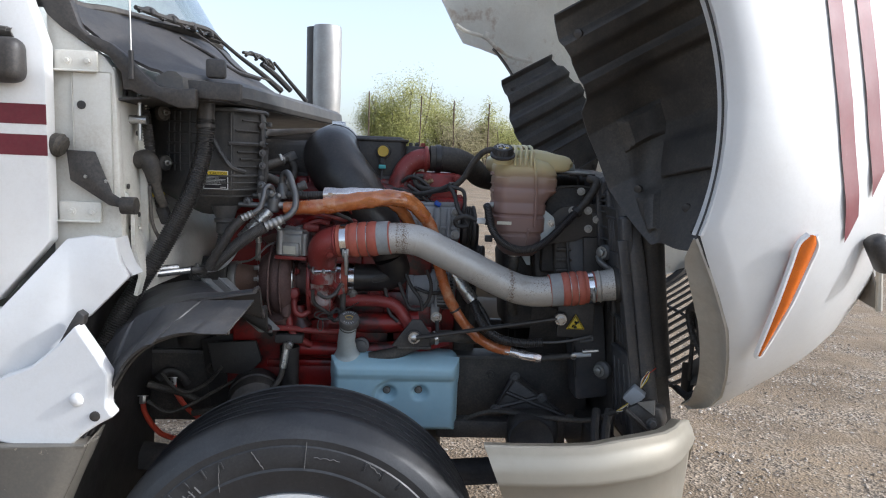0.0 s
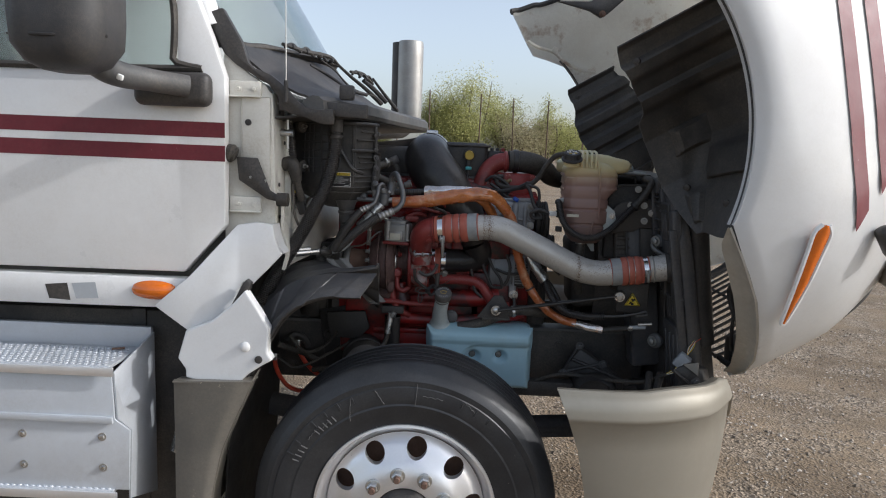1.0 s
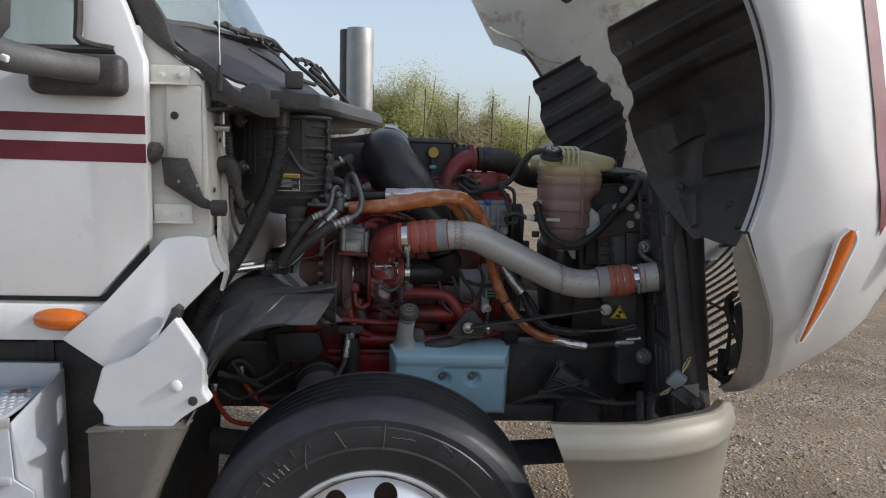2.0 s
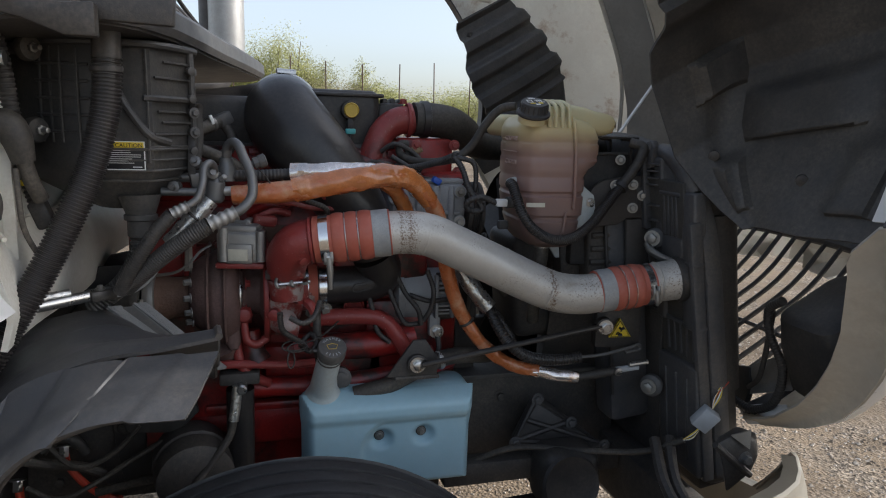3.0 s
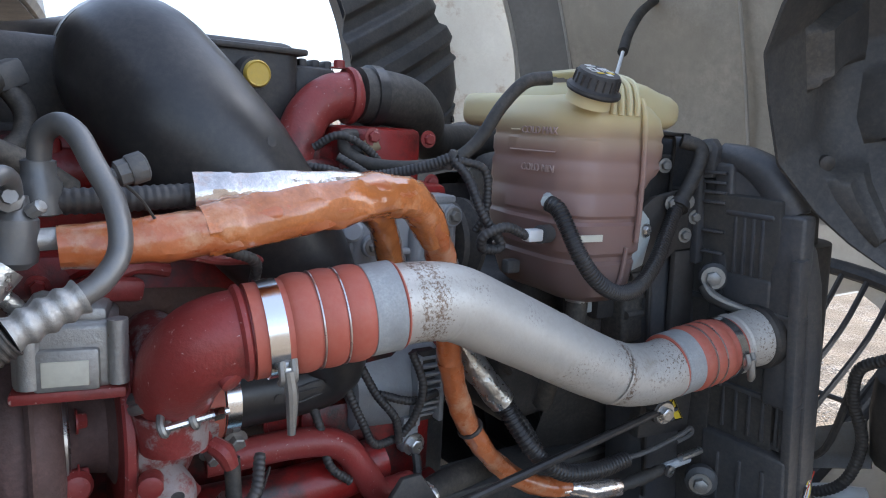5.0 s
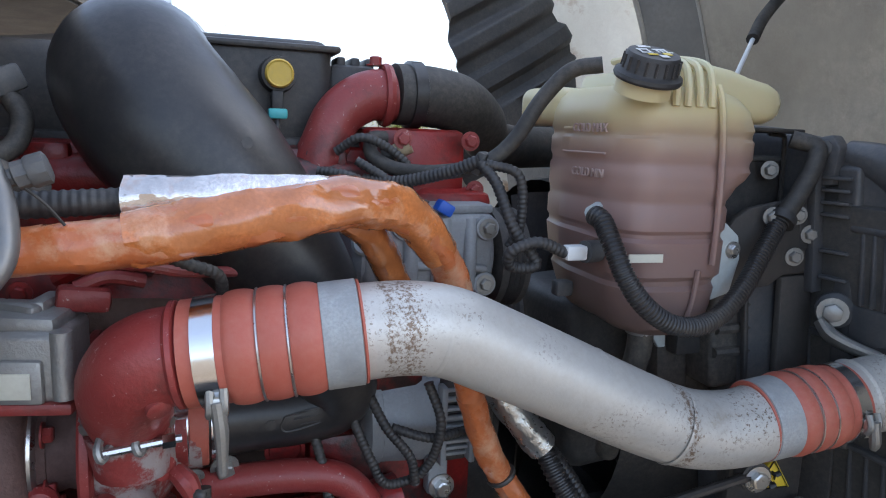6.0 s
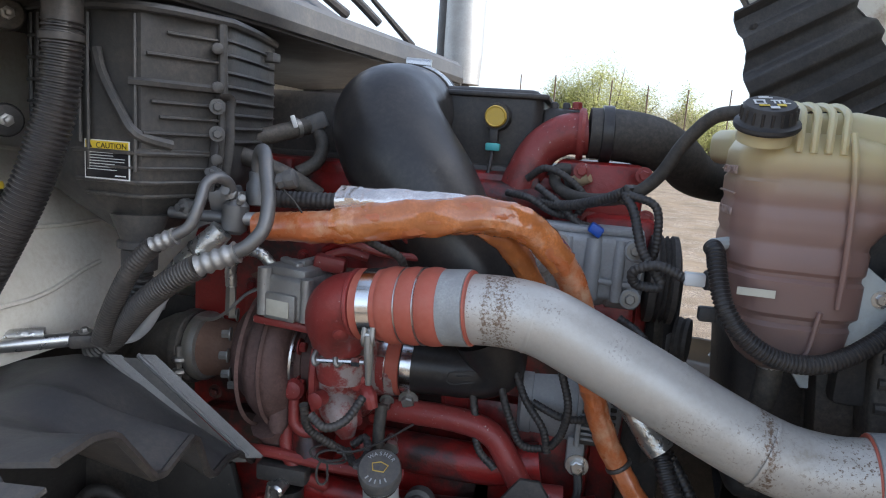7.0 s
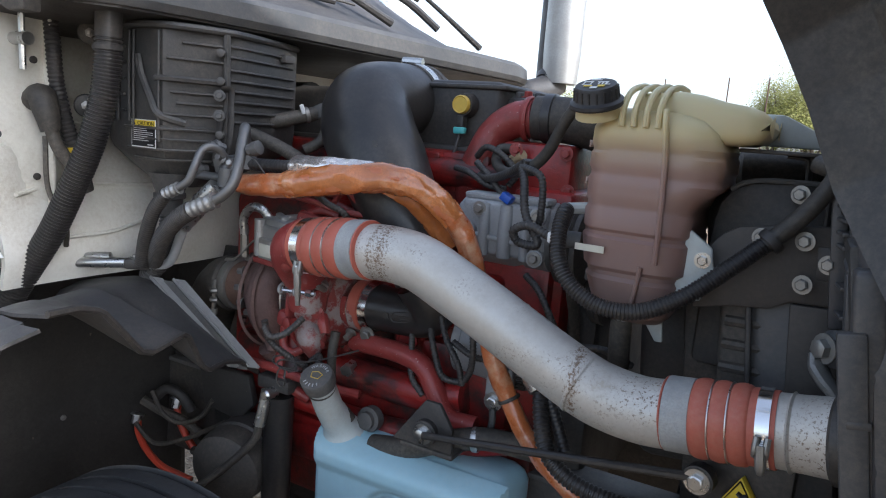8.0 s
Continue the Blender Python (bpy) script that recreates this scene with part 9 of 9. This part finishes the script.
    c = Vector((-0.124, 2.078, 1.15)) + cap_ax * 0.0158
    ux = Vector((1, 0, 0))
    uy = cap_ax.cross(ux).normalized()
    part("symbol", tube([c + ux * a + uy * b2 for a, b2 in ((-0.008, -0.006), (0.008, -0.006), (0.012, 0.005), (0.0, 0.009), (-0.012, 0.005), (-0.008, -0.006))], 0.0010, 5, 1, straight=True), "yellow", cap)
    word = "WASHER"
    for k, ch in enumerate(word):
        a = radians(90 - (k - (len(word) - 1) / 2) * 19)
        d = ux * math.cos(a) + uy * math.sin(a)
        lettering("cap_text", ch, 0.0085, c + d * 0.0195 + cap_ax * 0.0003, d.cross(cap_ax), d, "grey_con", cap, 0.0003, True)
    # the lower word as plain bars
    for k in range(5):
        a = radians(270 + (k - 2) * 19)
        d = ux * math.cos(a) + uy * math.sin(a)
        part("cap_mark", tube([c + d * 0.0195, c + d * 0.0255], 0.0011, 5, 2), "grey_con", cap)


def build_hvac():
    h = thing("heater_box", (-0.55, 2.1, 1.5), "grey-black ribbed plastic heater and air-conditioning box", "heater box")
    plan = [(-0.662, 2.035), (-0.590, 2.005), (-0.460, 2.004), (-0.404, 2.104), (-0.398, 2.135), (-0.415, 2.25), (-0.436, 2.345), (-0.60, 2.40), (-0.76, 2.40), (-0.74, 2.12)]
    ctr = Vector((-0.52, 2.09, 0))
    rings = []
    for z, f in ((1.472, 0.26), (1.485, 0.40), (1.515, 0.68), (1.545, 0.93), (1.56, 0.985), (1.60, 1.0), (1.70, 1.0), (1.77, 1.0), (1.785, 0.98)):
        rings.append([Vector((lerp(ctr.x, x, f), lerp(ctr.y, y, f), z)) for x, y in plan])
    body = part("case", skin(bmesh.new(), rings), "hvac", h, smooth=25)
    def at(z, k, out=0.004):
        """A place on the case wall: k runs along the plan's edges."""
        f = table(z, [1.472, 1.485, 1.515, 1.545, 1.56, 1.60, 1.70, 1.785], [0.26, 0.40, 0.68, 0.93, 0.985, 1.0, 1.0, 0.98])
        i = min(int(k), len(plan) - 2)
        a, b = Vector((*plan[i], 0)), Vector((*plan[i + 1], 0))
        q = a.lerp(b, k - i)
        d = (b - a)
        nrm = Vector((d.y, -d.x, 0)).normalized()
        q = ctr.lerp(q, f) + nrm * out
        q.z = z
        return q
    for z in (1.755, 1.735, 1.71, 1.69, 1.67, 1.65, 1.63, 1.61):
        part("rib", tube([at(z, k) for k in (3.1, 3.6, 4.2, 5.0, 5.8)], 0.0028, 6, 2), "hvac", body)
    for z, k0 in ((1.752, 2.3), (1.722, 2.05), (1.682, 1.9), (1.660, 2.1), (1.640, 2.2), (1.618, 2.0), (1.594, 1.95), (1.570, 1.6)):
        part("rib", tube([at(z, lerp(k0, 2.97, k / 6)) for k in range(7)], 0.0026, 6, 2), "hvac", body)
    part("rib", tube([at(1.684, lerp(1.9, 2.97, k / 6), 0.007) for k in range(7)], 0.0060, 6, 2), "hvac", body)
    for k in (0.2, 0.45, 0.7, 1.05, 1.3):
        part("rib", tube([at(z, k) for z in (1.60, 1.67, 1.77)], 0.003, 6, 2), "hvac", body)
    for z in (1.62, 1.65, 1.68, 1.71, 1.74):
        part("rib", tube([at(z, k) for k in (0.1, 0.6, 1.2)], 0.003, 6, 2), "hvac", body)
    for k in (1.40, 1.95):
        part("rib", tube([at(z, k) for z in (1.565, 1.60, 1.68, 1.77)], 0.003, 6, 2), "hvac", body)
    for z in (1.53, 1.55, 1.59):
        part("rib", tube([at(z, k) for k in (1.2, 1.6, 2.0, 2.5, 2.95)], 0.003, 6, 3), "hvac", body)
    part("flange", tube([at(z, 3.0, 0.006) for z in (1.545, 1.60, 1.70, 1.775)], 0.007, 8, 3), "hvac", body)
    part("diagonal_rib", tube([at(1.725, 1.5), at(1.69, 1.58), at(1.648, 1.77), at(1.616, 1.96), at(1.602, 2.35)], 0.0075, 8, 5), "hvac", body)
    for z in (1.740, 1.687, 1.660, 1.622, 1.585):
        q = at(z, 2.92, 0.008)
        boss = part("screw_boss", turned([(0.008, 0), (0.008, 0.012), (0.006, 0.013)], q, (0.6, -0.8, 0), 14), "hvac", body)
        if z in (1.660, 1.622):
            part("screw", bolt(q + Vector((0.008, -0.012, 0)), (0.6, -0.8, 0), 0.0072, 0.006), "grey_plastic", boss)
    part("top_flange", tube([at(1.78, k, 0.005) for k in (0, 1, 2, 3, 4, 5, 6)], 0.007, 8, 3), "hvac", body)
    part("corner_tab", box((-0.415, 2.29, 1.752), (0.02, 0.03, 0.016), bevel=0.003), "grey_plastic", body)
    part("neck", tube([(-0.497, 2.052, 1.50), (-0.496, 2.050, 1.46), (-0.497, 2.050, 1.42)], [0.040, 0.026, 0.025], 18, 4), "hvac", h)
    part("drain_duct", corrugated([(-0.497, 2.05, 1.43), (-0.505, 2.055, 1.38), (-0.54, 2.07, 1.32), (-0.60, 2.08, 1.27)], 0.020, 0.008), "hvac", h)
    part("drain_flange", turned([(0.026, 0), (0.031, 0.003), (0.031, 0.012), (0.026, 0.015)], (-0.496, 2.05, 1.450), (0, 0, 1), 20), "hvac", h)
    part("strap", tube([at(1.672, 2.90, 0.014), at(1.672, 3.02, 0.016), at(1.655, 3.06, 0.014), at(1.60, 3.06, 0.014), at(1.55, 3.04, 0.012)], 0.010, 8, 5, squash=0.35), "black", body)
    caution_label(at)


def caution_label(at):
    """Printed caution label on the heater box."""
    ex = Vector((1, -0.0077, 0)).normalized()
    nrm = Vector((ex.y, -ex.x, 0))
    W, H = 0.070, 0.053
    o = Vector((-0.545, 2.0010, 1.5515))
    lab = thing("caution_label", o, "black and white caution sticker with a yellow head strip", "label")
    def rect(x0, x1, z0, z1, lift, m, nm):
        q = [o + ex * x + Vector((0, 0, z)) + nrm * lift for x, z in ((x0, z0), (x1, z0), (x1, z1), (x0, z1))]
        part(nm, plate(q, nrm * -0.0006, 0), m, lab)
    rect(0, W, 0, H, 0.0, "white_label", "backing")
    rect(0.002, W - 0.002, 0.002, H - 0.0135, 0.0008, "black_label", "text_field")
    rect(0.002, W - 0.002, H - 0.0125, H - 0.0015, 0.0008, "yellow_label", "head_strip")
    rnd = random.Random(2)
    for k in range(7):
        z = H - 0.0175 - k * 0.0038
        rect(0.005, W - 0.006 - rnd.uniform(0, 0.02), z, z + 0.0009, 0.0015, "white_label", "text_line")
    rect(W - 0.022, W - 0.006, 0.005, 0.0066, 0.0015, "white_label", "text_line")
    t = bpy.data.curves.new("caution_text", "FONT")
    t.body = "CAUTION"
    t.size = 0.0105
    t.extrude = 0.0002
    ob = new("caution_text", t)
    m = Matrix((ex.to_4d(), Vector((0, 0, 1, 0)), nrm.to_4d(), Vector((0, 0, 0, 1)))).transposed()
    m[3] = (0, 0, 0, 1)
    p0 = ex * 0.0190 + Vector((0, 0, H - 0.0108)) + nrm * 0.0016
    ob.matrix_world = Matrix.Translation(o + p0) @ m
    dg = bpy.context.evaluated_depsgraph_get()
    me = bpy.data.meshes.new_from_object(ob.evaluated_get(dg))
    me.transform(Matrix.Translation(p0) @ m)
    bpy.data.objects.remove(ob)
    me.materials.append(M["black_label"])
    tx = new("caution_text", me)
    tx.parent = lab
    tri = [o + ex * x + Vector((0, 0, H - 0.0108 + z)) + nrm * 0.0016 for x, z in ((0.006, 0), (0.013, 0), (0.0095, 0.007))]
    part("warning_triangle", plate(tri, nrm * -0.0004, 0), "black_label", lab)


def build_front_engine():
    c = thing("air_compressor", (0.17, 2.35, 1.44), "grey cast aluminium refrigerant compressor with a black pulley", "compressor")
    part("body", turned([(0.055, -0.14), (0.066, -0.13), (0.068, -0.02), (0.062, 0.0), (0.066, 0.004), (0.066, 0.05), (0.058, 0.056)], (0.175, 2.325, 1.445), (1, 0, 0), 32), "cast_grey", c)
    part("front_casting", box((0.142, 2.272, 1.455), (0.170, 0.034, 0.104), (4, 0, 0), 0.012, segs=4), "cast_grey", c)
    part("top_ledge", box((0.142, 2.285, 1.512), (0.165, 0.05, 0.012), bevel=0.004), "cast_grey", c)
    for x, w in ((0.108, 0.020), (0.150, 0.026), (0.190, 0.018)):
        part("casting_lobe", tube([(x, 2.256, 1.405), (x, 2.252, 1.455), (x, 2.258, 1.500)], w / 2, 14, 4), "cast_grey", c)
    part("casting_web", box((0.146, 2.254, 1.437), (0.140, 0.012, 0.010), (0, 4, 0), 0.004, segs=2), "cast_grey", c)
    part("rear_head", box((0.068, 2.300, 1.455), (0.045, 0.09, 0.090), bevel=0.014, segs=3), "cast_grey", c)
    for q in ((0.212, 2.254, 1.488), (0.098, 2.254, 1.490), (0.212, 2.256, 1.412), (0.075, 2.252, 1.448)):
        part("bolt_boss", turned([(0.017, 0), (0.016, 0.006), (0.012, 0.007)], q, (0, -1, 0.05), 20), "cast_grey", c)
        part("bolt", bolt(Vector(q) + Vector((0, -0.006, 0)), (0, -1, 0.05), 0.0085, 0.008), "steel_dull", c)
    part("pulley", turned([(0.04, -0.02), (0.072, -0.015), (0.072, -0.004), (0.066, 0.0), (0.072, 0.004), (0.066, 0.008), (0.072, 0.012), (0.066, 0.016), (0.072, 0.02), (0.072, 0.028), (0.05, 0.034), (0.02, 0.036)], (0.255, 2.325, 1.435), (1, 0, 0), 40), "black_dusty", c)
    part("plug", box((0.150, 2.25, 1.515), (0.022, 0.022, 0.016), (0, 30, 0), 0.003), "blue", c)
    part("valve_cap", turned([(0.016, 0), (0.016, 0.02), (0.012, 0.024)], (0.052, 2.275, 1.47), (-0.3, -1, 0), 16), "grey_con", c)
    a = thing("alternator", (0.16, 2.28, 1.2), "grey alternator with vent slots and a mounting bolt", "alternator")
    part("body", turned([(0.05, -0.09), (0.068, -0.08), (0.072, -0.02), (0.072, 0.05), (0.06, 0.065), (0.03, 0.07)], (0.155, 2.315, 1.215), (1, 0, 0), 36), "cast_grey", a)
    for k in range(12):
        part("vent_slot", box((0.19, 2.315 - 0.0722 * math.cos(-0.9 + k * 0.16), 1.215 + 0.0722 * math.sin(-0.9 + k * 0.16)), (0.045, 0.006, 0.006), (math.degrees(-0.9 + k * 0.16), 0, 0), 0.002), "black", a)
    part("end_frame", turned([(0.060, 0), (0.070, 0.006), (0.070, 0.022), (0.058, 0.03)], (0.055, 2.315, 1.215), (1, 0, 0), 36), "cast_grey", a)
    for k in range(9):
        z = 1.176 + k * 0.0115
        part("vent_bar", box((0.176, 2.234 + 0.014 * ((k - 4) / 4) ** 2, z), (0.038, 0.012, 0.0055), bevel=0.002), "cast_grey", a)
    part("vent_back", box((0.176, 2.256, 1.222), (0.036, 0.02, 0.115), bevel=0.003), "black", a)
    for x in (0.155, 0.197):
        part("vent_post", box((x, 2.240, 1.222), (0.009, 0.022, 0.112), bevel=0.003), "cast_grey", a)
    part("lug", box((0.155, 2.26, 1.145), (0.03, 0.025, 0.06), bevel=0.006), "cast_grey", a)
    part("lug_bolt", bolt((0.160, 2.247, 1.128), (0, -1, 0), 0.012, 0.012), "steel", a)
    part("tension_strap", tube([(0.16, 2.245, 1.128), (0.165, 2.24, 1.09), (0.16, 2.235, 1.06)], 0.007, 8, 4), "dark_alu", a)
    idl = thing("idler_pulley", (0.32, 2.38, 1.32), "black ribbed belt idler pulley on a steel arm", "pulley")
    part("pulley", turned([(0.02, -0.012), (0.038, -0.012), (0.040, -0.006), (0.037, 0.0), (0.040, 0.006), (0.038, 0.012), (0.015, 0.014)], (0.315, 2.37, 1.325), (1, -0.3, 0), 28), "black_dusty", idl)
    part("arm", box((0.28, 2.39, 1.29), (0.03, 0.04, 0.10), (0, 15, 0), 0.008), "alu", idl)
    part("belt", tube([(0.262, 2.30, 1.44), (0.268, 2.31, 1.36), (0.275, 2.34, 1.27), (0.278, 2.36, 1.10)], 0.012, 6, 6, squash=0.3), "rubber", idl)
    rh = thing("lower_coolant_hose", (0.05, 2.2, 1.03), "black rubber lower coolant hose", "hose")
    part("hose", tube([(-0.06, 2.18, 1.00), (0.02, 2.175, 1.02), (0.10, 2.18, 1.055), (0.18, 2.20, 1.075), (0.30, 2.24, 1.06)], 0.021, 16, 8), "rubber", rh)
    part("clamp", turned([(0.0225, -0.006), (0.024, 0), (0.0225, 0.006)], (0.155, 2.193, 1.07), (1, 0.2, 0.2), 24), "steel", rh)
    lp = thing("black_coolant_line", (-0.17, 2.15, 1.1), "black rubber line dropping to a red fitting", "hose")
    part("line", tube([(-0.150, 2.16, 1.22), (-0.150, 2.15, 1.17), (-0.145, 2.15, 1.10), (-0.125, 2.16, 1.055)], 0.0095, 12, 8), "rubber", lp)
    part("end", tube([(-0.125, 2.16, 1.06), (-0.115, 2.17, 1.04)], 0.015, 12, 2), "rubber", lp)
    wl = thing("wire_loop", (-0.2, 2.06, 1.15), "thin black wire coiled in loose loops beside the turbocharger", "wire")
    for cx, cz, r0 in ((-0.205, 1.168, 0.020), (-0.198, 1.163, 0.017), (-0.212, 1.136, 0.013)):
        part("loop", tube([(cx + r0 * math.cos(0.7 * k) * (1.3 if r0 > 0.015 else 0.6), 2.075 + 0.004 * math.sin(k), cz + r0 * math.sin(0.7 * k) * (0.6 if r0 > 0.015 else 1.5)) for k in range(10)], 0.0019, 6, 4), "black", wl)
    part("tail", tube([(-0.19, 2.075, 1.172), (-0.16, 2.085, 1.176), (-0.13, 2.12, 1.182), (-0.10, 2.17, 1.19)], 0.0019, 6, 6), "black", wl)
    rnd = random.Random(12)
    for k, pts in enumerate((
            ((0.02, 2.24, 1.30), (0.03, 2.22, 1.25), (0.05, 2.21, 1.20), (0.07, 2.21, 1.165), (0.11, 2.22, 1.16)),
            ((0.05, 2.22, 1.28), (0.07, 2.21, 1.24), (0.10, 2.205, 1.20), (0.11, 2.21, 1.16)),
            ((0.08, 2.22, 1.235), (0.13, 2.21, 1.22), (0.18, 2.22, 1.22)),
            ((-0.215, 2.03, 1.245), (-0.19, 2.02, 1.235), (-0.165, 2.03, 1.245), (-0.15, 2.06, 1.27)),
            ((-0.235, 2.05, 1.25), (-0.23, 2.06, 1.21), (-0.20, 2.08, 1.18), (-0.18, 2.10, 1.16)),
            ((0.0, 2.33, 1.555), (0.04, 2.31, 1.55), (0.08, 2.31, 1.53), (0.12, 2.31, 1.525)),
            ((0.05, 2.32, 1.57), (0.09, 2.30, 1.545), (0.12, 2.29, 1.52), (0.14, 2.285, 1.515)),
            ((-0.042, 2.414, 1.622), (-0.045, 2.40, 1.58), (-0.055, 2.395, 1.53)),
            ((-0.20, 2.14, 1.49), (-0.16, 2.13, 1.475), (-0.13, 2.14, 1.46), (-0.125, 2.16, 1.43)),
            ((0.19, 2.215, 1.575), (0.23, 2.20, 1.56), (0.235, 2.20, 1.50), (0.225, 2.21, 1.47)),
            ((-0.19, 2.12, 1.155), (-0.17, 2.10, 1.145), (-0.155, 2.11, 1.16), (-0.165, 2.13, 1.175), (-0.185, 2.13, 1.16)),
            ((-0.02, 2.235, 1.24), (-0.01, 2.22, 1.20), (0.0, 2.21, 1.15), (0.03, 2.205, 1.12)),
            ((0.12, 2.20, 1.30), (0.135, 2.19, 1.25), (0.13, 2.20, 1.20), (0.115, 2.21, 1.17)),
            ((0.03, 2.36, 1.58), (0.06, 2.34, 1.60), (0.10, 2.335, 1.585), (0.13, 2.33, 1.555), (0.12, 2.32, 1.53)),
            ((-0.07, 2.20, 1.50), (-0.04, 2.18, 1.49), (-0.02, 2.19, 1.46), (-0.03, 2.21, 1.42)),
            ((0.20, 2.25, 1.38), (0.235, 2.23, 1.36), (0.27, 2.22, 1.31), (0.30, 2.22, 1.26), (0.34, 2.24, 1.22)),
            ((0.24, 2.26, 1.30), (0.30, 2.24, 1.275), (0.36, 2.23, 1.28), (0.41, 2.24, 1.26)))):
        solo("wiring_loom", corrugated(pts, 0.0065 if k != 7 else 0.004, 0.006), "black", "black corrugated wiring loom on the engine", "wiring", "engine wiring looms")
    solo("red_fuel_line", tube([(-0.26, 2.16, 1.475), (-0.20, 2.15, 1.47), (-0.16, 2.16, 1.46), (-0.10, 2.18, 1.455)], 0.006, 10, 8), "red_clean", "thin red painted steel fuel line", "pipe")
    solo("red_fuel_line", tube([(-0.18, 2.17, 1.47), (-0.15, 2.17, 1.50), (-0.12, 2.18, 1.475), (-0.07, 2.2, 1.47)], 0.006, 10, 8), "red_clean", "thin red painted steel fuel line", "pipe")
    fan = thing("engine_fan", (0.60, YC + 0.05, 1.18), "black plastic engine cooling fan", "fan")
    part("hub", turned([(0.09, 0), (0.10, 0.02), (0.10, 0.08), (0.06, 0.09)], (0.48, YC + 0.05, 1.18), (1, 0, 0), 28), "alu", fan)
    for k in range(9):
        a = 2 * math.pi * k / 9
        def blade(u, v, a=a):
            r = lerp(0.09, 0.32, u)
            t = a + (v - 0.5) * 0.30
            return 0.52 + (v - 0.5) * 0.07, YC + 0.05 + r * math.cos(t), 1.18 + r * math.sin(t)
        part("blade", sheet(blade, 6, 4, 0.004), "black", fan)


def build_far_stack():
    s = thing("exhaust_stack", (-0.45, 4.05, 1.7), "upright silver and black column beyond the far side of the cab", "stack")
    part("column", tube([(-0.415, 4.05, 1.86), (-0.415, 4.05, 2.0), (-0.415, 4.05, 2.36), (-0.415, 4.05, 2.38)], [0.075, 0.082, 0.082, 0.07], 28, 4), "alu", s)
    part("back", tube([(-0.468, 4.09, 1.88), (-0.468, 4.09, 2.385)], 0.070, 20, 3), "black", s)
    part("foot", tube([(-0.45, 4.05, 1.87), (-0.47, 4.0, 1.83), (-0.55, 3.8, 1.80), (-0.75, 3.5, 1.75)], [0.075, 0.06, 0.04, 0.035], 16, 5), "charcoal", s)


build_ground()
build_distance()
build_cab()
build_cowl()
build_mirror()
build_step()
build_rear_fender()
build_wheel()
build_bumper()
build_hood()
build_liner(1)
build_liner(-1)
build_chassis()
build_shield()
build_radiator()
build_engine()
build_turbo()
build_charge_pipe()
build_intake()
build_hoses()
build_sleeve()
build_coolant_tank()
build_washer()
build_hvac()
build_front_engine()
build_far_stack()
build_wheel(2 * YC - 1.60, -1, "front_wheel", "black front tyre on the far side of the truck")
